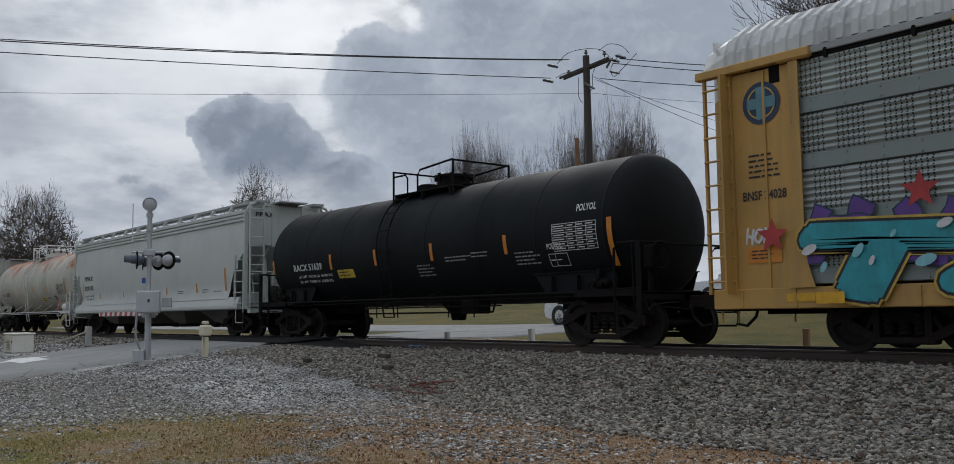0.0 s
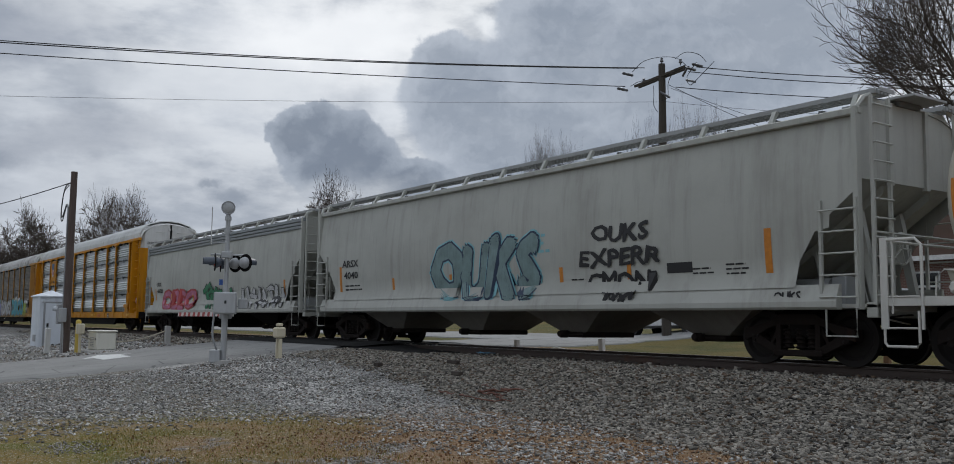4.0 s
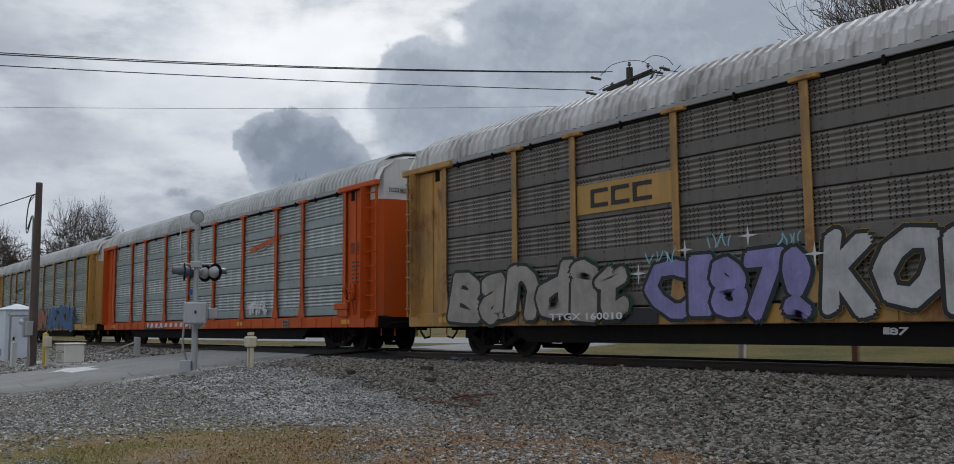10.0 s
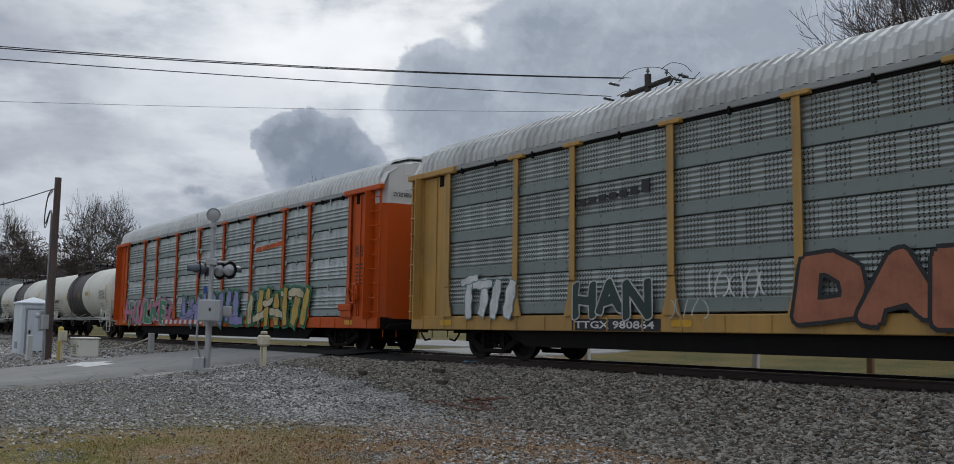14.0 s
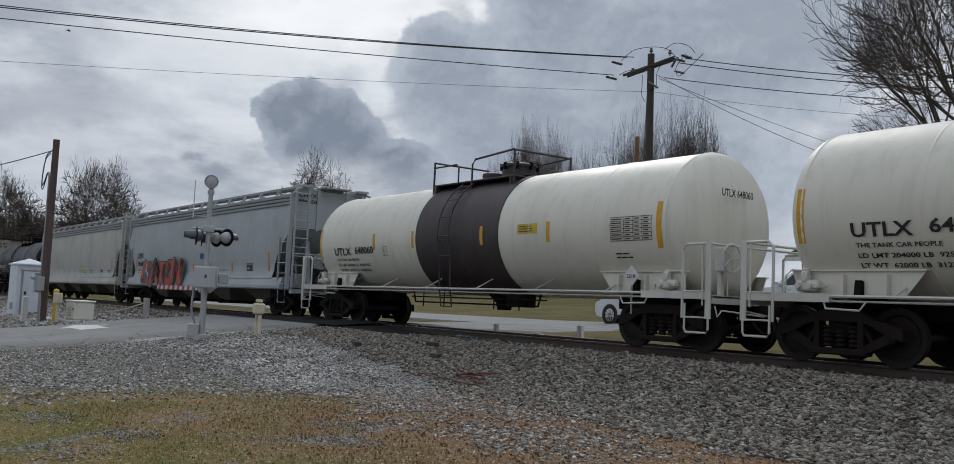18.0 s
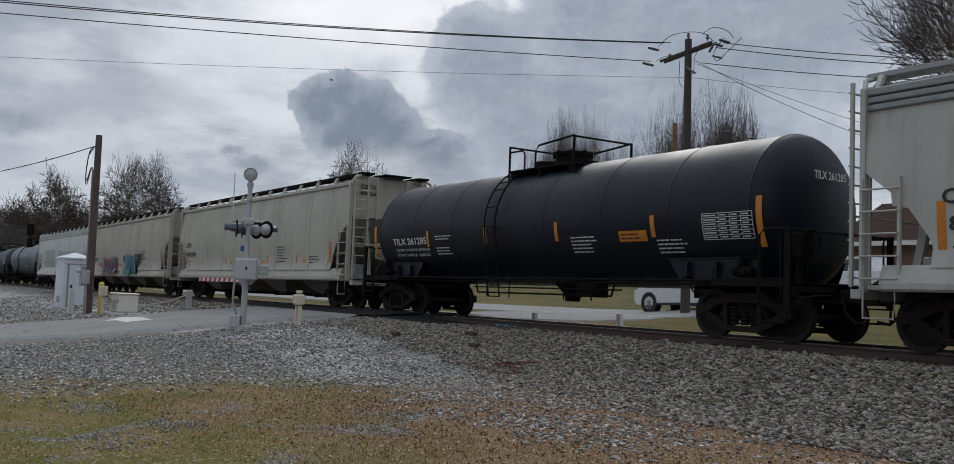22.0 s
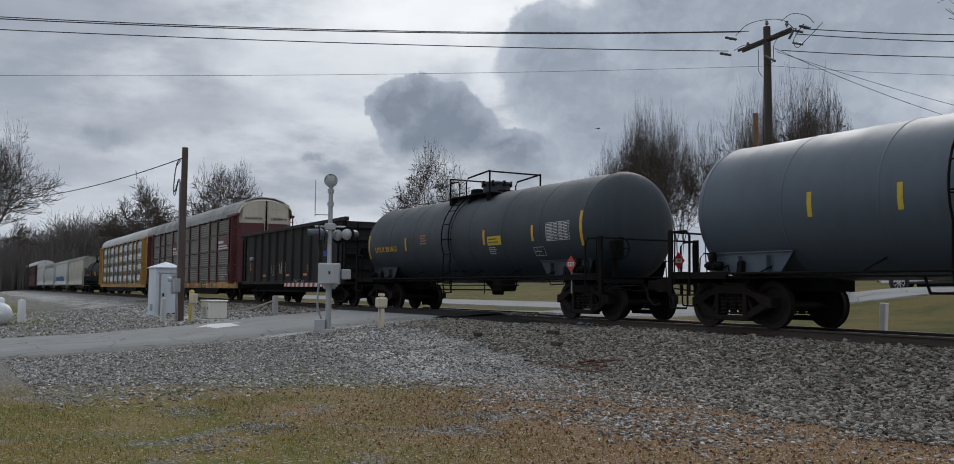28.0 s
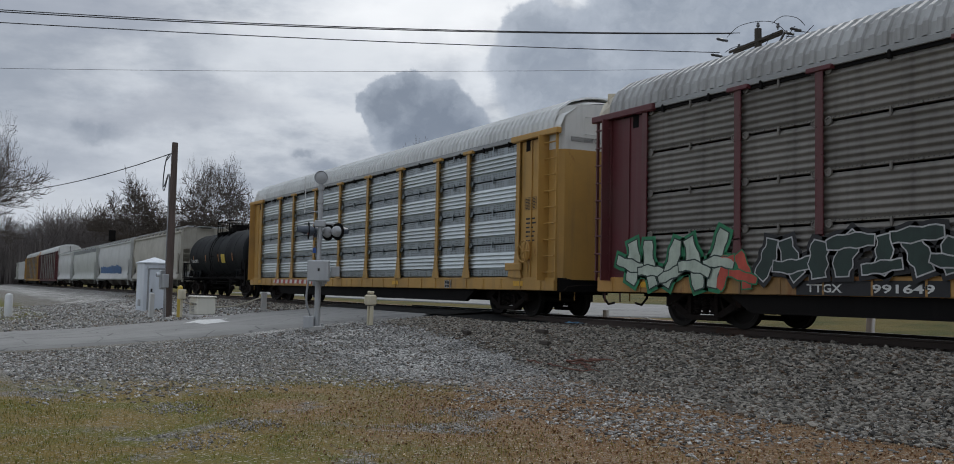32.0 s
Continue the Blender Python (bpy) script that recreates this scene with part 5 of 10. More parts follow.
def hopper(label, center, half, body, trim=None, stripe=None, bays=4, panels=0, under=None, roof=None, rail=None, board=None):
    car = begin("hopper_car", label, center, "rail car")
    trim, rail, under, roof = trim or body, rail or trim or body, under or M_BLACK, roof or body
    side = Side(car, hop_surf)
    edges = span(-half + 0.27, half - 0.27, panels or 1)
    for s in (-1, 1):
        for a, b in zip(edges, edges[1:]):
            part("side_panel", hop_side_geo(a + 0.006, b - 0.006, half, s, 0.035 if panels else 0.0, 6 if panels else 10), body, car)
        if panels:
            for x in edges[1:-1]:
                part("seam", Geo().sheet((x - 0.022, x + 0.022), span(1.32 if abs(x) < half - 1.42 else 2.1, 4.08, 8), lambda u, z: (u, s * (-hop_surf(z) - 0.006), z), False), P_SEAM, car)
        sill = [(s * (HOP_W - 0.07), 0.93), (s * (HOP_W + 0.05), 0.93), (s * (HOP_W + 0.09), 0.97), (s * (HOP_W + 0.09), 1.06), (s * (HOP_W - 0.005), 1.34), (s * (HOP_W - 0.07), 1.34)]
        part("side_sill", Geo().prism(sill, "x", -half + 0.62, half - 0.62), trim, car)
        # top chord and its ribs
        part("top_chord", Geo().box(-half + 0.2, half - 0.2, s * 1.5 - 0.05, s * 1.5 + 0.05, 4.08, 4.2, 0.015), stripe or trim, car)
        for z in (3.83, 3.955) if stripe is not None else ():
            part("chord_rib", Geo().box(-half + 0.25, half - 0.25, s * 1.505 - 0.045, s * 1.505 + 0.045, z, z + 0.1, 0.02), stripe, car)
        # running board on brackets
        arm = mesh_of("bracket", Geo().prism([(s * 1.4, 4.16), (s * 1.46, 4.16), (s * 1.3, 4.46), (s * 1.2, 4.46)], "x", -0.045, 0.045), trim)
        for x in span(-half + 0.4, half - 0.4, 12):
            part("bracket", arm, None, car).location = (x, 0, 0)
        g = Geo()
        for y in (0.85, 0.95, 1.05, 1.15, 1.23):
            g.box(-half + 0.1, half - 0.1, s * y - 0.015, s * y + 0.015, 4.44, 4.52)
        n = int(half * 2 / 0.12)
        for i in range(n):
            x = -half + 0.15 + i * 0.12
            g.box(x - 0.012, x + 0.012, s * 1.04 - 0.2, s * 1.04 + 0.2, 4.445, 4.515)
        part("running_board", g, board or M_GREYSTEEL, car)
    # roof with hatches
    prof = ((-1.5, 4.18), (-1.1, 4.31), (-0.5, 4.38), (0, 4.4), (0.5, 4.38), (1.1, 4.31), (1.5, 4.18))
    part("roof", Geo().sheet(span(-half + 0.27, half - 0.27, 8), range(7), lambda x, i: (x, *prof[int(i)]), True), roof, car)
    for x in span(-half + 2.2, half - 2.2, 3):
        g = Geo().box(x - 2.0, x + 2.0, -0.36, 0.36, 4.38, 4.5, 0.04)
        for k in (-1.6, -0.5, 0.5, 1.6):
            g.box(x + k - 0.04, x + k + 0.04, -0.4, 0.4, 4.45, 4.54)
        part("hatch", g, M_HATCH, car)
    # hopper bays
    step = (0.4035 if bays > 3 else 0.515) * half
    for i in range(bays):
        x = step * (i + 0.5 - bays / 2)
        a, b = step * 0.5 - 0.12, 0.42
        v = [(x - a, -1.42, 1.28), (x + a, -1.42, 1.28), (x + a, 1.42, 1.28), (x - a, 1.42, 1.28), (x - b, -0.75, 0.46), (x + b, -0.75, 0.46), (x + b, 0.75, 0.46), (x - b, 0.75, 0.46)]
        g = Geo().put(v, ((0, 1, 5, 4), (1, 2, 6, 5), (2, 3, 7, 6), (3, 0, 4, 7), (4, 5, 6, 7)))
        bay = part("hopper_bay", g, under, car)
        g = Geo().box(x - 0.38, x + 0.38, -0.8, 0.8, 0.34, 0.46, 0.02)
        g.box(x - 0.3, x - 0.1, -0.98, -0.8, 0.33, 0.5, 0.03).lathe([(-1.04, 0.0), (-1.04, 0.07), (-0.98, 0.08)], 10, "y", (x - 0.2, 0, 0.42)).tube([(x - 0.42, -0.84, 0.4), (x + 0.42, -0.84, 0.4)], 0.025)
        part("outlet_gate", g, M_RUSTY, bay)
    part("centre_sill", Geo().box(-half + 3.2, half - 3.2, -0.25, 0.25, 0.98, 1.25), M_BLACK, car)
    for e in (-1, 1):
        part("stub_sill", Geo().box(min(e * (half - 0.1), e * (half - 3.2)), max(e * (half - 0.1), e * (half - 3.2)), -0.25, 0.25, 0.72, 1.05), M_BLACK, car)
    # ends: end sheet, slope sheet, platform, ladders
    for e in (-1, 1):
        X = e * half
        g = Geo().sheet((-1.5, -0.8, 0, 0.8, 1.5), (3.05, 3.7, 4.15, 4.42), lambda y, z: (X - e * 0.3, y * (1.0 if z < 4.2 else 0.8), z), False)
        part("end_sheet", g, body, car)
        for y in (-0.55, 0.55):
            part("end_stiffener", Geo().box(X - e * 0.3 - 0.05, X - e * 0.3 + 0.05, y - 0.05, y + 0.05, 3.0, 4.4), trim, car)
        v = [(X - e * 0.32, -1.46, 3.06), (X - e * 0.32, 1.46, 3.06), (X - e * 2.95, 1.46, 1.25), (X - e * 2.95, -1.46, 1.25)]
        g = Geo().put(v, ((0, 1, 2, 3),))
        for y in (-0.7, 0.7):
            g.put([(X - e * 0.34, y - 0.03, 3.0), (X - e * 0.34, y + 0.03, 3.0), (X - e * 2.9, y + 0.03, 1.22), (X - e * 2.9, y - 0.03, 1.22),
                   (X - e * 0.34, y, 2.86), (X - e * 2.9, y, 1.08)], ((0, 3, 5, 4), (1, 2, 5, 4)))
        part("slope_sheet", g, body, car)
        g = Geo().box(min(X, X - e * 1.6), max(X, X - e * 1.6), -1.5, 1.5, 0.95, 1.02, 0.01)
        g.box(X - e * 0.1 - 0.1, X - e * 0.1 + 0.1, -1.5, 1.5, 0.8, 1.04, 0.015)
        part("end_platform", g, trim, car)
        for y in (-0.6, 0.6):
            g = Geo().prism([(X - e * 0.5, 1.0), (X - e * 0.62, 1.0), (X - e * 0.95, 2.55), (X - e * 0.8, 2.65)], "y", y - 0.06, y + 0.06)
            part("end_brace", g, trim, car)
            part("end_strut", Geo().tube([(X - e * 1.5, y, 1.0), (X - e * 1.75, y, 2.0)], 0.04), trim, car)
        for s in (-1, 1):
            g = Geo().box(X - e * 0.27 - 0.045, X - e * 0.27 + 0.045, s * 1.54 - 0.06, s * 1.54 + 0.06, 0.93, 4.2)
            g.tube([(X - e * 0.27, s * 1.54, 4.15), (X - e * 0.2, s * 1.42, 4.36), (X - e * 0.2, s * 1.1, 4.47)], 0.045)
            post = part("corner_post", g, rail, car)
            l = ladder(X - e * 0.92, X - e * 0.27, s * 1.6, 0.95, 2.72, 5, 0.017)
            if s > 0:
                l.v = [(x, 3.2 - y, z) for x, y, z in l.v]
            part("side_ladder", l, rail, car)
            part("end_ladder", end_ladder(X - e * 0.02, s * 1.5, s * 1.02, 1.0, 4.35, 11, e, 0.017), rail, car)
            g = Geo().tube([(X - e * 0.85, s * 1.6, 0.95), (X - e * 0.85, s * 1.6, 0.5), (X - e * 0.3, s * 1.6, 0.5), (X - e * 0.3, s * 1.6, 0.95)], 0.018)
            part("step", g, rail, car)
        g = Geo().tube([(X - e * 0.02, -1.5, 2.15), (X - e * 0.02, 1.5, 2.15)], 0.022)
        part("grab_rail", g, rail, car)
        g = Geo().box(min(X - e * 1.2, X + e * 0.15), max(X - e * 1.2, X + e * 0.15), -0.5, 0.5, 4.46, 4.5)
        part("cross_walk", g, board or M_GREYSTEEL, car)
        g = Geo().lathe([(X - e * 1.9, 0.0), (X - e * 1.88, 0.2), (X - e * 1.2, 0.2), (X - e * 1.18, 0.0)], 14, "x", (0, -0.85, 1.28))
        g.box(X - e * 1.05 - 0.14, X - e * 1.05 + 0.14, -0.95, -0.6, 1.02, 1.5, 0.02)
        part("brake_cylinder", g, M_GREYSTEEL, car)
    brake_wheel(car, half - 0.25, -0.35, 1.95, rail)
    couplers(car, half - 0.05)
    trucks(car, half - 1.78)
    return car, side


# ---- tank car ----
def tank(label, center, half, r, zc, body, gear, rails, band=None, ladder_x=-0.2, end_colour=None, top_rails=None, dome_x=0.25, walk_x=(-1.2, -0.55, -0.1, 1.4), out=0.0):
    upper = top_rails or rails
    car = begin("tank_car", label, center, "rail car")

    def surf(z):
        d = max(-0.999, min(0.999, (z - zc) / r))
        return -r * math.sqrt(1 - d * d)
    side = Side(car, surf)
    h = half - 0.35
    head = [(h - 0.62 + 0.62 * math.sin(a), r * math.cos(a)) for a in span(0, math.pi / 2, 9)]
    rings = [(-x, q) for x, q in head[::-1]]
    stations = span(-h + 0.62, h - 0.62, 7)
    part("shell", Geo().lathe([(x, r) for x in stations], 48, "x", (0, 0, zc)), body, car)
    for e in (-1, 1):
        part("head", Geo().lathe([(e * x, q) for x, q in head], 48, "x", (0, 0, zc)), end_colour or body, car)
    for x in stations[1:-1]:
        part("weld_seam", Geo().lathe([(x - 0.03, r), (x - 0.01, r + 0.01), (x + 0.01, r + 0.01), (x + 0.03, r)], 48, "x", (0, 0, zc)), body, car)
    for e in (-1, 1):
        part("weld_seam", Geo().lathe([(e * (h - 0.65), r), (e * (h - 0.62), r + 0.011), (e * (h - 0.59), r - 0.002)], 48, "x", (0, 0, zc)), body, car)
    if band:
        part("jacket_band", Geo().lathe([(band[0], r), (band[0], r + 0.02), (band[1], r + 0.02), (band[1], r)], 48, "x", (0, 0, zc)), band[2], car)
    top = zc + r
    # dome, fittings and the platform round it
    g = Geo().lathe([(top - 0.1, 0.44), (top + 0.3, 0.44), (top + 0.3, 0.49), (top + 0.36, 0.49), (top + 0.37, 0.44), (top + 0.41, 0.3), (top + 0.42, 0.0)], 28, "z", (dome_x, 0, 0))
    manway = part("manway", g, band[2] if band else upper, car)
    bolt = mesh_of("lid_bolt", Geo().box(-0.03, 0.03, -0.03, 0.03, top + 0.22, top + 0.4), gear)
    for k in range(8):
        part("lid_bolt", bolt, None, manway).location = (dome_x + 0.47 * math.cos(k * 0.785), 0.47 * math.sin(k * 0.785), 0)
    part("valve_housing", Geo().lathe([(top - 0.05, 0.3), (top + 0.22, 0.3), (top + 0.25, 0.24), (top + 0.26, 0.0)], 18, "z", (dome_x - 1.1, 0, 0)), upper, car)
    w0, w1, w2, w3 = walk_x
    for s in (-1, 1):
        walkway = part("platform", Geo().box(w0, w3, s * 0.72 - 0.2, s * 0.72 + 0.2, top - 0.1, top - 0.06, 0.008), upper, car)
        for x in (w0 + 0.12, (w0 + w3) / 2, w3 - 0.12):
            part("bracket", Geo().box(x - 0.03, x + 0.03, s * 0.72 - 0.22, s * 0.72 + 0.25, top - 0.34, top - 0.102), upper, walkway)
    for x in (w0 + 0.1, w3 - 0.1):
        part("platform", Geo().box(x - 0.1, x + 0.1, -0.51, 0.51, top - 0.02, top + 0.02), upper, car)
    for s in (-1, 1):
        y = s * 0.92
        g = Geo().tube([(w0, y, top - 0.35), (w0, y, top + 0.58)], 0.032).tube([(w0, y, top + 0.42), (w1 - 0.1, y, top + 0.42), (w1, y, top + 0.32), (w1, y, top - 0.1)], 0.024)
        g.tube([(w2, y, top - 0.1), (w2, y, top + 0.36), (w2 + 0.12, y, top + 0.48), (w3, y, top + 0.58)], 0.027).tube([(w3, y, top + 0.58), (w3, y, top - 0.35)], 0.032)
        part("platform_railing", g, upper, car)
    for x in (w0, w3):
        part("platform_railing", Geo().tube([(x, -0.92, top + 0.56), (x, 0.92, top + 0.56)], 0.026), upper, car)
    # ladder hugging the shell
    g = Geo()
    path = [(-1.42, 0.62), (-1.5, 1.1)] + [(-(r + 0.13) * math.cos(a), zc + (r + 0.13) * math.sin(a)) for a in span(-0.35, 1.05, 9)]
    for x in (ladder_x - 0.24, ladder_x + 0.24):
        g.tube([(x, y, z) for y, z in path], 0.022, 5)
    for y, z in path[::2] + [(-1.42, 0.9), path[9]]:
        g.tube([(ladder_x - 0.24, y, z), (ladder_x + 0.24, y, z)], 0.016, 5)
    for z in (1.3, 2.3):
        g.tube([(ladder_x - 0.24, surf(z) - 0.13, z), (ladder_x - 0.24, surf(z), z)], 0.014, 4).tube([(ladder_x + 0.24, surf(z) - 0.13, z), (ladder_x + 0.24, surf(z), z)], 0.014, 4)
    part("ladder", g, upper, car)
    # side rail, hangers, sills, saddles
    for s in (-1, 1):
        g = Geo().tube([(-half + 1.1, s * 1.5, 1.08), (half - 1.1, s * 1.5, 1.08)], 0.028)
        for x in span(-half + 2.6, half - 2.6, 5):
            g.tube([(x, s * 1.5, 1.08), (x + 0.1, s * (r * 0.67), zc - r * 0.74)], 0.018, 5)
        g.tube([(-half + 1.1, s * 1.46, 1.0), (half - 1.1, s * 1.46, 1.0)], 0.018, 6)
        part("safety_rail", g, rails, car)
    for e in (-1, 1):
        X = e * half
        g = Geo().box(min(X, X - e * 3.4), max(X, X - e * 3.4), -0.28, 0.28, 0.74, 1.08, 0.02)
        part("stub_sill", g, gear, car)
        for s in (-1, 1):
            g = Geo().prism([(s * 0.3, 0.95), (s * 1.35, 0.98), (s * 1.3, 1.35), (s * 0.95, zc - r + 0.3), (s * 0.3, zc - r + 0.02)], "x", X - e * 1.9 - 0.06, X - e * 1.9 + 0.06)
            part("saddle", g, gear, car)
        # cradle plate over the truck, with a flange along its upper edge
        E = X + e * out
        low = max(1.5, zc - r * 0.72)
        for s in (-1, 1):
            y = s * (abs(surf(low)) + 0.06)
            cradle = part("cradle_plate", Geo().prism([(E - e * 3.2, low), (E - e * 0.85, low), (E - e * 1.0, 1.07), (E - e * 2.85, 1.07)], "y", y - 0.012, y + 0.012), body, car)
            part("flange", Geo().box(min(E - e * 3.22, E - e * 0.83), max(E - e * 3.22, E - e * 0.83), y - 0.06, y + 0.06, low, low + 0.022), body, cradle)
            for x in (2.6, 1.85):
                part("gusset", Geo().prism([(E - e * x - 0.02, 1.06), (E - e * x + 0.02, 1.06), (E - e * x + 0.02, 1.44), (E - e * x - 0.02, 1.44)], "y", y + s * 0.014, y + s * 0.12), body, cradle)
        g = Geo().box(min(E, E - e * 0.7), max(E, E - e * 0.7), -1.5, 1.5, 1.0, 1.05, 0.01)
        g.box(E - e * 0.06 - 0.06, E - e * 0.06 + 0.06, -1.5, 1.5, 0.9, 1.06)
        g.box(min(E - e * 0.1, E - e * 1.75), max(E - e * 0.1, E - e * 1.75), -1.53, -1.45, 0.98, 1.12)
        part("end_platform", g, rails, car)
        for s in (-1, 1):
            y = s * 1.53
            g = Geo().tube([(E - e * 0.68, y, 0.62), (E - e * 0.68, y, 1.9), (E - e * 0.58, y, 2.0), (E - e * 0.12, y, 2.0)], 0.026, 8)
            g.tube([(E - e * 0.2, y, 1.98), (E - e * 0.22, y, 1.9), (E - e * 0.2, y, 0.86)], 0.018, 6)
            g.tube([(E - e * 0.64, y, 1.12), (E - e * 0.1, y, 1.12)], 0.016, 6)
            part("end_railing", g, rails, car)
            part("railing_post", Geo().box(E - e * 0.07 - 0.06, E - e * 0.07 + 0.06, y - 0.015, y + 0.015, 0.62, 2.04).box(E - e * 0.07 - 0.014, E - e * 0.07 + 0.014, y - s * 0.09 - 0.015, y, 0.62, 2.04), rails, car)
            g = Geo().tube([(E - e * 0.62, y, 0.9), (E - e * 0.62, y, 0.42), (E - e * 0.58, y, 0.36), (E - e * 0.1, y, 0.36), (E - e * 0.06, y, 0.42), (E - e * 0.06, y, 0.66)], 0.022, 7)
            g.tube([(E - e * 0.62, y, 0.64), (E - e * 0.06, y, 0.64)], 0.018, 6)
            part("sill_step", g, rails, car)
        g = Geo().tube([(E - e * 0.06, -1.53, 2.0), (E - e * 0.06, -0.5, 1.99), (E - e * 0.06, 1.53, 2.0)], 0.024)
        part("end_railing", g, rails, car)
        part("cut_lever", Geo().tube([(E, -1.42, 0.86), (E + e * 0.06, -1.42, 0.66), (E + e * 0.06, -1.3, 0.78), (E + e * 0.25, -0.3, 0.7)], 0.016, 5), rails, car)
        # air valve with its pipes on the platform's edge
        x = E - e * 1.22
        g = Geo().box(x - 0.2, x + 0.2, -1.4, -1.24, 1.16, 1.34, 0.03).box(x - 0.09, x + 0.03, -1.42, -1.26, 1.3, 1.5, 0.03).box(x + 0.06, x + 0.26, -1.44, -1.3, 1.2, 1.3, 0.02)
        g.lathe([(-1.46, 0.0), (-1.46, 0.05), (-1.38, 0.06)], 12, "y", (x - 0.12, 0, 1.25)).lathe([(-1.48, 0.0), (-1.48, 0.045), (-1.38, 0.05)], 12, "y", (x + 0.12, 0, 1.25))
        g.lathe([(1.44, 0.06), (1.53, 0.06), (1.55, 0.0)], 10, "z", (x - 0.03, -1.34, 0))
        part("air_valve", g, rails, car)
        g = Geo().tube([(x + 0.0, -1.34, 1.5), (x + e * 0.3, -1.34, 1.52), (x + e * 0.42, -1.34, 1.42), (x + e * 0.44, -1.34, 1.06)], 0.016, 6)
        g.tube([(x - e * 0.2, -1.3, 1.2), (x - e * 0.36, -1.3, 1.26), (x - e * 0.4, -1.3, 1.06)], 0.014, 6)
        g.tube([(x - e * 0.4, -1.48, 1.0), (x - e * 0.45, -1.5, 0.88), (x - e * 1.05, -1.5, 0.86), (x - e * 1.15, -1.48, 1.0)], 0.018, 6)
        part("air_pipe", g, rails, car)
    g = Geo().lathe([(zc - r - 0.38, 0.0), (zc - r - 0.38, 0.18), (zc - r - 0.2, 0.22), (zc - r + 0.1, 0.5)], 14, "z", (0.4, 0, 0))
    g.tube([(-2.8, -0.7, 0.72), (2.6, -0.7, 0.72)], 0.025).tube([(-2.8, -0.7, 0.72), (-2.9, -0.7, 1.0)], 0.025).tube([(2.6, -0.7, 0.72), (2.7, -0.7, 1.0)], 0.025)
    g.tube([(-2.6, -0.95, 0.86), (3.2, -0.95, 0.86)], 0.02).box(1.6, 2.3, -0.9, -0.5, 0.68, 1.0, 0.03)
    for x in (-2, -1, 1.2, 2.2):
        g.tube([(x, -0.95, 0.6), (x, -0.95, 1.05)], 0.018, 5)
    part("outlet_valve", g, gear, car)
    brake_wheel(car, half + out - 0.02, -0.95, 1.76, rails)
    part("brake_post", Geo().box(half + out - 0.3, half + out - 0.22, -1.0, -0.9, 1.05, 1.9).tube([(half + out - 0.1, -0.95, 1.5), (half + out - 0.1, -0.95, 1.05)], 0.012, 4), rails, car)
    couplers(car, half - 0.05)
    trucks(car, half - 1.42)
    # reflectors along the shell
    return car, side


def end_word(car, x, text, y0, y1, z, h, ink):
    """Lettering across the end of a car."""
    v, f = letters(text, 0.022)
    w, hh = max(p[0] for p in v), max(p[1] for p in v)
    part("end_lettering", Geo().put([(x, y0 + p[0] / w * (y1 - y0), z + p[1] / hh * h) for p in v], f), ink, car, recalc=False)


def placard(car, x, y, z, material, ink, size=0.2, number=""):
    g = Geo().prism([(x - size, z), (x, z - size), (x + size, z), (x, z + size)], "y", y, y + 0.015)
    p = part("placard", g, material, car)
    g = Geo().tube([(x, y + 0.03, z - 0.75), (x, y + 0.03, z)], 0.02)
    part("placard_holder", g, M_GREYSTEEL, p)
    s = Side(car, lambda _z: y)
    if number:
        s.patch(x - size * 0.62, x + size * 0.62, z - size * 0.24, z + size * 0.24, M_WHITE, 0.003, "number_panel", 1).parent = p
        s.word(number, x - size * 0.55, x + size * 0.55, z - size * 0.17, size * 0.34, M_INK, 0.006).parent = p


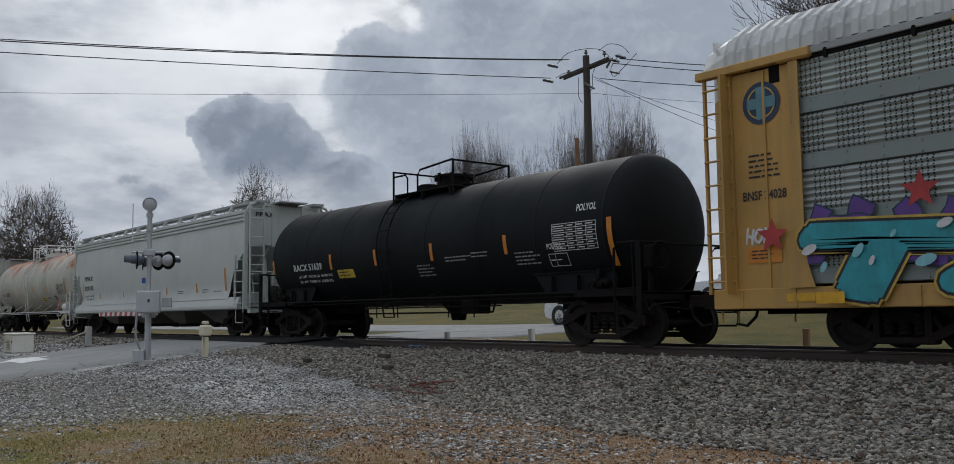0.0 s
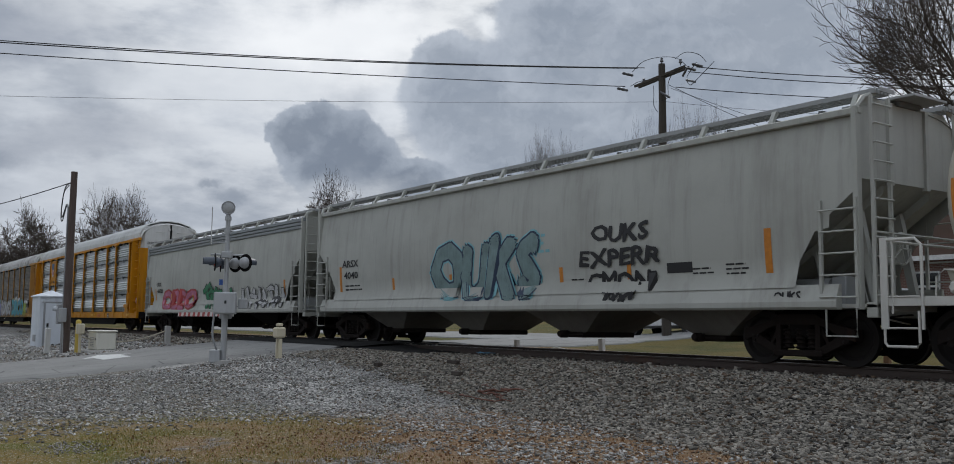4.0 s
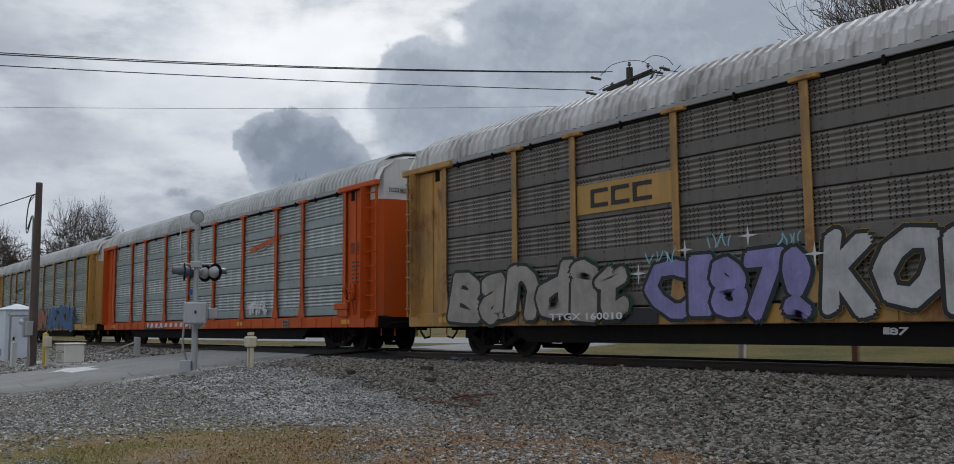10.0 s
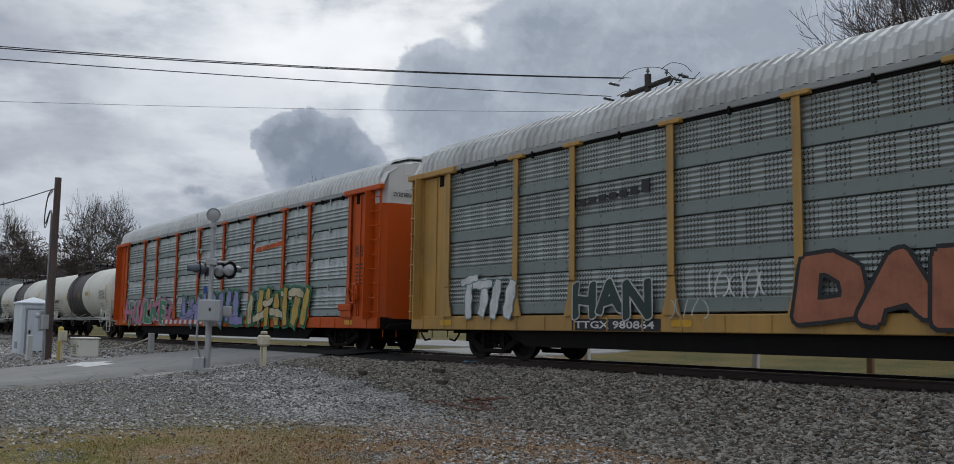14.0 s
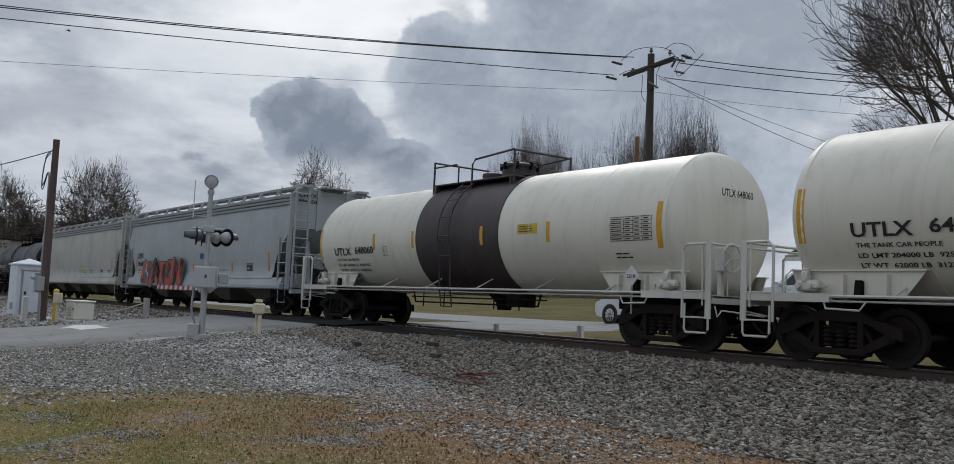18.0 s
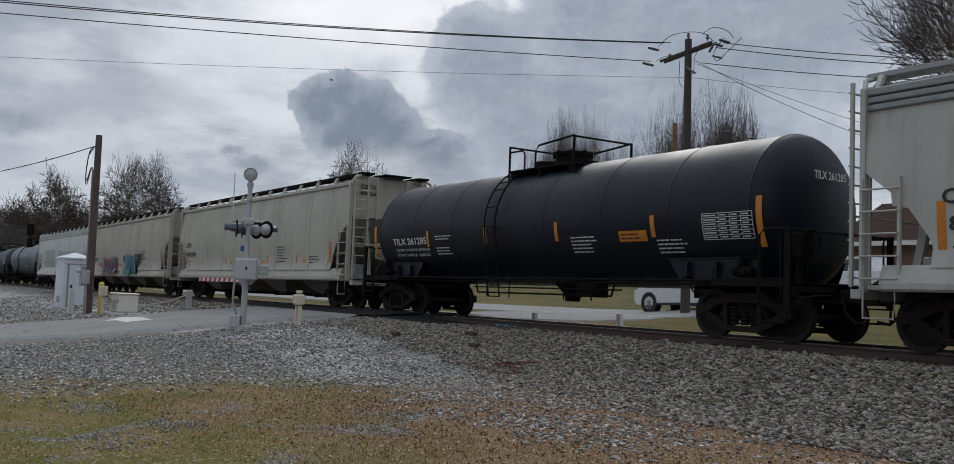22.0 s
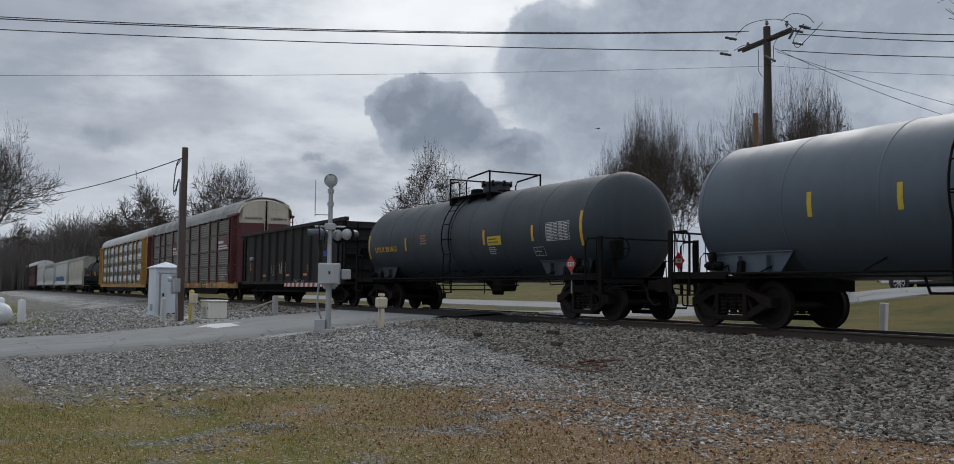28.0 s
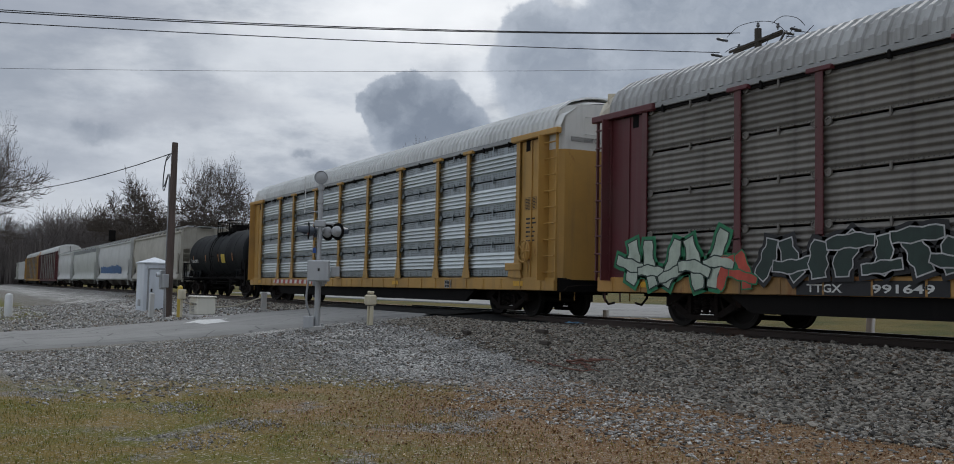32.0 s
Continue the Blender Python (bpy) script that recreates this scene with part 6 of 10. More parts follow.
# ---- gondola ----
def gondola(label, center, half, body, gear):
    car = begin("gondola_car", label, center, "rail car")
    side = Side(car, lambda z: -1.5)
    for s in (-1, 1):
        part("side_sheet", Geo().box(-half + 0.85, half - 0.85, s * 1.5 - 0.02, s * 1.5 + 0.02, 0.98, 3.5), body, car)
        part("top_chord", Geo().box(-half - 0.1, half + 0.1, s * 1.53 - 0.09, s * 1.53 + 0.09, 3.44, 3.6, 0.02), body, car)
        part("side_sill", Geo().box(-half + 0.2, half - 0.2, s * 1.5 - 0.09, s * 1.5 + 0.09, 0.9, 1.08, 0.02), body, car)
        for x in [-5.2 + 1.25 * k for k in range(10)]:
            g = Geo().prism([(-0.09, -0.02), (0.09, -0.02), (0.055, -0.13), (-0.055, -0.13)], "z", 1.0, 3.46)
            g.v = [(a + x, s * 1.5 + (b if s < 0 else -b), z) for a, b, z in g.v]
            part("rib", g, body, car)
        for e in (-1, 1):
            g = Geo().box(min(e * (half - 0.85), e * (half - 0.15)), max(e * (half - 0.85), e * (half - 0.15)), s * 1.5 - 0.025, s * 1.5 + 0.025, 1.0, 3.5)
            part("corner_plate", g, body, car)
            l = ladder(e * (half - 0.28), e * (half - 0.78), s * 1.56, 0.95, 3.35, 7, 0.017)
            if s > 0:
                l.v = [(x, 3.12 - y, z) for x, y, z in l.v]
            part("ladder", l, gear, car)
    g = Geo().box(-half + 1.5, half - 1.5, -1.45, 1.45, 0.55, 0.62)
    for s in (-1, 1):
        g.prism([(s * 1.46, 0.95), (s * 1.2, 0.55), (s * 1.14, 0.6), (s * 1.4, 1.0)], "x", -half + 2.6, half - 2.6)
    part("tub_floor", g, M_BLACK, car)
    for e in (-1, 1):
        part("end_sheet", Geo().box(e * (half - 0.9) - 0.03, e * (half - 0.9) + 0.03, -1.48, 1.48, 1.1, 3.5), body, car)
        g = Geo().box(min(e * half, e * (half - 1.0)), max(e * half, e * (half - 1.0)), -1.5, 1.5, 0.88, 1.0, 0.015)
        part("end_platform", g, gear, car)
        g = Geo()
        for z in (1.5, 2.1, 2.7, 3.2):
            g.box(e * (half - 0.85) - 0.1, e * (half - 0.85) + 0.1, -1.46, 1.46, z, z + 0.12, 0.02)
        part("end_stiffener", g, body, car)
        part("end_ladder", end_ladder(e * (half - 0.12), -1.48, -0.98, 0.95, 3.4, 8, e, 0.017), gear, car)
    part("centre_sill", Geo().box(-half + 0.1, half - 0.1, -0.25, 0.25, 0.65, 0.95), M_BLACK, car)
    part("load", Geo().sheet(span(-half + 1, half - 1, 24), span(-1.4, 1.4, 6), lambda x, y: (x, y, 2.6 + 0.25 * noise.noise((x * 0.8, y * 1.2, 3)))), M_RUSTY, car)
    brake_wheel(car, half - 0.35, -0.5, 2.2, gear)
    couplers(car, half - 0.05)
    trucks(car, half - 1.8)
    return car, side


# ---- paints of the cars ----
P_OCHRE = paint("ochre_rack_paint", (0.44, 0.25, 0.06), 0.55, 0.3, 0.35, 0.15)
P_OLDOCHRE = paint("old_ochre_rack_paint", (0.44, 0.235, 0.06), 0.65, 0.6, 0.6, 0.6)
P_UPYELLOW = paint("bright_yellow_rack_paint", (0.5, 0.205, 0.004), 0.5, 0.1, 0.25, gloss=0.2)
P_ORANGE = paint("orange_rack_paint", (0.5, 0.078, 0.008), 0.5, 0.15, 0.3, gloss=0.2)
P_MAROON = paint("maroon_rack_paint", (0.095, 0.016, 0.02), 0.5, 0.3, 0.3)
P_ENDWHITE = paint("white_end_paint", (0.62, 0.62, 0.6), 0.5, 0.2, 0.25)
P_ENDRUST = paint("rust_stained_white_end", (0.55, 0.55, 0.52), 0.55, 0.3, 0.5, 0.35)
P_CREAM = paint("cream_end_paint", (0.55, 0.5, 0.4), 0.55, 0.25, 0.3)
P_ROOF = paint("grey_ribbed_roof", (0.52, 0.53, 0.52), 0.6, 0.35, 0.45, metal=0.1)
P_ROOFWHITE = paint("pale_ribbed_roof", (0.6, 0.61, 0.6), 0.6, 0.15, 0.25)
P_ROOFDULL = paint("dull_grey_ribbed_roof", (0.38, 0.385, 0.38), 0.6, 0.4, 0.5, metal=0.1)
P_ROOFOLD = paint("streaked_ribbed_roof", (0.56, 0.55, 0.54), 0.6, 0.5, 0.75, metal=0.15)
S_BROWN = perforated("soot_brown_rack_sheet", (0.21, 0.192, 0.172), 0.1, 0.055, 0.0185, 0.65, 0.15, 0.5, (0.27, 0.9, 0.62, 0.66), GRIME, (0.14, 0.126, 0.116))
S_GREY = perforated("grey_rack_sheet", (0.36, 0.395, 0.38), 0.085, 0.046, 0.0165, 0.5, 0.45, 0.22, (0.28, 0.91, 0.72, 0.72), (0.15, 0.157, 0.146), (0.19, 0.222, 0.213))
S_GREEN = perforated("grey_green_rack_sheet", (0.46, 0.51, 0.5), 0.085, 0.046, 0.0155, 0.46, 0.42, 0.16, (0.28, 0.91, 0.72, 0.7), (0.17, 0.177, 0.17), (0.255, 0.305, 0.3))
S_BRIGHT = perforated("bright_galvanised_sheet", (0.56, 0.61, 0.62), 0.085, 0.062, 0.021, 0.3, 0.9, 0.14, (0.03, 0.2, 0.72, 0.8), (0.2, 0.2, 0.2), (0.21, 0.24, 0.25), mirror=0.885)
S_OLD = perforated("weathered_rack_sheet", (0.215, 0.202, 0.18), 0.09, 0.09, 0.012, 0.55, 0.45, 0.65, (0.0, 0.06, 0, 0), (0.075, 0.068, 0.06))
P_GREY1 = paint("cool_grey_hopper_paint", (0.42, 0.437, 0.405), 0.42, 0.08, 0.08)
P_GREY2 = paint("pale_grey_hopper_paint", (0.385, 0.39, 0.355), 0.5, 0.22, 0.3)
P_GREY3 = paint("blue_grey_hopper_paint", (0.325, 0.352, 0.365), 0.42, 0.15, 0.18)
P_GREY4 = paint("light_grey_hopper_paint", (0.4, 0.4, 0.365), 0.5, 0.2, 0.3)
P_BEIGE = paint("beige_grey_hopper_paint", (0.4, 0.378, 0.32), 0.5, 0.25, 0.3)
P_BEIGE2 = paint("warm_beige_hopper_paint", (0.385, 0.355, 0.3), 0.5, 0.28, 0.32)
P_PALE = paint("white_grey_hopper_paint", (0.48, 0.488, 0.475), 0.45, 0.12, 0.15)
P_RUSTROOF = paint("rust_streaked_roof", (0.46, 0.45, 0.43), 0.6, 0.3, 0.3, 0.75, rust_color=(0.34, 0.13, 0.04))
P_PATCH = paint("mid_grey_touch_up", (0.33, 0.34, 0.345), 0.5, 0.08, 0.08)
P_STRIPE = plain("dark_grey_stripe", (0.24, 0.26, 0.27), 0.5)
# dirty bay paint, toned below the body colour for the shade underneath
P_UNDER = paint("shaded_dirty_hopper_bay", (0.16, 0.15, 0.132), 0.75, 0.5, 0.5)
P_TANKBLACK = paint("black_tank_paint", (0.006, 0.0075, 0.009), 0.62, 0.2, 0.25, grime=(0.009, 0.0095, 0.011), gloss=0.12)
P_TANKNAVY = paint("glossy_blue_black_tank_paint", (0.006, 0.009, 0.016), 0.4, 0.15, 0.2, grime=(0.012, 0.014, 0.021), gloss=0.2)
P_TANKWHITE = paint("white_tank_paint", (0.64, 0.62, 0.54), 0.38, 0.1, 0.16)
P_TANKBROWN = paint("dark_brown_tank_band", (0.032, 0.022, 0.024), 0.5, 0.3, 0.3)
P_TANKRUST = paint("rust_stained_white_tank", (0.43, 0.41, 0.34), 0.65, 0.5, 0.8, 1.3, rust_color=(0.46, 0.095, 0.002), grime=(0.19, 0.185, 0.165), rust_from=(2.7, 4.0))
P_TANKSLATE = paint("slate_tank_paint", (0.023, 0.034, 0.043), 0.5, 0.25, 0.35, 0.9, grime=(0.045, 0.045, 0.048), rust_color=(0.2, 0.085, 0.03), gloss=0.35, rust_from=(2.9, 3.9))
P_TANKBLUE = paint("slate_blue_tank_paint", (0.07, 0.092, 0.118), 0.4, 0.25, 0.3, grime=(0.04, 0.04, 0.042), gloss=0.4)
P_TANKBAND = paint("slate_tank_band", (0.032, 0.043, 0.054), 0.5, 0.25, 0.4, grime=(0.045, 0.045, 0.048), gloss=0.35)
P_GONDOLA = paint("sooty_rust_brown_gondola", (0.023, 0.022, 0.021), 0.8, 0.4, 0.6, 0.3, grime=(0.036, 0.031, 0.028), rust_color=(0.1, 0.052, 0.032), gloss=0.25)
P_RAILWHITE = paint("white_rail_paint", (0.55, 0.54, 0.5), 0.5, 0.2, 0.2)
def sprayed(name, color):
    """Sprayed paint: cloudy cover, thin patches and a soft vertical streak."""
    m, nt, b = shader(name, 0.55, 0.0)
    cloud = ramp(nt, noise_tex(nt, coords(nt), 2.6, 5, 0.65), 0.35, 0.72)
    streak = ramp(nt, noise_tex(nt, coords(nt, (9, 9, 0.8)), 1.6, 3), 0.45, 0.8)
    col = blend(nt, cloud, tint(color, 1.12), tint(color, 0.68))
    col = blend(nt, calc(nt, "MULTIPLY", streak, 0.35), col, tint(color, 0.5))
    nt.links.new(col, b.inputs["Base Color"])
    bump(nt, b, noise_tex(nt, coords(nt), 40, 3), 0.12, 0.004)
    return m


G = {k: sprayed("spray_" + k, c) for k, c in dict(
    teal=(0.02, 0.26, 0.3), black=(0.008, 0.008, 0.01), purple=(0.09, 0.035, 0.2), red=(0.36, 0.03, 0.03), white=(0.58, 0.58, 0.58), green=(0.01, 0.17, 0.07), lime=(0.22, 0.4, 0.05),
    pink=(0.42, 0.13, 0.22), blue=(0.015, 0.09, 0.24), lilac=(0.22, 0.2, 0.42), copper=(0.32, 0.11, 0.055), silver=(0.42, 0.42, 0.42), navy=(0.012, 0.03, 0.07), brick=(0.42, 0.06, 0.035),
    sky=(0.2, 0.45, 0.5), gold=(0.45, 0.3, 0.05), slate=(0.16, 0.24, 0.24), rose=(0.5, 0.25, 0.34), tan=(0.3, 0.27, 0.24), steel=(0.09, 0.21, 0.25), mint=(0.4, 0.46, 0.38), pine=(0.015, 0.035, 0.028), lime2=(0.36, 0.42, 0.03), cream=(0.5, 0.44, 0.28)).items()}
M_YBOARD = plain("yellow_decal", (0.55, 0.4, 0.03), 0.5)


def reflect(side, places, z, h=0.42, w=0.11, material=None, gap=0.006):
    for x in places:
        side.patch(x - w / 2, x + w / 2, z, z + h, material or M_AMBER, gap)


def rack_common(side, inked=M_INK, end_ink=None, mark="", mark_x=-7.6, plates=False):
    if plates:
        for x0, x1, z0, z1, n in ((12.22, 12.8, 3.3, 3.74, 5), (12.4, 12.68, 1.62, 1.82, 3)):
            g = Geo()
            for a, b, c, d in ((x0, x1, z0, z0 + 0.02), (x0, x1, z1 - 0.02, z1), (x0, x0 + 0.02, z0, z1), (x1 - 0.02, x1, z0, z1)):
                g.box(a, b, -RACK_W - 0.048, -RACK_W - 0.03, c, d)
            part("plate_border", g, inked, side.car)
            side.print_block(x0 + 0.05, x1 - 0.05, z0 + 0.05, z1 - 0.05, n, inked, 0.0, seed=n)
        disc = part("warning_disc", Geo().lathe([(-RACK_W - 0.03, 0.17), (-RACK_W - 0.04, 0.17), (-RACK_W - 0.04, 0.0)], 24, "y", (13.37, 0, 1.62)), G["white"], side.car)
        g = Geo().lathe([(-RACK_W - 0.041, 0.17), (-RACK_W - 0.046, 0.165), (-RACK_W - 0.046, 0.135), (-RACK_W - 0.041, 0.13)], 24, "y", (13.37, 0, 1.62))
        g.prism([(13.26, 1.72), (13.28, 1.74), (13.48, 1.52), (13.46, 1.5)], "y", -RACK_W - 0.048, -RACK_W - 0.042)
        part("warning_ring", g, G["red"], disc)
        side.print_block(13.22, 13.5, 1.95, 2.2, 3, G["brick"], 0.0, seed=8)
    else:
        side.frame_panel(12.15, 12.7, 2.84, 3.16, None, inked, 3, 4, 0.0)
        side.print_block(12.2, 12.7, 1.95, 2.65, 6, inked, 0.0, seed=5)
    e = Geo()
    for y0, y1 in ((-1.2, -0.25), (0.25, 1.2)):
        v, f = letters("EXCESS HEIGHT CAR", 0.022)
        w, hh = max(p[0] for p in v), max(p[1] for p in v)
        e.put([(13.735, y0 + p[0] / w * (y1 - y0), 4.55 + p[1] / hh * 0.12) for p in v], f)
    part("end_lettering", e, end_ink or M_INK, side.car, recalc=False)
    if mark:
        side.word(mark, mark_x + 0.1, mark_x + 2.4, 0.75, 0.16, M_WHITE, 0.04)
        side.patch(mark_x, mark_x + 2.55, 0.71, 0.95, M_INK, 0.032, "number_board", 1)
    side.patch(7.64, 8.09, 0.71, 0.95, M_INK, 0.034, "stencil_panel", 1)
    side.frame_panel(7.66, 8.07, 0.73, 0.93, None, M_WHITE, 2, 1, 0.034)


def trade_mark(car, x0, x1, z0, z1, gap, material):
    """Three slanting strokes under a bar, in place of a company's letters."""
    w, y = (x1 - x0) / 3, -RACK_W - gap
    for k in range(3):
        a = x0 + k * w + 0.3 * w
        g = Geo().prism([(a, z0), (a + 0.22 * w, z0), (a + 0.4 * w, z1 - 0.04), (a + 0.18 * w, z1 - 0.04)], "y", y - 0.003, y)
        g.box(a - 0.2 * w, a + 0.6 * w, y - 0.003, y, z1 - 0.038, z1)
        part("trade_mark_stroke", g, material, car)


# ---- the cars, from the head of the clip to its end ----
car, s = autorack("ochre and grey autorack car covered in teal graffiti", 3.59, P_OCHRE, S_GREY, P_ROOF, P_ENDWHITE)
ring = Geo().lathe([(0, 0.0), (0, 0.36)], 28, "y", (-12.51, -RACK_W - 0.045, 4.13))
badge = part("round_badge", ring, G["navy"], car)
part("badge_cross", Geo().box(-12.6, -12.42, -RACK_W - 0.056, -RACK_W - 0.05, 3.85, 4.4).box(-12.78, -12.24, -RACK_W - 0.055, -RACK_W - 0.049, 4.04, 4.22), G["steel"], badge)
part("badge_rim", Geo().lathe([(0, 0.25), (0, 0.275)], 28, "y", (-12.51, -RACK_W - 0.052, 4.13)), G["gold"], badge)
s.word("BNSF 24028", -12.93, -12.1, 2.5, 0.16, M_INK, 0.0)
s.print_block(-12.8, -12.2, 2.85, 3.3, 5, M_INK, 0.0)
s.patch(-12.87, -12.23, 1.45, 1.72, M_AMBER, 0.006, "warning_plate")
s.print_block(-12.8, -12.3, 1.5, 1.68, 3, M_INK, 0.012)
s.tag("HOF", -12.9, -12.45, 1.75, 2.05, G["white"], None, seed=3, gap=0.0)
s.wild(-11.9, -3, 1.3, 2.35, G["purple"], G["navy"], None, 21, 0.06, 12)
for x, z in ((-12.35, 1.88), (-9.9, 2.38), (-7.4, 2.45)):
    star = [(x + (0.3 if k % 2 == 0 else 0.13) * math.cos(k * 0.6283 + 0.3), z + (0.3 if k % 2 == 0 else 0.13) * math.sin(k * 0.6283 + 0.3)) for k in range(10)]
    part("graffiti_star", Geo().put([(a, -RACK_W - 0.12, c) for a, c in star], [tuple(range(10))]), G["red"], car, recalc=False)
s.tag("TAR", -12.0, -4.0, 0.72, 2.15, G["teal"], G["black"], G["gold"], 4, 0.095, 0.15, fat=0.11, over=1.12)
s.tag("EN", -4.0, 3.0, 0.72, 2.15, G["teal"], G["black"], G["gold"], 9, 0.095, 0.15, fat=0.11, over=1.12)
shine = random.Random(12)
for k in range(22):
    x, z, r, tilt = -11.8 + 0.62 * k * 0.6 + shine.uniform(0, 0.3), shine.uniform(0.95, 1.95), shine.uniform(0.03, 0.09), shine.uniform(0.3, 1.2)
    ring = [(x + r * (2.0 * math.cos(a) * math.cos(tilt) - math.sin(a) * math.sin(tilt)), z + r * (2.0 * math.cos(a) * math.sin(tilt) + math.sin(a) * math.cos(tilt))) for a in span(0, 5.9, 13)]
    part("graffiti_highlight", Geo().put([(a, -RACK_W - 0.185, c) for a, c in ring], [tuple(range(14))]), G["sky"] if k % 3 else G["white"], car, recalc=False)
s.patch(-11.57, -11.09, 0.76, 0.94, M_YELLOW, 0.16)

car, s = tank("black tank car with white lettering and yellow reflectors", -19.55, 7.9, 1.52, 2.42, P_TANKBLACK, M_BLACK, M_BLACK, ladder_x=-0.7)
s.dx = 0.55
s.word("RACX 51639", -6.22, -4.57, 2.0, 0.2, M_WHITE)
s.weights(-6.05, 1.8, M_WHITE, "191200 LB  86700 KG", "71800 LB  32600 KG")
s.patch(-3.8, -2.96, 1.72, 1.95, M_YBOARD, name="decal")
s.print_block(-3.72, -3.04, 1.75, 1.92, 2, M_INK, 0.012)
reflect(s, (-7.5, -4.08, -1.8, 0.69, 3.43), 1.98)
reflect(s, (6.55,), 1.58, 0.95, 0.13)
s.frame_panel(4.95, 6.2, 1.95, 2.5, None, M_WHITE)
s.word("POLYOL", 5.65, 6.2, 2.72, 0.15, M_WHITE)
s.word("POLYOL", 4.75, 5.2, 2.0, 0.12, M_WHITE)
s.frame_panel(4.75, 5.3, 1.65, 1.9, None, M_WHITE, 2, 1)
for x, z, w, n in ((0.0, 1.6, 0.7, 4), (1.2, 1.9, 1.0, 2), (2.2, 1.95, 0.6, 2), (3.7, 1.7, 0.8, 4)):
    s.print_block(x, x + w, z, z + n * 0.08, n, M_PALE, seed=n)

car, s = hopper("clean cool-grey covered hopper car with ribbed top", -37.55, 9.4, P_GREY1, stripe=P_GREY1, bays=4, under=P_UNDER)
s.dx = 0.15
s.word("FPAX", -7.73, -6.57, 2.42, 0.2, M_INK)
s.word("820132", -7.7, -6.5, 1.98, 0.2, M_INK)
s.weights(-7.7, 1.68, M_INK, "110000 LBS", "58500 LBS")
end_word(car, 9.13, "FPAX", -1.2, -0.5, 4.0, 0.14, M_INK)
reflect(s, (-5.65, -2.6, -0.12, 2.2), 1.42, 0.4, 0.1)
reflect(s, (-7.99,), 1.55, 0.8, 0.09)
reflect(s, (5.05,), 1.45, 0.45, 0.13)
reflect(s, (7.49,), 1.45, 0.9, 0.14)
for x, n in ((3.3, 3), (5.5, 3), (6.5, 2)):
    s.print_block(x, x + 0.7, 1.45, 1.45 + n * 0.08, n, M_INK, seed=n)

car, s = tank("rust-stained dirty white tank car with white railings", -55.6, 7.75, 1.53, 2.62, P_TANKRUST, M_BLACK, P_RAILWHITE, ladder_x=0.05, out=0.35)
s.dx = 0.5
s.patch(-6.45, -5.3, 2.0, 2.28, P_RAILWHITE, name="mark_panel")
s.word("OCAX", -6.38, -5.45, 2.03, 0.2, M_INK, 0.012)
s.word("82087", -5.3, -4.42, 2.03, 0.22, M_INK)
s.weights(-6.3, 1.8, M_PALE, "178800 LB  81100 KG", "84200 LB  38200 KG")
reflect(s, (-7.36,), 1.9, 0.95, 0.14)
reflect(s, (-4.41, -2.1, 0.58, 3.2), 2.02, 0.44, 0.12)
reflect(s, (6.33,), 1.81, 0.9, 0.16)
s.frame_panel(5.01, 6.2, 1.96, 2.45, None, M_INK)
s.patch(1.78, 2.61, 1.6, 1.87, M_YBOARD, name="decal")
s.print_block(1.85, 2.55, 1.64, 1.84, 2, M_INK, 0.012)
s.patch(4.05, 4.57, 1.66, 1.91, M_INK, name="stencil_panel")
s.frame_panel(4.07, 4.55, 1.68, 1.89, None, M_WHITE, 2, 1, 0.008)
s.print_block(2.8, 3.9, 1.75, 1.86, 1, M_INK)
placard(car, 5.98, -1.5, 1.42, M_REDSIGN, M_INK, 0.22, "1100")
part("air_reservoir", Geo().lathe([(6.5, 0.0), (6.52, 0.2), (7.3, 0.2), (7.32, 0.0)], 18, "x", (0, -1.3, 1.28)), P_RAILWHITE, car)

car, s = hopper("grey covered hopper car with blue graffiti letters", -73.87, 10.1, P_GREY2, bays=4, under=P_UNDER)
s.dx = -0.05
s.word("ARSX", -8.06, -7.0, 2.32, 0.22, M_INK)
s.word("4040", -7.95, -7.03, 1.96, 0.22, M_INK)
s.print_block(-7.9, -6.6, 1.45, 1.8, 3, M_INK)
s.tag("OUKS", -2.8, 1.85, 1.1, 2.8, G["slate"], G["navy"], G["sky"], 12, 0.008, 0.1, fat=0.075, over=1.08)
s.print_block(1.3, 2.25, 2.2, 2.75, 3, G["sky"], seed=4)
for k, (word, x0, x1) in enumerate((("OUKS", 3.6, 5.3), ("EXPERR", 3.2, 5.65), ("CMONI", 3.45, 5.5))):
    s.tag(word, x0, x1, 2.35 - k * 0.5, 2.75 - k * 0.5, G["black"], None, None, 8 + k, 0.006 + 0.002 * k, fat=0.05)
s.wild(4.0, 5.0, 1.12, 1.3, G["black"], G["black"], None, 8, 0.03, 4)
reflect(s, (-8.2, 8.15), 1.45, 0.9, 0.15)
reflect(s, (-4.9, -1.9, 0.3, 2.56, 4.7), 1.5, 0.4, 0.12)
s.patch(5.75, 6.4, 1.65, 1.85, M_INK, name="stencil_panel")
for x, z in ((6.4, 1.5), (7.2, 1.55), (2.9, 1.4)):
    s.print_block(x, x + 0.6, z, z + 0.25, 3, M_INK)
s.tag("OUKS", 8.3, 8.85, 1.06, 1.24, G["black"], None, None, 3, 0.02)

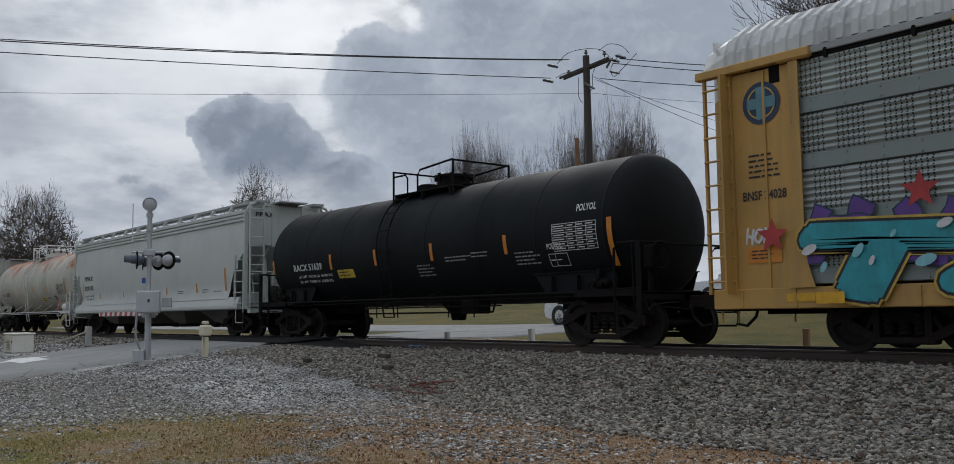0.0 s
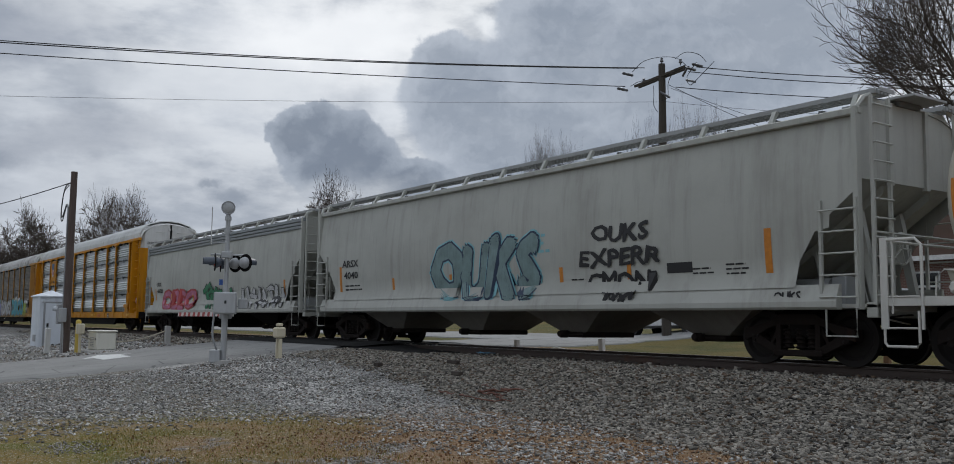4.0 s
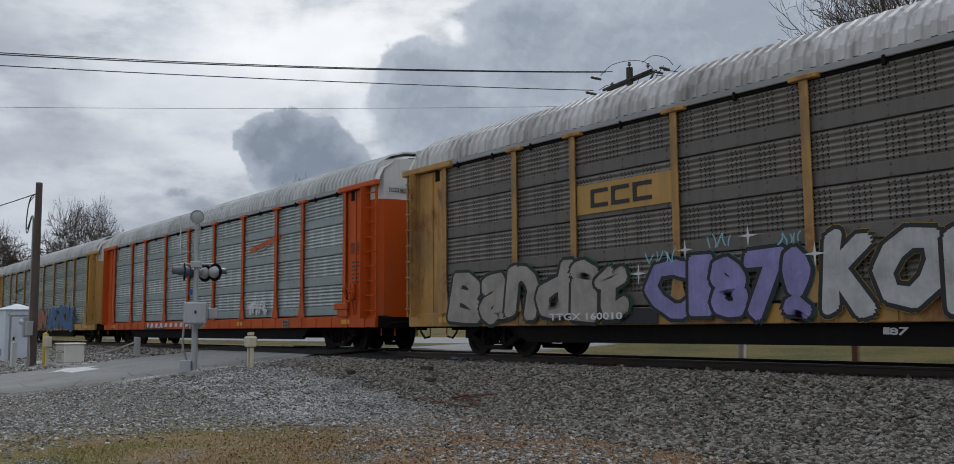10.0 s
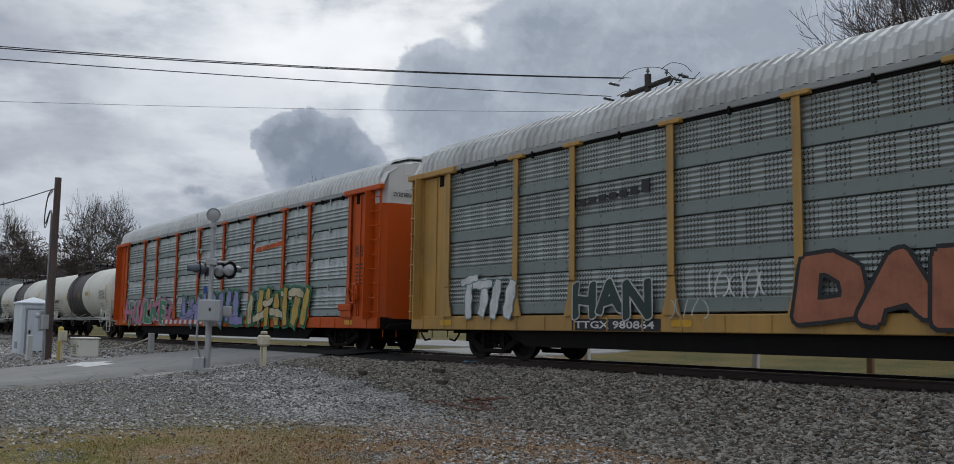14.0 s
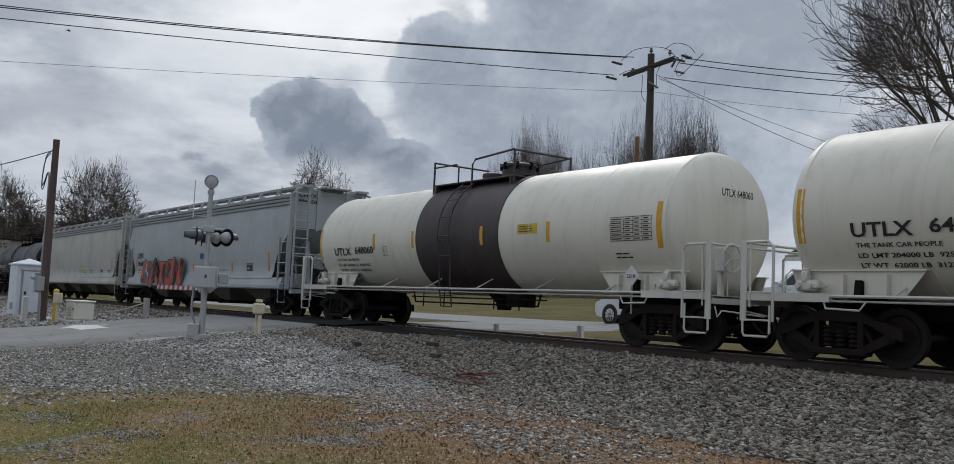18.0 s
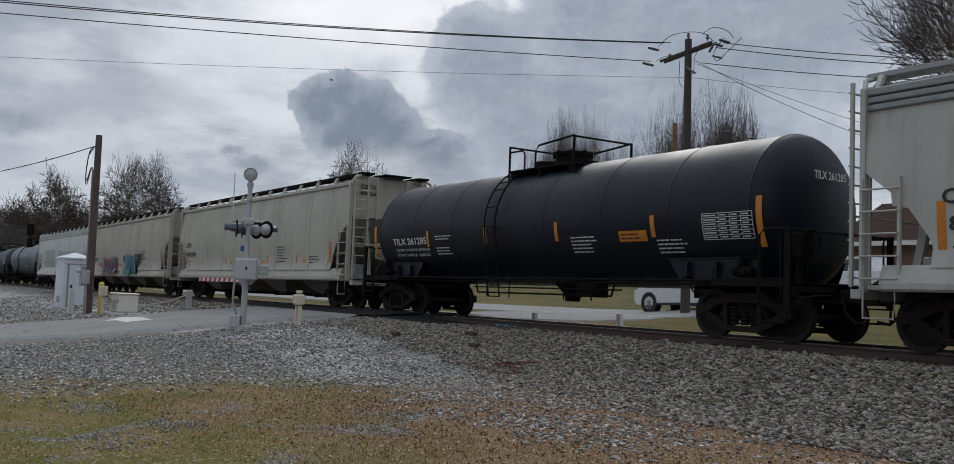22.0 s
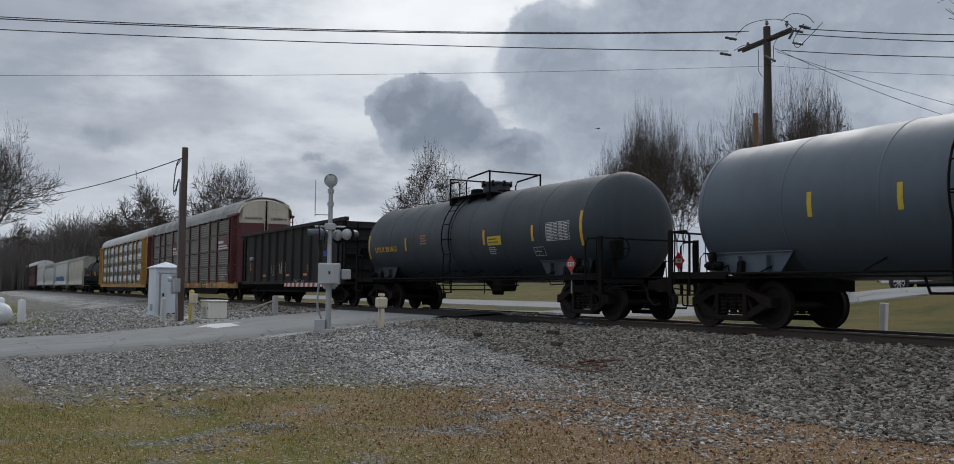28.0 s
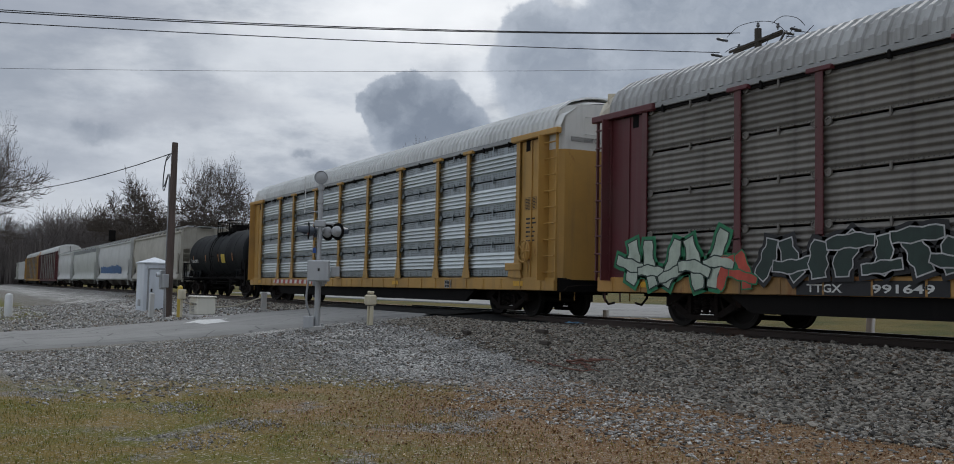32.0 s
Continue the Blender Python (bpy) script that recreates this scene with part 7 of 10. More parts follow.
car, s = hopper("pale grey covered hopper car with pink graffiti and rusty roof edge", -94.33, 9.45, P_GREY2, roof=P_RUSTROOF, stripe=P_STRIPE, bays=3, under=M_BLACK)
s.word("UTCX", -7.46, -6.75, 2.22, 0.19, M_INK)
s.word("48328", -7.41, -6.52, 1.9, 0.2, M_INK)
s.print_block(-7.4, -6.5, 1.3, 1.6, 2, M_INK)
s.tag("OBEO", -6.5, -1.4, 0.98, 2.05, G["pink"], G["red"], None, 5, 0.04, 0.12, width=0.05)
s.wild(-0.5, 3.0, 1.0, 2.1, G["green"], G["black"], None, 15, 0.04, 6)
s.wild(3.6, 8.0, 1.0, 1.95, G["silver"], G["black"], None, 16, 0.04, 8)
reflect(s, (-7.67, 7.8), 1.35, 0.75, 0.13)
reflect(s, (-5.04, -2, 2), 1.4, 0.42, 0.12, M_YELLOW, 0.06)

car, s = autorack("bright yellow autorack car with shiny galvanised side sheets", -118.88, P_UPYELLOW, S_BRIGHT, P_ROOFWHITE, P_ENDWHITE, "shiny", deck_mat=P_UPYELLOW)
rack_common(s, mark="TTGX 981427", plates=True)
s.patch(-9.04, -7.25, 2.95, 4.66, P_UPYELLOW, 0.02, "sign_board")
sh = Geo().prism([(-8.5, 4.45), (-8.32, 4.5), (-8.15, 4.45), (-7.98, 4.5), (-7.8, 4.45), (-7.78, 3.95), (-7.9, 3.65), (-8.15, 3.5), (-8.4, 3.65), (-8.52, 3.95)], "y", -RACK_W - 0.075, -RACK_W - 0.068)
shield = part("shield", sh, G["white"], car)
part("shield_top", Geo().prism([(-8.5, 4.45), (-8.32, 4.5), (-8.15, 4.45), (-7.98, 4.5), (-7.8, 4.45), (-7.79, 4.05), (-8.51, 4.05)], "y", -RACK_W - 0.082, -RACK_W - 0.077), G["blue"], shield)
g = Geo()
for k in range(4):
    g.box(-8.42 + k * 0.16, -8.36 + k * 0.16, -RACK_W - 0.081, -RACK_W - 0.077, 3.66, 4.05)
part("shield_stripes", g, G["red"], shield)
s.word("BUILDING AMERICA", -8.95, -7.35, 3.1, 0.13, M_INK, 0.03)
trade_mark(car, 5.45, 6.1, 0.74, 0.88, 0.085, G["red"])

car, s = autorack("soot-brown autorack car with ochre posts and bright graffiti", -147.43, P_OLDOCHRE, S_BROWN, P_ROOFOLD, P_ENDRUST)
rack_common(s)
s.patch(-6.25, -4.75, 0.7, 1.02, M_INK, 0.07, "number_board", 1)
s.patch(-6.98, -4.3, 3.0, 3.62, P_OCHRE, 0.02, "sign_board")
for a, b in ((-6.55, -6.05), (-5.95, -5.45), (-5.35, -4.85)):
    part("sign_mark", Geo().prism([(a, 3.12), (b, 3.12), (b, 3.2), (a + 0.1, 3.2), (a + 0.1, 3.42), (b, 3.42), (b, 3.5), (a, 3.5)], "y", -RACK_W - 0.072, -RACK_W - 0.066), G["black"], car)
s.tag("Bandit", -11.6, -5.4, 0.68, 2.15, G["tan"], G["black"], G["green"], 31, 0.076, 0.1, fat=0.07, width=0.03, over=1.12)
s.tag("C187!", -5.05, -1.35, 0.72, 2.0, G["lilac"], G["black"], G["teal"], 33, 0.075, 0.05, fat=0.065, width=0.03, over=1.1)
s.word("TTGX 160010", -7.77, -5.59, 0.8, 0.15, M_WHITE, 0.155)
for x, z, r in ((-4.0, 2.06, 0.2), (-2.59, 2.21, 0.2), (-5.18, 1.68, 0.24), (-1.3, 1.81, 0.22)):
    star = [(x + q * math.cos(k * 0.7854), z + q * math.sin(k * 0.7854)) for k, q in enumerate((r, 0.035) * 4)]
    part("graffiti_star", Geo().put([(a, -RACK_W - 0.14, c) for a, c in star], [tuple(range(8))]), G["white"], car, recalc=False)
s.scrawl(-5.0, -4.2, 1.85, 2.1, G["sky"], 44, 7, 0.1, 0.03)
s.scrawl(-3.5, -2.9, 2.05, 2.3, G["sky"], 45, 5, 0.1, 0.03)
s.scrawl(-2.0, -1.5, 2.0, 2.2, G["sky"], 46, 5, 0.1, 0.03)
s.tag("C187", -0.5, 0.1, 0.5, 0.62, G["white"], None, None, 38, -0.08)
s.tag("KONGO", -1.25, 3.95, 0.72, 2.2, G["silver"], G["black"], G["gold"], 34, 0.075, 0.08, fat=0.065, width=0.03, over=1.06)
s.wild(9.5, 10.9, 0.75, 1.95, G["lime2"], G["lime"], None, 36, 0.074, 4)
s.wild(10.0, 11.5, 1.75, 2.05, G["white"], G["white"], None, 37, 0.074, 9)
s.wild(10.4, 11.4, 1.2, 1.5, G["silver"], G["silver"], None, 39, 0.074, 6)
s.wild(5.2, 8.2, 1.95, 2.3, G["white"], G["slate"], None, 40, 0.07, 8)
s.tag("DISCO", 4.2, 9.65, 0.72, 2.2, G["teal"], G["purple"], G["lime2"], 35, 0.078, 0.05, fat=0.065, over=1.06)
s.frame_panel(12.2, 12.95, 3.65, 4.1, None, M_INK, 3, 3, 0.01)
s.frame_panel(12.2, 12.95, 2.05, 2.25, None, M_INK, 2, 1, 0.01)

car, s = autorack("orange autorack car with grey-green perforated side sheets", -176.37, P_ORANGE, S_GREEN, P_ROOF, P_ENDWHITE)
rack_common(s, mark="TTGX 953248", mark_x=-6.73)
g = Geo()
for k, (a, b) in enumerate(((4.8, 5.35), (5.45, 6.0), (6.1, 6.65), (6.75, 7.3))):
    z = 3.36 + 0.09 * k
    g.put([(a, -RACK_W - 0.05, z), (b, -RACK_W - 0.05, z + 0.07), (b + 0.06, -RACK_W - 0.05, z + 0.25), (a + 0.06, -RACK_W - 0.05, z + 0.18)], ((0, 1, 2, 3),))
mark = part("slanting_logo", g, P_ORANGE, car)
part("logo_underline", Geo().put([(4.7, -RACK_W - 0.05, 3.2), (6.0, -RACK_W - 0.05, 3.42), (7.25, -RACK_W - 0.05, 3.7), (6.0, -RACK_W - 0.05, 3.38)], ((0, 1, 2, 3),)), G["black"], mark)
s.wild(4.86, 6.4, 1.15, 1.65, G["white"], G["white"], None, 41, 0.075, 5)

car, s = autorack("ochre autorack car with grey sheets and blue graffiti", -205.35, P_OCHRE, S_GREY, P_ROOF, P_ENDWHITE)
rack_common(s, mark="TTGX 980864", mark_x=-7.08)
for k in range(8):
    part("sign_mark", Geo().box(-7.2 + k * 0.31, -6.98 + k * 0.31, -RACK_W - 0.06, -RACK_W - 0.052, 3.36 + 0.015 * k, 3.5 + 0.015 * k + (0.12 if k in (0, 7) else 0)), G["black"], car)
s.wild(-11.1, -8.9, 0.95, 2.0, G["white"], G["slate"], None, 51, 0.075, 4)
s.tag("HAN", -7.05, -4.65, 0.95, 1.8, G["pine"], G["silver"], None, 52, 0.075, 0.05)
s.tag("DAEN", -1.45, 2.85, 0.72, 2.05, G["copper"], G["black"], None, 53, 0.075, 0.12, fat=0.085, width=0.03, over=1.15)
s.scrawl(-3.3, -2.0, 1.3, 1.8, G["white"], 57, 8, 0.1, 0.035)
s.scrawl(-4.3, -3.3, 0.95, 1.4, G["silver"], 58, 5, 0.1, 0.03)
s.tag("2014", 8.8, 9.4, 0.8, 1.0, G["black"], None, None, 58, 0.045)
s.wild(9.4, 10.3, 1.1, 1.6, G["black"], G["black"], None, 59, 0.075, 6)
s.tag("ARTICLE", 3.0, 9.4, 0.66, 2.15, G["blue"], G["navy"], G["white"], 54, 0.075, 0.15, fat=0.065, over=1.12)
for k, word in enumerate(("ARKS", "FLB", "WGF")):
    s.tag(word, 12.1, 12.8, 1.7 - k * 0.3, 1.97 - k * 0.3, G["black"], None, None, 55 + k, 0.0, fat=0.06)
s.word("DECK", 12.3, 12.6, 2.28, 0.09, M_INK, 0.0)
s.word("CLEARANCE", 12.15, 12.75, 2.15, 0.09, M_INK, 0.0)

car, s = autorack("orange autorack car with green, purple and gold graffiti", -234.4, P_ORANGE, S_GREEN, P_ROOFWHITE, P_ENDWHITE, "shiny")
rack_common(s)
g = Geo()
for k, (a, b) in enumerate(((4.55, 5.05), (5.15, 5.65), (5.75, 6.25), (6.3, 6.8))):
    z = 3.4 + 0.03 * k
    g.put([(a, -RACK_W - 0.05, z), (b, -RACK_W - 0.05, z + 0.03), (b + 0.06, -RACK_W - 0.05, z + 0.2), (a + 0.06, -RACK_W - 0.05, z + 0.17)], ((0, 1, 2, 3),))
part("slanting_logo", g, P_ORANGE, car)
s.word("BNSF", -12.0, -11.6, 2.52, 0.12, M_INK, 0.0)
s.word("29093", -12.05, -11.6, 2.34, 0.12, M_INK, 0.0)
s.wild(-11.8, -4.4, 0.72, 2.0, G["pink"], G["pink"], None, 61, 0.072, 11)
s.tag("HULKE", -11.0, -5.2, 0.72, 1.95, G["green"], G["white"], None, 62, 0.076, 0.1, over=1.05)
s.wild(-3.2, 3.5, 0.72, 2.05, G["lilac"], G["navy"], G["green"], 63, 0.074, 8)
s.wild(4.1, 9.4, 0.72, 2.05, G["cream"], G["black"], G["green"], 64, 0.074, 7, fills=(G["cream"], G["gold"]))
reflect(s, (-8.6, -5.9, 4.4), 1.0, 0.45, 0.12, M_YELLOW, 0.09)

for c, number, lx in ((-257.66, "648081", 0.1), (-275.25, "648060", 0.1)):
    car, s = tank("white tank car with a dark brown middle band", c, 8.25, 1.51, 2.48, P_TANKWHITE, M_BLACK, P_RAILWHITE, band=(-1.68, 1.97, P_TANKBROWN), ladder_x=-0.2, top_rails=P_TANKBROWN, dome_x=0.8, walk_x=(-1.8, -0.64, -0.02, 1.75), out=0.22)
    s.word("UTLX", -6.38, -5.35, 2.02, 0.23, M_INK)
    s.word(number, -5.1, -4.0, 2.05, 0.22, M_INK)
    s.word("THE TANK CAR PEOPLE", -6.33, -4.93, 1.86, 0.07, M_INK, name="slogan")
    s.weights(-6.33, 1.7, M_INK, "204000 LB  92500 KG", "62000 LB  31250 KG")
    reflect(s, (-7.3, 7.12), 1.95, 0.92, 0.14, M_YELLOW)
    reflect(s, (-3.95, -1.86, 3.8), 2.16, 0.46, 0.12, M_YELLOW)
    reflect(s, (1.32,), 2.16, 0.46, 0.12, M_YELLOW, 0.028)
    s.frame_panel(-3.48, -3.24, 1.99, 2.23, None, M_INK, 2, 1)
    s.patch(2.71, 3.43, 2.37, 2.6, M_YBOARD, name="decal")
    s.print_block(2.78, 3.36, 2.4, 2.57, 3, M_INK, 0.012)
    s.frame_panel(5.78, 6.93, 2.12, 2.6, None, M_INK)
    s.print_block(5.85, 6.4, 1.75, 1.9, 2, M_INK)
    placard(car, 6.41, -1.5, 1.4, M_WHITE, M_INK, 0.22, "2218")
    e = Geo()
    v, f = letters("UTLX " + number, 0.022)
    w, hh = max(p[0] for p in v), max(p[1] for p in v)
    e.put([(8.02, -0.75 + p[0] / w * 0.95, 3.0 + p[1] / hh * 0.15) for p in v], f)
    part("end_lettering", e, M_INK, car, recalc=False)

car, s = hopper("blue-grey covered hopper car with red graffiti letters", -294.12, 9.55, P_GREY3, stripe=P_STRIPE, bays=4, under=P_UNDER)
s.dx = 0.1
s.word("CHVX", -7.87, -6.92, 2.22, 0.25, M_INK)
s.word("896650", -7.77, -6.5, 1.84, 0.25, M_INK)
s.weights(-7.75, 1.64, M_INK, "211000 LB", "64900 LB")
end_word(car, 9.27, "CHVX", -1.3, -0.6, 4.12, 0.13, M_INK)
end_word(car, 9.27, "896650", -1.3, -0.6, 3.92, 0.13, M_INK)
s.tag("KATEN", -6.5, -1.0, 0.9, 2.2, G["brick"], G["black"], G["sky"], 71, 0.12, 0.1, fat=0.12, over=1.2)
reflect(s, (-8.1, 7.6), 1.42, 0.8, 0.13)
reflect(s, (-0.05, 1.9, 4.2), 1.45, 0.45, 0.12)
s.patch(5.6, 6.2, 1.5, 1.85, M_INK, name="stencil_panel")
s.frame_panel(5.65, 6.15, 1.55, 1.8, None, M_WHITE, 2, 1, 0.008)
s.word("DO NOT HAMMER ON SIDES OF CAR", -0.8, 1.7, 1.1, 0.09, G["red"], 0.01)
s.print_block(2.9, 4.2, 1.45, 1.65, 3, M_INK)

car, s = hopper("light grey covered hopper car with a dark stripe under the roof", -314.2, 9.65, P_GREY4, stripe=P_STRIPE, bays=4, under=P_UNDER)
s.dx = 0.38
s.word("CHVX", -8.44, -7.43, 2.25, 0.23, M_INK)
s.word("889497", -8.34, -7.09, 1.84, 0.23, M_INK)
s.print_block(-8.3, -7.2, 1.45, 1.65, 2, M_INK)
s.frame_panel(-6.6, -6.3, 2.0, 2.3, None, M_INK, 2, 1)
reflect(s, (-8.46, 7.42), 1.45, 0.85, 0.14)
reflect(s, (-5.76, -3.1, -0.47, 2.17, 4.86), 1.4, 0.36, 0.11)
s.patch(0.44, 1.27, 1.5, 1.72, M_YBOARD, name="decal")
s.patch(5.19, 5.61, 1.45, 1.75, M_INK, name="stencil_panel")
s.frame_panel(5.22, 5.58, 1.48, 1.72, None, M_WHITE, 2, 1, 0.008)
for x in (1.5, 3.0, 6.6):
    s.print_block(x, x + 0.8, 1.45, 1.72, 3, M_INK)

car, s = tank("glossy blue-black tank car with white lettering", -333.07, 8.08, 1.5, 2.44, P_TANKNAVY, M_BLACK, M_BLACK, ladder_x=-1.0)
s.dx = 1.0
s.word("TILX 261285", -7.3, -5.36, 2.02, 0.2, M_WHITE)
s.weights(-7.2, 1.84, M_WHITE, "191100 LB  86700 KG", "71900 LB  32600 KG")
reflect(s, (-8.43, 6.35), 1.7, 0.92, 0.14)
reflect(s, (-5.3, -2.42, 0.5, 3.64), 1.95, 0.44, 0.12)
s.frame_panel(4.99, 6.2, 1.86, 2.35, None, M_WHITE)
s.patch(2.61, 3.45, 1.88, 2.1, M_AMBER, name="decal")
s.print_block(2.68, 3.38, 1.9, 2.07, 2, M_INK, 0.012)
for x, z, n in ((1.0, 1.65, 5), (-4.9, 2.1, 2), (-4.9, 1.7, 3), (3.7, 1.6, 4)):
    s.print_block(x, x + 0.9, z, z + n * 0.08, n, M_WHITE, seed=n)
e = Geo()
v, f = letters("TILX 261285", 0.022)
w, hh = max(p[0] for p in v), max(p[1] for p in v)
e.put([(7.815, -0.55 + p[0] / w * 0.95, 3.0 + p[1] / hh * 0.15) for p in v], f)
part("end_lettering", e, M_WHITE, car, recalc=False)

car, s = hopper("beige-grey covered hopper car with twelve welded side panels", -351.55, 9.55, P_BEIGE, bays=4, panels=12, under=P_UNDER, board=M_BLACK)
s.dx = 0.37
s.word("CBFX", -8.53, -7.69, 2.36, 0.22, M_INK, 0.045)
s.word("490269", -8.48, -7.02, 1.93, 0.22, M_INK, 0.045)
s.weights(-8.45, 1.68, M_INK, "216100 LB", "69900 LB")
end_word(car, 9.27, "CBFX", -1.2, -0.6, 4.0, 0.14, M_INK)
end_word(car, 9.27, "490269", -1.2, -0.5, 3.78, 0.14, M_INK)
reflect(s, (-8.6, 7.6), 1.4, 0.85, 0.14, None, 0.045)
reflect(s, (-2.87, -0.55, 1.92, 4.77), 1.42, 0.42, 0.12, None, 0.045)
s.print_block(2.95, 3.9, 1.45, 2.2, 7, M_INK, 0.045)
for x in (-6.2, -2.4, 1.4, 5.3):
    s.patch(x, x + 0.25, 1.45, 1.68, M_YELLOW, 0.045, "round_decal", 1)
s.print_block(5.9, 6.9, 1.5, 1.8, 3, M_INK, 0.045)

car, s = hopper("warm beige covered hopper car with dark blue and teal graffiti", -372.15, 9.6, P_BEIGE2, bays=4, panels=12, under=P_UNDER, board=M_BLACK)
s.dx = 0.45
s.word("CBFX", -8.39, -7.58, 2.32, 0.22, M_INK, 0.045)
s.word("490310", -8.36, -7.15, 1.88, 0.22, M_INK, 0.045)
reflect(s, (-8.6, 7.58), 1.34, 0.92, 0.14, None, 0.045)
s.wild(-5.3, -1.75, 1.05, 2.05, G["navy"], G["sky"], G["red"], 81, 0.12, 8)
s.tag("SPEAK", 0.22, 3.15, 1.02, 2.2, G["steel"], G["navy"], G["teal"], 82, 0.12, 0.12, fat=0.08, over=1.2)
s.tag("CMC", 2.75, 3.72, 1.62, 2.25, G["black"], None, None, 83, 0.14, fat=0.06)
s.tag("BMAD", -1.42, -0.65, 1.45, 1.68, G["red"], None, None, 87, 0.045)
s.tag("18", -0.4, 0.02, 1.8, 2.15, G["black"], None, None, 88, 0.045)
for i, text in enumerate(("CAUTION: DO NOT USE STEAM,", "BOILING WATER OR SHARP", "OBJECTS TO CLEAN.", "ENTER CAR WITH SOFT SOLED", "SHOES.", "", "APPLIED TO INTERIOR OF CAR")):
    if text:
        s.word(text, 3.3, 3.3 + 0.052 * len(text), 2.3 - i * 0.14, 0.08, M_INK, 0.045, name="caution_line")
s.tag("CMC", -1.9, -0.8, 1.08, 1.26, G["red"], None, None, 84, 0.05)
s.wild(-6.7, -5.8, 1.5, 1.85, G["red"], G["red"], None, 85, 0.045, 4)
reflect(s, (-2.95, -0.22, 2.23), 1.42, 0.42, 0.12, None, 0.16)

car, s = hopper("white-grey covered hopper car with grey touch-up patches", -392.08, 10.15, P_PALE, stripe=P_PALE, bays=4, under=P_UNDER, board=M_BLACK)
s.word("OCPX", -8.89, -7.97, 2.46, 0.18, M_INK)
s.word("71785", -8.87, -7.88, 2.03, 0.2, M_INK)
s.weights(-8.8, 1.7, M_INK, "218400 LB", "67600 LB")
s.patch(-6.83, -2.23, 1.33, 2.95, P_PATCH, 0.004, "touch_up_patch", 6)
s.patch(-1.17, 0.5, 1.33, 2.8, P_PATCH, 0.004, "touch_up_patch", 6)
s.patch(0.58, 5.7, 1.33, 2.7, P_PATCH, 0.004, "touch_up_patch", 6)
for i, text in enumerate(("SIGMA 7600 LINING", "CAUTION: DO NOT USE STEAM,", "BOILING WATER OR SHARP OBJECTS", "TO CLEAN. ENTER CAR WITH", "CLEAN SOFT SOLED SHOES.")):
    s.word(text, 5.75, 5.75 + 0.045 * len(text), 2.52 - i * 0.15, 0.085, M_INK, 0.02)
s.patch(6.43, 6.92, 1.49, 1.75, M_INK, 0.01, "stencil_panel")
s.patch(-3.53, -2.85, 1.5, 1.8, M_YBOARD, 0.012, "decal")
s.print_block(-3.45, -2.95, 1.55, 1.75, 3, M_INK, 0.018)
for x in (-9.6, -5.15, -1.16, 3.57, 7.68):
    s.patch(x - 0.42, x + 0.42, 1.08, 1.2, M_AMBER, 0.045, "reflector", 1)

car, s = tank("slate-blue tank car with faded yellow reflectors", -412.0, 8.5, 1.44, 2.4, P_TANKBLUE, M_BLACK, M_BLACK, ladder_x=-1.6)
s.dx = -0.2
reflect(s, (-4.5, -2.6, 0.9, 6.66), 2.1, 0.46, 0.11, M_YBOARD)
s.patch(1.71, 2.61, 1.65, 1.85, M_YBOARD, name="decal")
s.frame_panel(5.4, 6.4, 1.95, 2.4, None, M_PALE)
s.patch(4.75, 5.3, 1.66, 1.85, M_INK, name="stencil_panel")
s.print_block(6.0, 6.8, 2.7, 2.95, 2, M_WHITE)

car, s = tank("slate-grey tank car with rusty top and yellow lettering", -430.85, 7.95, 1.42, 2.37, P_TANKSLATE, M_BLACK, M_BLACK, band=(-1.6, -0.2, P_TANKBAND), ladder_x=-0.35)
s.dx = 0.87
s.word("UTLX 201012", -7.16, -5.23, 2.06, 0.19, M_YELLOW)
reflect(s, (-7.79, 6.05), 1.85, 0.88, 0.14, M_YELLOW)
reflect(s, (-4.49, -1.97, 1.07, 3.76), 2.05, 0.44, 0.12, M_YELLOW)
s.patch(1.27, 2.06, 2.02, 2.28, M_YBOARD, name="decal")
s.print_block(1.35, 2.0, 2.06, 2.24, 2, M_INK, 0.012)
s.print_block(1.3, 1.8, 1.75, 1.98, 4, M_WHITE)
s.frame_panel(3.72, 4.23, 1.66, 1.88, None, M_WHITE, 2, 1)
s.frame_panel(4.44, 5.53, 2.03, 2.5, None, M_WHITE)
s.print_block(-3.3, -2.8, 2.2, 2.55, 4, M_AMBER)
placard(car, 6.6, -1.5, 1.38, M_REDSIGN, M_INK, 0.22, "1193")
placard(car, 7.9, 0.9, 1.5, M_REDSIGN, M_INK, 0.22, "1193")

car, s = gondola("sooty dark brown ribbed gondola car", -447.7, 7.75, P_GONDOLA, M_BLACK)
s.dx = 0.45
s.word("DREX 869", -6.76, -5.81, 2.17, 0.17, M_WHITE, 0.03)
s.scrawl(-2.84, -2.0, 1.3, 1.85, G["silver"], 91, 5, 0.03)
s.scrawl(-1.48, -0.5, 1.38, 1.95, G["cream"], 93, 6, 0.03, 0.05)
s.scrawl(0.97, 2.48, 0.94, 1.12, G["silver"], 92, 9, 0.1, 0.022)
s.scrawl(-7.6, -7.2, 1.9, 2.9, G["slate"], 94, 3, 0.03, 0.02)
for x in (-3.57, 0.19, 2.72):
    s.patch(x - 0.25, x + 0.25, 1.28, 1.38, M_AMBER, 0.15, "reflector", 1)
s.patch(-6.56, -6.46, 1.62, 2.05, M_AMBER, 0.03, "reflector", 1)
s.patch(5.44, 5.75, 1.31, 1.75, M_AMBER, 0.03, "reflector", 1)
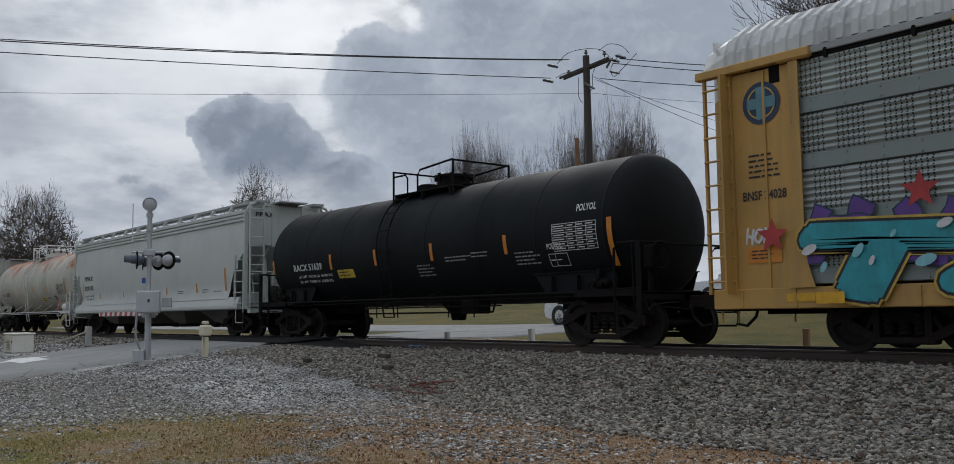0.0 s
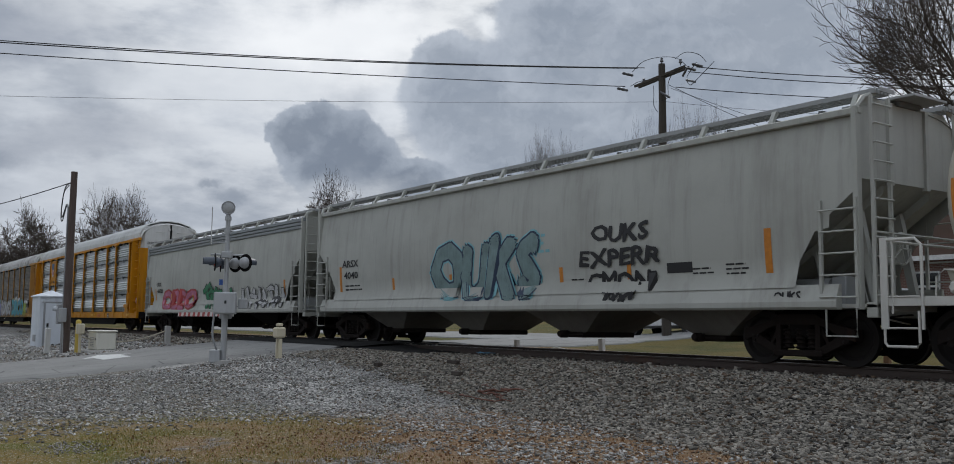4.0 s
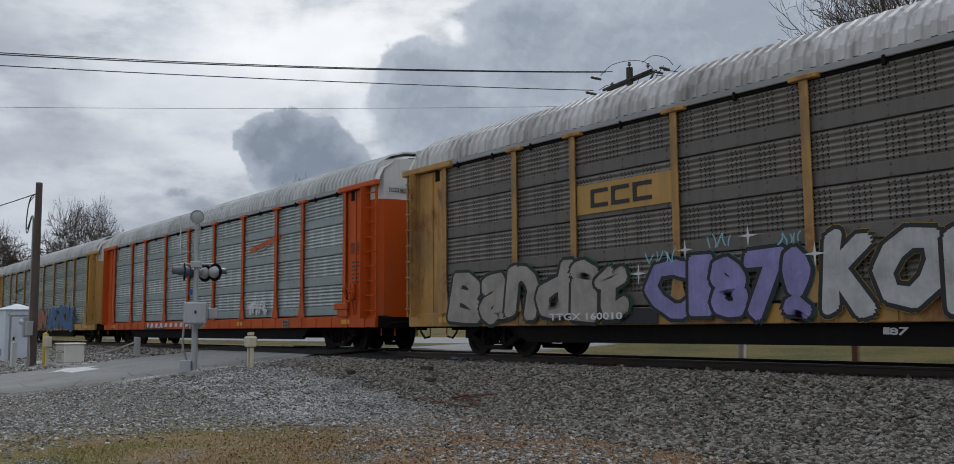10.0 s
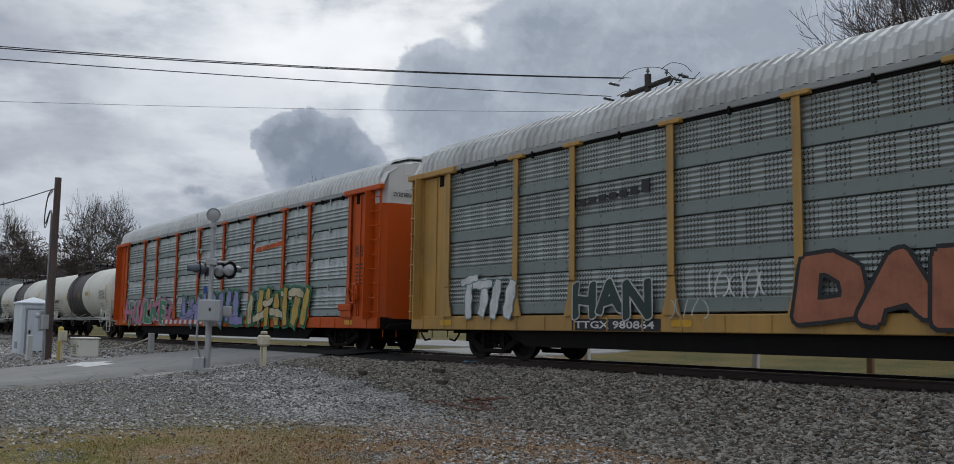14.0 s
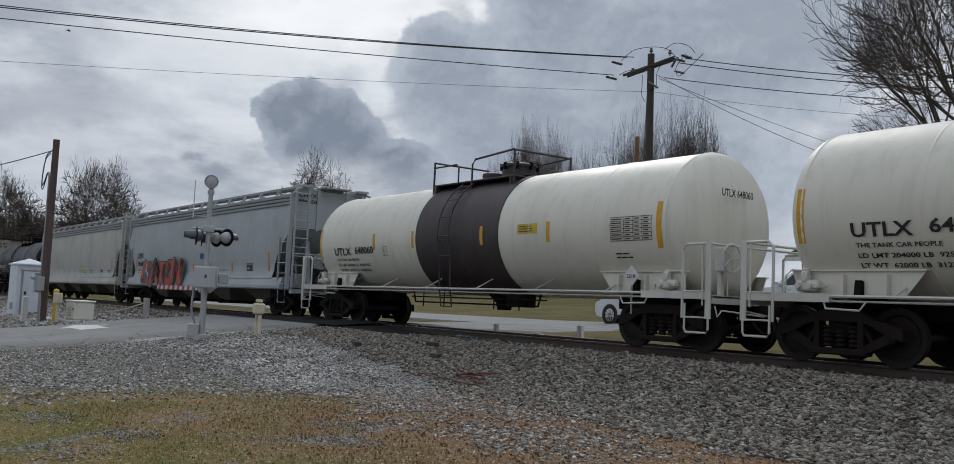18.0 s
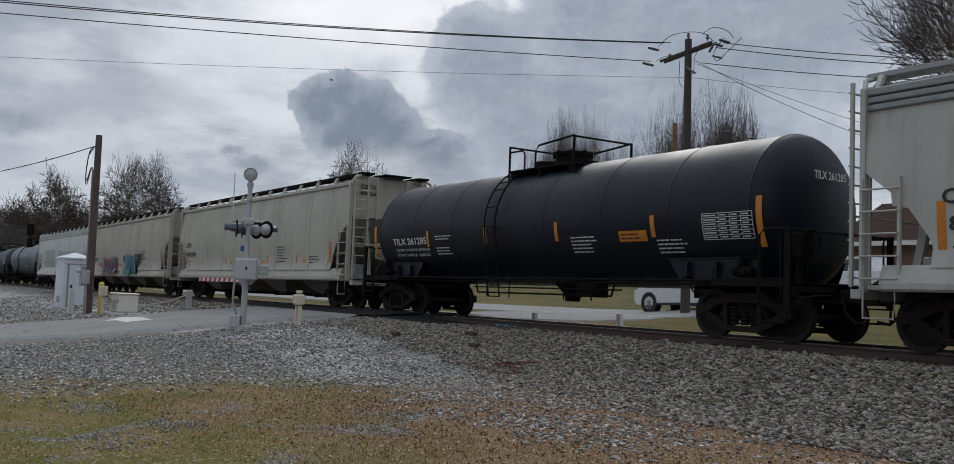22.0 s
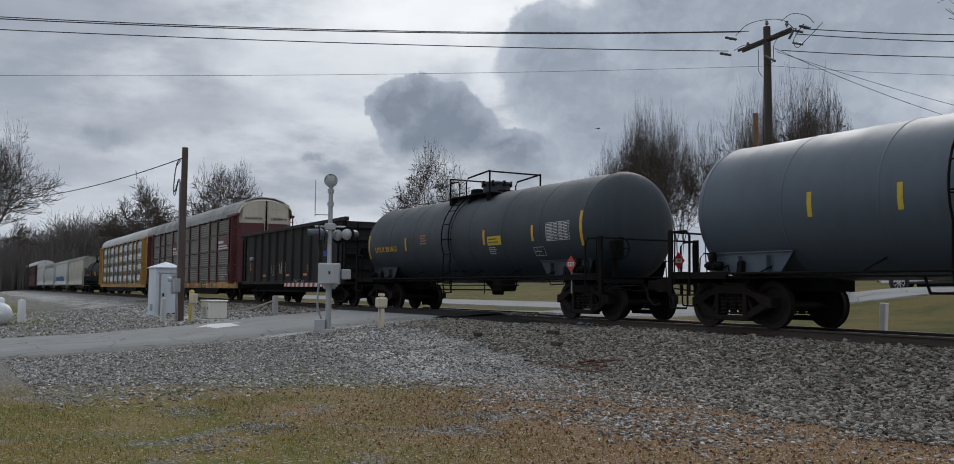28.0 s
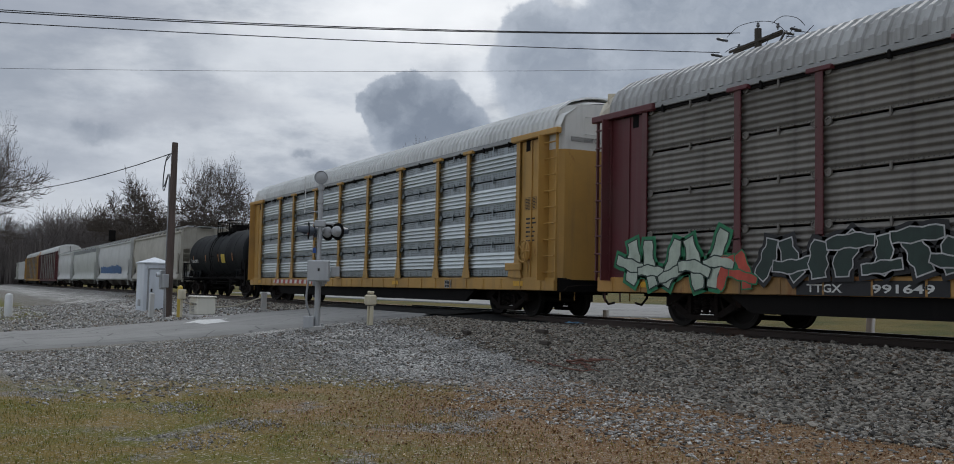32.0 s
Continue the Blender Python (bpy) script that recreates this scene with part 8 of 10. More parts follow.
s.patch(4.83, 5.25, 1.37, 1.72, M_PALE, 0.03, "stencil_panel", 1)
s.print_block(2.6, 3.1, 1.42, 1.78, 4, M_AMBER, 0.03)

car, s = autorack("maroon autorack car with weathered ribbed steel sheets", -470.12, P_MAROON, S_OLD, P_ROOFDULL, P_CREAM, "ribbed", sill_mat=P_OLDOCHRE)
rack_common(s, M_WHITE, M_INK)
for a, b, z in ((-4.2, -1.5, 2.95), (9.27, 11.9, 2.89)):
    board = s.patch(a, b, z, z + 0.82, P_MAROON, 0.02, "sign_board", 1)
    w = b - a
    g = Geo().box(a + 0.03 * w, b - 0.2 * w, -RACK_W - 0.072, -RACK_W - 0.066, z + 0.22, z + 0.3).box(a + 0.03 * w, b - 0.08 * w, -RACK_W - 0.072, -RACK_W - 0.066, z + 0.08, z + 0.16)
    g.box(a + 0.03 * w, a + 0.48 * w, -RACK_W - 0.072, -RACK_W - 0.066, z + 0.42, z + 0.56)
    for r0, r1 in ((0.12, 0.18), (0.23, 0.31)) if a < 0 else ():
        g.sheet((r0, r1), span(-0.4, 3.4, 10), lambda r, t: (b - 0.36 + r * math.cos(t), -RACK_W - 0.069, z + 0.4 + r * math.sin(t)), False)
    part("sign_mark", g, G["white"], board)
s.patch(5.15, 6.25, 0.7, 1.0, M_INK, 0.03, "number_board", 1)
trade_mark(car, 5.5, 6.4, 0.76, 0.94, 0.085, G["cream"])
for x in (3.9, 6.6, 8.75, -0.6, 1.2):
    s.patch(x - 0.25, x + 0.25, 0.84, 0.97, M_YELLOW, 0.03)
s.patch(-7.6, -4.6, 0.7, 0.96, M_INK, 0.032, "number_board", 1)
s.word("TTGX", -7.36, -6.6, 0.75, 0.15, M_WHITE, 0.04)
s.word("991649", -6.0, -4.85, 0.75, 0.15, M_WHITE, 0.04)
s.wild(-12.6, -9.2, 0.72, 1.95, G["mint"], G["pine"], G["green"], 95, 0.075, 5)
s.wild(-9.7, -8.6, 0.75, 1.6, G["brick"], G["green"], None, 97, 0.074, 2)
s.wild(-8.6, -4.2, 0.98, 1.75, G["pine"], G["silver"], G["black"], 96, 0.076, 7)

car, s = autorack("yellow-ochre autorack car with bright galvanised sheets", -499.13, P_OCHRE, S_BRIGHT, P_ROOFWHITE, P_ENDWHITE, "shiny")
rack_common(s)

car, s = tank("black tank car with yellow decals", -520.9, 7.1, 1.42, 2.4, P_TANKBLACK, M_BLACK, M_BLACK)
reflect(s, (-5, -2, 1, 4), 2.0)
s.patch(1.6, 2.4, 1.9, 2.4, M_YBOARD, name="decal")
s.word("TILX 2901", -5.6, -3.9, 2.0, 0.2, M_WHITE)
for c, h, body, label in ((-537.8, 9.1, P_BEIGE, "beige covered hopper car far down the line"), (-557.4, 9.5, P_PALE, "white covered hopper car with a blue sign"), (-578.2, 10.0, P_GREY1, "grey covered hopper car far down the line"),
                          (-597.2, 7.6, P_PALE, "short white covered hopper car far down the line")):
    car, s = hopper(label, c, h, body, stripe=P_STRIPE if body is P_GREY1 else None, bays=3, under=P_UNDER)
    if body is P_PALE and h > 9:
        s.tag("|||||||||", -7.5, 5.0, 1.4, 2.2, G["blue"], None, None, 7, 0.01)
car, s = autorack("brown-grey autorack car far down the line", -620.2, P_MAROON, S_BROWN, P_ROOFWHITE, P_ENDWHITE)
car, s = autorack("ochre autorack car far down the line", -648.8, P_OCHRE, S_BROWN, P_ROOF, P_UPYELLOW)
for i in range(9):
    hopper("pale covered hopper car far down the line", -673.8 - i * 19.9, 9.3, (P_PALE, P_GREY4, P_PALE)[i % 3], bays=3, under=P_UNDER)


def run(t):
    """Metres that the train has rolled since the start."""
    return 13.7311 * t + 0.02575 * t * t


BIRD_WAY = ((0, -128.0, -85.0, 43.0), (9, -116.0, -30.0, 36.0), (18, -104.4, 21.5, 28.6), (20, -101.6, 33.3, 27.4), (22, -97.7, 44.5, 25.4), (24, -93.2, 54.2, 23.4), (26, -90.1, 59.8, 21.9), (32, -84.0, 74.0, 18.5))


def motions():
    walk(bird, [(t, pose(x, y, z, 0, 0, 62)) for t, x, y, z in BIRD_WAY])
    for car, x0 in TRAIN:
        walk(car, [(t, pose(x0 + run(t), TRACK_Y, RAIL)) for t in range(0, 33, 2)])
    # wheels: all of one axle side turn alike
    for a, sets in SPIN.items():
        rows = []
        for k in range(32 * FPS + 1):
            t = k / FPS
            rows.append((t, Matrix.Translation((a * AXLE, 0, WHEEL_R)) @ Matrix.Rotation(run(t) / WHEEL_R, 4, "Y")))
        walk(sets[0], rows)
        keys = sets[0].animation_data
        for w in sets[1:]:
            w.rotation_mode = "QUATERNION"
            w.animation_data_create()
            w.animation_data.action = keys.action
            w.animation_data.action_slot = keys.action_slot


# ---- beyond the track: side road, posts, parked cars, house ----
M_SIDE = asphalt_material("pale_side_road_asphalt", (0.17, 0.17, 0.166), (0.28, 0.28, 0.272))
NEAR_EDGE = ((-90, 23.6), (-45, 23.9), (-27.2, 24.2), (-25.6, 24.7), (-24.4, 25.8), (-23, 28.0), (-21.2, 30.6), (-18, 34.6), (-15, 40))
FAR_EDGE = ((-90, 29.0), (-45, 29.2), (-35, 29.6), (-32, 30.4), (-30, 32), (-28.6, 34.5), (-27.2, 37.5), (-25, 41), (-22, 45))


def side_road(u, k):
    i = min(int(k), len(NEAR_EDGE) - 2)
    f = k - i
    a = [NEAR_EDGE[i][c] + (NEAR_EDGE[i + 1][c] - NEAR_EDGE[i][c]) * f for c in (0, 1)]
    b = [FAR_EDGE[i][c] + (FAR_EDGE[i + 1][c] - FAR_EDGE[i][c]) * f for c in (0, 1)]
    x, y = a[0] + (b[0] - a[0]) * u, a[1] + (b[1] - a[1]) * u
    return (x, y, ground_z(x, y) + (0.05 if 0 < u < 1 else -0.05))


setting("side_road", Geo().sheet((0, 0.01, 0.2, 0.4, 0.6, 0.8, 0.99, 1), span(0, 8, 64), side_road), M_SIDE, "pale worn asphalt road beyond the track", "road")
setting("crossing_road", Geo().sheet((-33.3, -33.2, -30, -27, -24.9, -24.8), span(16.0, 25.0, 18), lambda x, y: (x, y, base_z(x, y) + (0.045 if -33.25 < x < -24.85 else -0.05))), M_ROAD, "worn asphalt road leading away from the crossing", "road")
M_FADEWHITE = paint("peeling_white_paint", (0.62, 0.62, 0.6), 0.7, 0.25, 0.3)
M_CONCRETE = paint("pale_concrete", (0.42, 0.41, 0.39), 0.9, 0.3, 0.3)
M_POST = paint("weathered_post_timber", (0.22, 0.13, 0.07), 0.85, 0.4, 0.4)


def marker_post(x, y, h, material, label, w=0.13, lean=0.0):
    z = ground_z(x, y)
    p = part("marker_post", Geo().box(-w / 2, w / 2, -w / 2, w / 2, -0.12, h, 0.015), material, None)
    p.matrix_world = pose(x, y, z, 0, lean, 8)
    return tagged(p, label, "post")


marker_post(-14.3, 18.5, 0.82, M_FADEWHITE, "short leaning post with peeling white paint", 0.15, 4)
marker_post(-19.8, 18.2, 0.45, M_FADEWHITE, "low white-painted marker post beside the track", 0.15, -3)
marker_post(-23.5, 18.0, 0.26, M_CONCRETE, "low grey concrete marker post", 0.14, 0)
marker_post(-11.4, 18.6, 0.55, M_POST, "short brown wooden post in the grass", 0.13, 1)
cable_guard = tagged(part("cable_guard", Geo().tube([(-22.4, 18.1, 0.72), (-21.6, 18.05, 0.86), (-20.4, 18.05, 0.68)], 0.03, 6), plain("pale_hose", (0.5, 0.48, 0.42), 0.7), None), "pale hose lying between two low posts", "hose")

# vehicles
M_CARWHITE = plain("white_car_paint", (0.72, 0.73, 0.74), 0.22)
M_CARBLUE = plain("dark_blue_car_paint", (0.02, 0.03, 0.06), 0.22)
M_TYRE = plain("black_tyre_rubber", (0.014, 0.014, 0.014), 0.85)
M_ALLOY = plain("bright_alloy", (0.6, 0.6, 0.62), 0.25, 0.9)
M_GLASS = plain("tinted_car_glass", (0.012, 0.014, 0.016), 0.06)
M_CHROME = plain("chrome_trim", (0.7, 0.7, 0.7), 0.12, 1.0)
M_LAMPGLASS = plain("headlamp_glass", (0.5, 0.52, 0.54), 0.1)
M_TRIM = plain("black_plastic_trim", (0.02, 0.02, 0.02), 0.6)


def vehicle(name, side, roof, width, wheels, r, material, windows, label, category):
    """A car that points to -X: side is the outline of its body, roof that of its cabin."""
    car = tagged(new(name), label, category)
    w = width / 2
    part("body", Geo().prism(side, "y", -w + 0.06, w - 0.06), material, car)
    for s in (-1, 1):
        inner = [(x * 0.985, 0.32 + (z - 0.32) * 0.97) for x, z in side]
        part("side_panel", Geo().prism(inner, "y", s * (w - 0.055), s * w), material, car)
    n = len(roof)
    for g, mat, key in ((Geo(), material, "roof"),):
        lo, hi = min(p[1] for p in roof), max(p[1] for p in roof)
        v = [(x, -(w - 0.05 - 0.22 * (z - lo) / (hi - lo)), z) for x, z in roof] + [(x, w - 0.05 - 0.22 * (z - lo) / (hi - lo), z) for x, z in roof]
        g.put(v, [(i, (i + 1) % n, n + (i + 1) % n, n + i) for i in range(n)] + [tuple(range(n)), tuple(range(2 * n - 1, n - 1, -1))])
        part(key, g, mat, car)
    for pts in windows:
        for s in (-1, 1):
            g = Geo()
            v = [(x, s * (w - 0.044 - 0.22 * (z - lo) / (hi - lo)), z) for x, z in pts]
            part("side_window", g.put(v, [tuple(range(len(pts)))]), M_GLASS, car)
    front = roof[0], roof[1]
    g = Geo().put([(front[0][0] - 0.004 + d, s * q, z) for (d, z, q) in ((0.02, front[0][1] + 0.03, w - 0.16), ((front[1][0] - front[0][0]) * 0.93, front[1][1] - 0.06, w - 0.34)) for s in (-1, 1)], [(0, 1, 3, 2)])
    g.v = [(x - 0.015, y, z + 0.012) for x, y, z in g.v]
    part("windscreen", g, M_GLASS, car)
    x0 = min(p[0] for p in side)
    part("bumper", Geo().box(x0 - 0.06, x0 + 0.1, -w + 0.1, w - 0.1, 0.36, 0.58, 0.05), M_CHROME if category == "pickup" else material, car)
    part("grille", Geo().box(x0 - 0.02, x0 + 0.06, -w * 0.55, w * 0.55, 0.66, 0.92, 0.02), M_TRIM, car)
    for s in (-1, 1):
        part("headlamp", Geo().box(x0 - 0.01, x0 + 0.28, s * (w - 0.2) - 0.17, s * (w - 0.2) + 0.215, 0.74, 0.95, 0.04), M_LAMPGLASS, car)
        part("sill", Geo().box(wheels[0] + r + 0.1, wheels[1] - r - 0.1, s * w - 0.05, s * w + 0.05, 0.3, 0.4, 0.02), M_TRIM, car)
        part("mirror", Geo().box(roof[0][0] + 0.35, roof[0][0] + 0.55, s * (w + 0.02), s * (w + 0.22), lo + 0.02, lo + 0.2, 0.04), material, car)
        for x in wheels:
            part("arch", Geo().lathe([(s * (w - 0.3), r + 0.07), (s * (w + 0.008), r + 0.07), (s * (w + 0.008), r - 0.03)], 20, "y", (x, 0, r)), M_TRIM, car)
            wheel = part("wheel", Geo().lathe([(s * (w - 0.24), 0.1), (s * (w - 0.24), r * 0.97), (s * (w - 0.2), r), (s * (w - 0.02), r), (s * (w + 0.015), r * 0.96), (s * (w + 0.015), r * 0.7), (s * (w - 0.05), r * 0.68)], 24, "y", (x, 0, r)), M_TYRE, car)
            g = Geo().lathe([(s * (w + 0.012), r * 0.7), (s * (w + 0.016), r * 0.64), (s * (w - 0.07), r * 0.62)], 24, "y", (x, 0, r))
            for k in range(10):
                a = math.radians(36 * k)
                c, d = math.cos(a), math.sin(a)
                g.put([(x + c * ra - d * h, s * (w + q), r + d * ra + c * h) for ra, q in ((0.05, 0.0), (r * 0.64, 0.004)) for h in (-0.022, 0.022)], [(0, 1, 3, 2)])
            g.lathe([(s * (w + 0.01), 0.001), (s * (w + 0.01), 0.07), (s * (w - 0.03), 0.08)], 12, "y", (x, 0, r))
            part("rim", g, M_ALLOY, wheel)
            part("hub", Geo().lathe([(s * (w - 0.09), 0.01), (s * (w - 0.09), r * 0.62)], 16, "y", (x, 0, r)), M_TRIM, wheel)
        for xa in (wheels[0] + 1.15, wheels[1] - 0.75):
            part("door_handle", Geo().box(xa, xa + 0.2, s * w - 0.01, s * w + 0.03, lo - 0.12, lo - 0.08, 0.008), M_CHROME, car)
    return car


suv = vehicle("suv", [(-2.5, 0.42), (-2.56, 0.6), (-2.52, 0.92), (-2.3, 1.03), (-1.2, 1.16), (2.5, 1.2), (2.56, 0.7), (2.48, 0.4), (-2.3, 0.3)],
              [(-1.3, 1.15), (-0.62, 1.72), (-0.2, 1.83), (2.1, 1.83), (2.35, 1.7), (2.52, 1.18)], 2.0, (-1.62, 1.68), 0.39, M_CARWHITE,
              [[(-0.95, 1.22), (-0.55, 1.66), (0.3, 1.72), (0.3, 1.22)], [(0.4, 1.22), (0.4, 1.72), (1.35, 1.72), (1.35, 1.22)], [(1.45, 1.22), (1.45, 1.72), (2.1, 1.7), (2.3, 1.22)]],
              "white sport utility vehicle with bright ten-spoke wheels on the side road", "car")
suv.matrix_world = pose(-27.1, 29.0, 1.12, 0, -1.5, 0)
truck = vehicle("pickup_truck", [(-2.8, 0.5), (-2.86, 0.75), (-2.8, 1.0), (-2.5, 1.12), (-1.25, 1.2), (2.8, 1.25), (2.85, 0.8), (2.8, 0.5), (-2.6, 0.38)],
                [(-1.4, 1.18), (-0.55, 1.78), (-0.2, 1.86), (1.0, 1.84), (1.25, 1.2)], 2.05, (-1.75, 1.75), 0.41, M_CARWHITE,
                [[(-0.95, 1.26), (-0.5, 1.7), (0.2, 1.75), (0.2, 1.26)], [(0.3, 1.26), (0.3, 1.75), (0.9, 1.73), (1.0, 1.26)]],
                "white pickup truck with a chrome bumper parked on the rise", "pickup")
truck.matrix_world = pose(-23.6, 34.9, 1.8, 0, -1, 0)
sedan = vehicle("dark_car", [(-2.2, 0.4), (-2.26, 0.55), (-2.2, 0.8), (-1.2, 0.95), (1.6, 1.0), (2.25, 0.95), (2.28, 0.6), (2.2, 0.38), (-2.0, 0.28)],
                [(-1.25, 0.94), (-0.4, 1.38), (0.0, 1.46), (0.9, 1.44), (1.75, 0.99)], 1.8, (-1.35, 1.38), 0.32, M_CARBLUE,
                [[(-0.8, 1.0), (-0.35, 1.34), (0.2, 1.39), (0.2, 1.0)], [(0.3, 1.0), (0.3, 1.39), (0.85, 1.37), (1.4, 1.0)]],
                "dark blue saloon car parked on the rise by the house", "car")
sedan.matrix_world = pose(-15.8, 35.5, 1.82, 0, 0, 0)

# brick house
def brick_material():
    m, nt, b = shader("red_brown_brick", 0.9)
    vec = coords(nt)
    xyz = node(nt, "ShaderNodeSeparateXYZ", {0: vec}).outputs
    flat = node(nt, "ShaderNodeCombineXYZ", {0: calc(nt, "ADD", xyz[0], xyz[1]), 1: xyz[2], 2: 0.0}).outputs[0]
    t = node(nt, "ShaderNodeTexBrick", {"Vector": flat, "Color1": (0.2, 0.085, 0.06, 1), "Color2": (0.13, 0.06, 0.045, 1), "Mortar": (0.3, 0.27, 0.24, 1), "Scale": 1.0, "Mortar Size": 0.01, "Brick Width": 0.22, "Row Height": 0.075})
    nt.links.new(blend(nt, calc(nt, "MULTIPLY", noise_tex(nt, vec, 2, 4), 0.4), t.outputs[0], (0.09, 0.06, 0.05)), b.inputs["Base Color"])
    return m


M_SHINGLE = paint("brown_roof_shingle", (0.13, 0.085, 0.065), 0.9, 0.4, 0.4)
M_SASH = plain("white_window_frame", (0.66, 0.66, 0.64), 0.5)
house = tagged(new("brick_house"), "low brick house with a brown shingle roof and white windows", "house")
hz = 1.7
part("wall", Geo().box(-29.0, -17.5, 42.0, 50.0, hz - 0.3, 4.72), brick_material(), house)
roof = part("roof", Geo().prism([(41.2, 4.66), (46.0, 7.0), (50.8, 4.66), (50.8, 4.8), (46.0, 7.16), (41.2, 4.8)], "x", -29.6, -16.9), M_SHINGLE, house)
g = Geo()
for i in range(26):
    y, z = 41.2 + 4.8 * i / 26, 4.8 + 2.36 * i / 26
    g.box(-29.62, -16.88, y, y + 0.19, z, z + 0.105)
part("shingle_course", g, M_SHINGLE, roof)
part("fascia", Geo().box(-29.62, -16.88, 41.15, 41.2, 4.6, 4.82), M_SASH, house)
for x in (-27.2, -23.6, -19.6):
    win = part("window", Geo().box(x - 0.62, x + 0.62, 41.93, 41.998, 2.75, 4.15), M_SASH, house)
    for a in (-0.29, 0.29):
        for c in (3.12, 3.78):
            part("pane", Geo().box(x + a - 0.25, x + a + 0.25, 41.915, 41.928, c - 0.28, c + 0.28), M_GLASS, win)
    part("window_sill", Geo().box(x - 0.7, x + 0.7, 41.86, 41.925, 2.66, 2.745), M_CONCRETE, win)
part("chimney", Geo().box(-22.6, -21.8, 45.6, 46.4, 6.8, 8.0, 0.03), brick_material(), house)

# ---- poles and wires ----
def timber_material(name, lo, hi):
    m, nt, b = shader(name, 0.85)
    vec = coords(nt, (9, 9, 0.6))
    g = noise_tex(nt, vec, 3.0, 6, 0.65)
    col = blend(nt, g, lo, hi)
    col = blend(nt, calc(nt, "MULTIPLY", ramp(nt, noise_tex(nt, coords(nt, (1, 1, 0.4)), 1.3, 4), 0.45, 0.7), 0.5), col, tint(lo, 0.6))
    nt.links.new(col, b.inputs["Base Color"])
    bump(nt, b, g, 0.5, 0.01)
    return m


M_POLE = timber_material("weathered_pole_timber", (0.03, 0.026, 0.022), (0.085, 0.07, 0.055))
M_POLE_NEW = timber_material("orange_brown_pole_timber", (0.15, 0.08, 0.04), (0.3, 0.17, 0.09))
M_POLE_OLD = timber_material("dark_brown_pole_timber", (0.05, 0.036, 0.03), (0.14, 0.1, 0.085))
M_WIRE = plain("black_wire", (0.02, 0.02, 0.022), 0.6)
M_CERAMIC = plain("grey_insulator", (0.1, 0.1, 0.11), 0.3)
M_GALV = paint("galvanised_steel", (0.34, 0.35, 0.36), 0.45, 0.25, 0.25, metal=0.4)
M_SILVER = paint("silver_painted_steel", (0.42, 0.43, 0.44), 0.45, 0.25, 0.3, metal=0.25)

PX, PY = -25.85, 27.0
pole = tagged(new("utility_pole"), "tall weathered wooden utility pole with a crossarm and jumper loops", "utility pole")
part("shaft", Geo().tube([(PX + 0.14, PY, 0.8), (PX + 0.07, PY, 6.0), (PX, PY, 11.93)], 0.19, 14, r2=0.135), M_POLE, pole)
ARM = [Vector((-27.0, 26.75, 11.2)), Vector((-24.75, 27.25, 11.62))]
for s in (-0.12, 0.12):
    g = Geo()
    a, b = ARM[0] + Vector((0, s, 0)), ARM[1] + Vector((0, s, 0))
    g.put([p + Vector((0, dy, dz)) for p in (a, b) for dy in (-0.035, 0.035) for dz in (-0.045, 0.045)], ((0, 1, 3, 2), (4, 6, 7, 5), (0, 4, 5, 1), (2, 3, 7, 6), (0, 2, 6, 4), (1, 5, 7, 3)))
    part("crossarm", g, M_POLE, pole)
for x, z in ((-26.85, 11.3), (-24.85, 11.66), (PX, 11.93)):
    part("pin_insulator", Geo().lathe([(0.0, 0.02), (0.08, 0.03), (0.1, 0.075), (0.15, 0.07), (0.17, 0.05), (0.24, 0.055), (0.26, 0.0)], 10, "z", (x, PY, z)), M_CERAMIC, pole)


def loop(pts, r=0.018, n=10):
    """A smooth wire through control points."""
    p = [Vector(q) for q in pts]
    out = []
    for i in range(len(p) - 1):
        a, b = p[i], p[i + 1]
        ta = (p[i + 1] - p[max(i - 1, 0)]) * 0.5
        tb = (p[min(i + 2, len(p) - 1)] - p[i]) * 0.5
        for k in range(n):
            t = k / n
            out.append(a * (2 * t ** 3 - 3 * t * t + 1) + ta * (t ** 3 - 2 * t * t + t) + b * (-2 * t ** 3 + 3 * t * t) + tb * (t ** 3 - t * t))
    return Geo().tube(out + [p[-1]], r, 5)


JUMPERS = (
    ((-26.9, 26.4, 11.74), (-26.55, 26.7, 12.15), (PX, PY, 12.22), (-25.2, 27.2, 12.05), (-24.95, 27.5, 11.7)),
    ((-24.95, 26.8, 11.9), (-24.6, 27.0, 12.12), (-24.2, 27.3, 12.0), (-24.0, 27.5, 11.7)),
    ((-24.3, 27.3, 11.72), (-24.7, 27.2, 11.2), (-24.55, 27.2, 10.85), (-24.2, 27.2, 11.0), (-23.6, 27.5, 11.62)),
    ((-27.1, 26.5, 11.2), (-27.0, 26.8, 11.4), (-26.6, 26.9, 11.42)),
    ((-25.1, 27.0, 11.6), (-25.4, 26.9, 11.1), (-25.45, 26.9, 10.5), (-25.75, 26.85, 10.4)),
    ((-26.2, 26.9, 11.1), (-26.1, 26.8, 10.7), (-26.2, 26.9, 10.3), (-26.0, 26.9, 10.0)),
)
for q in JUMPERS:
    part("jumper", loop(q, 0.013), M_WIRE, pole)
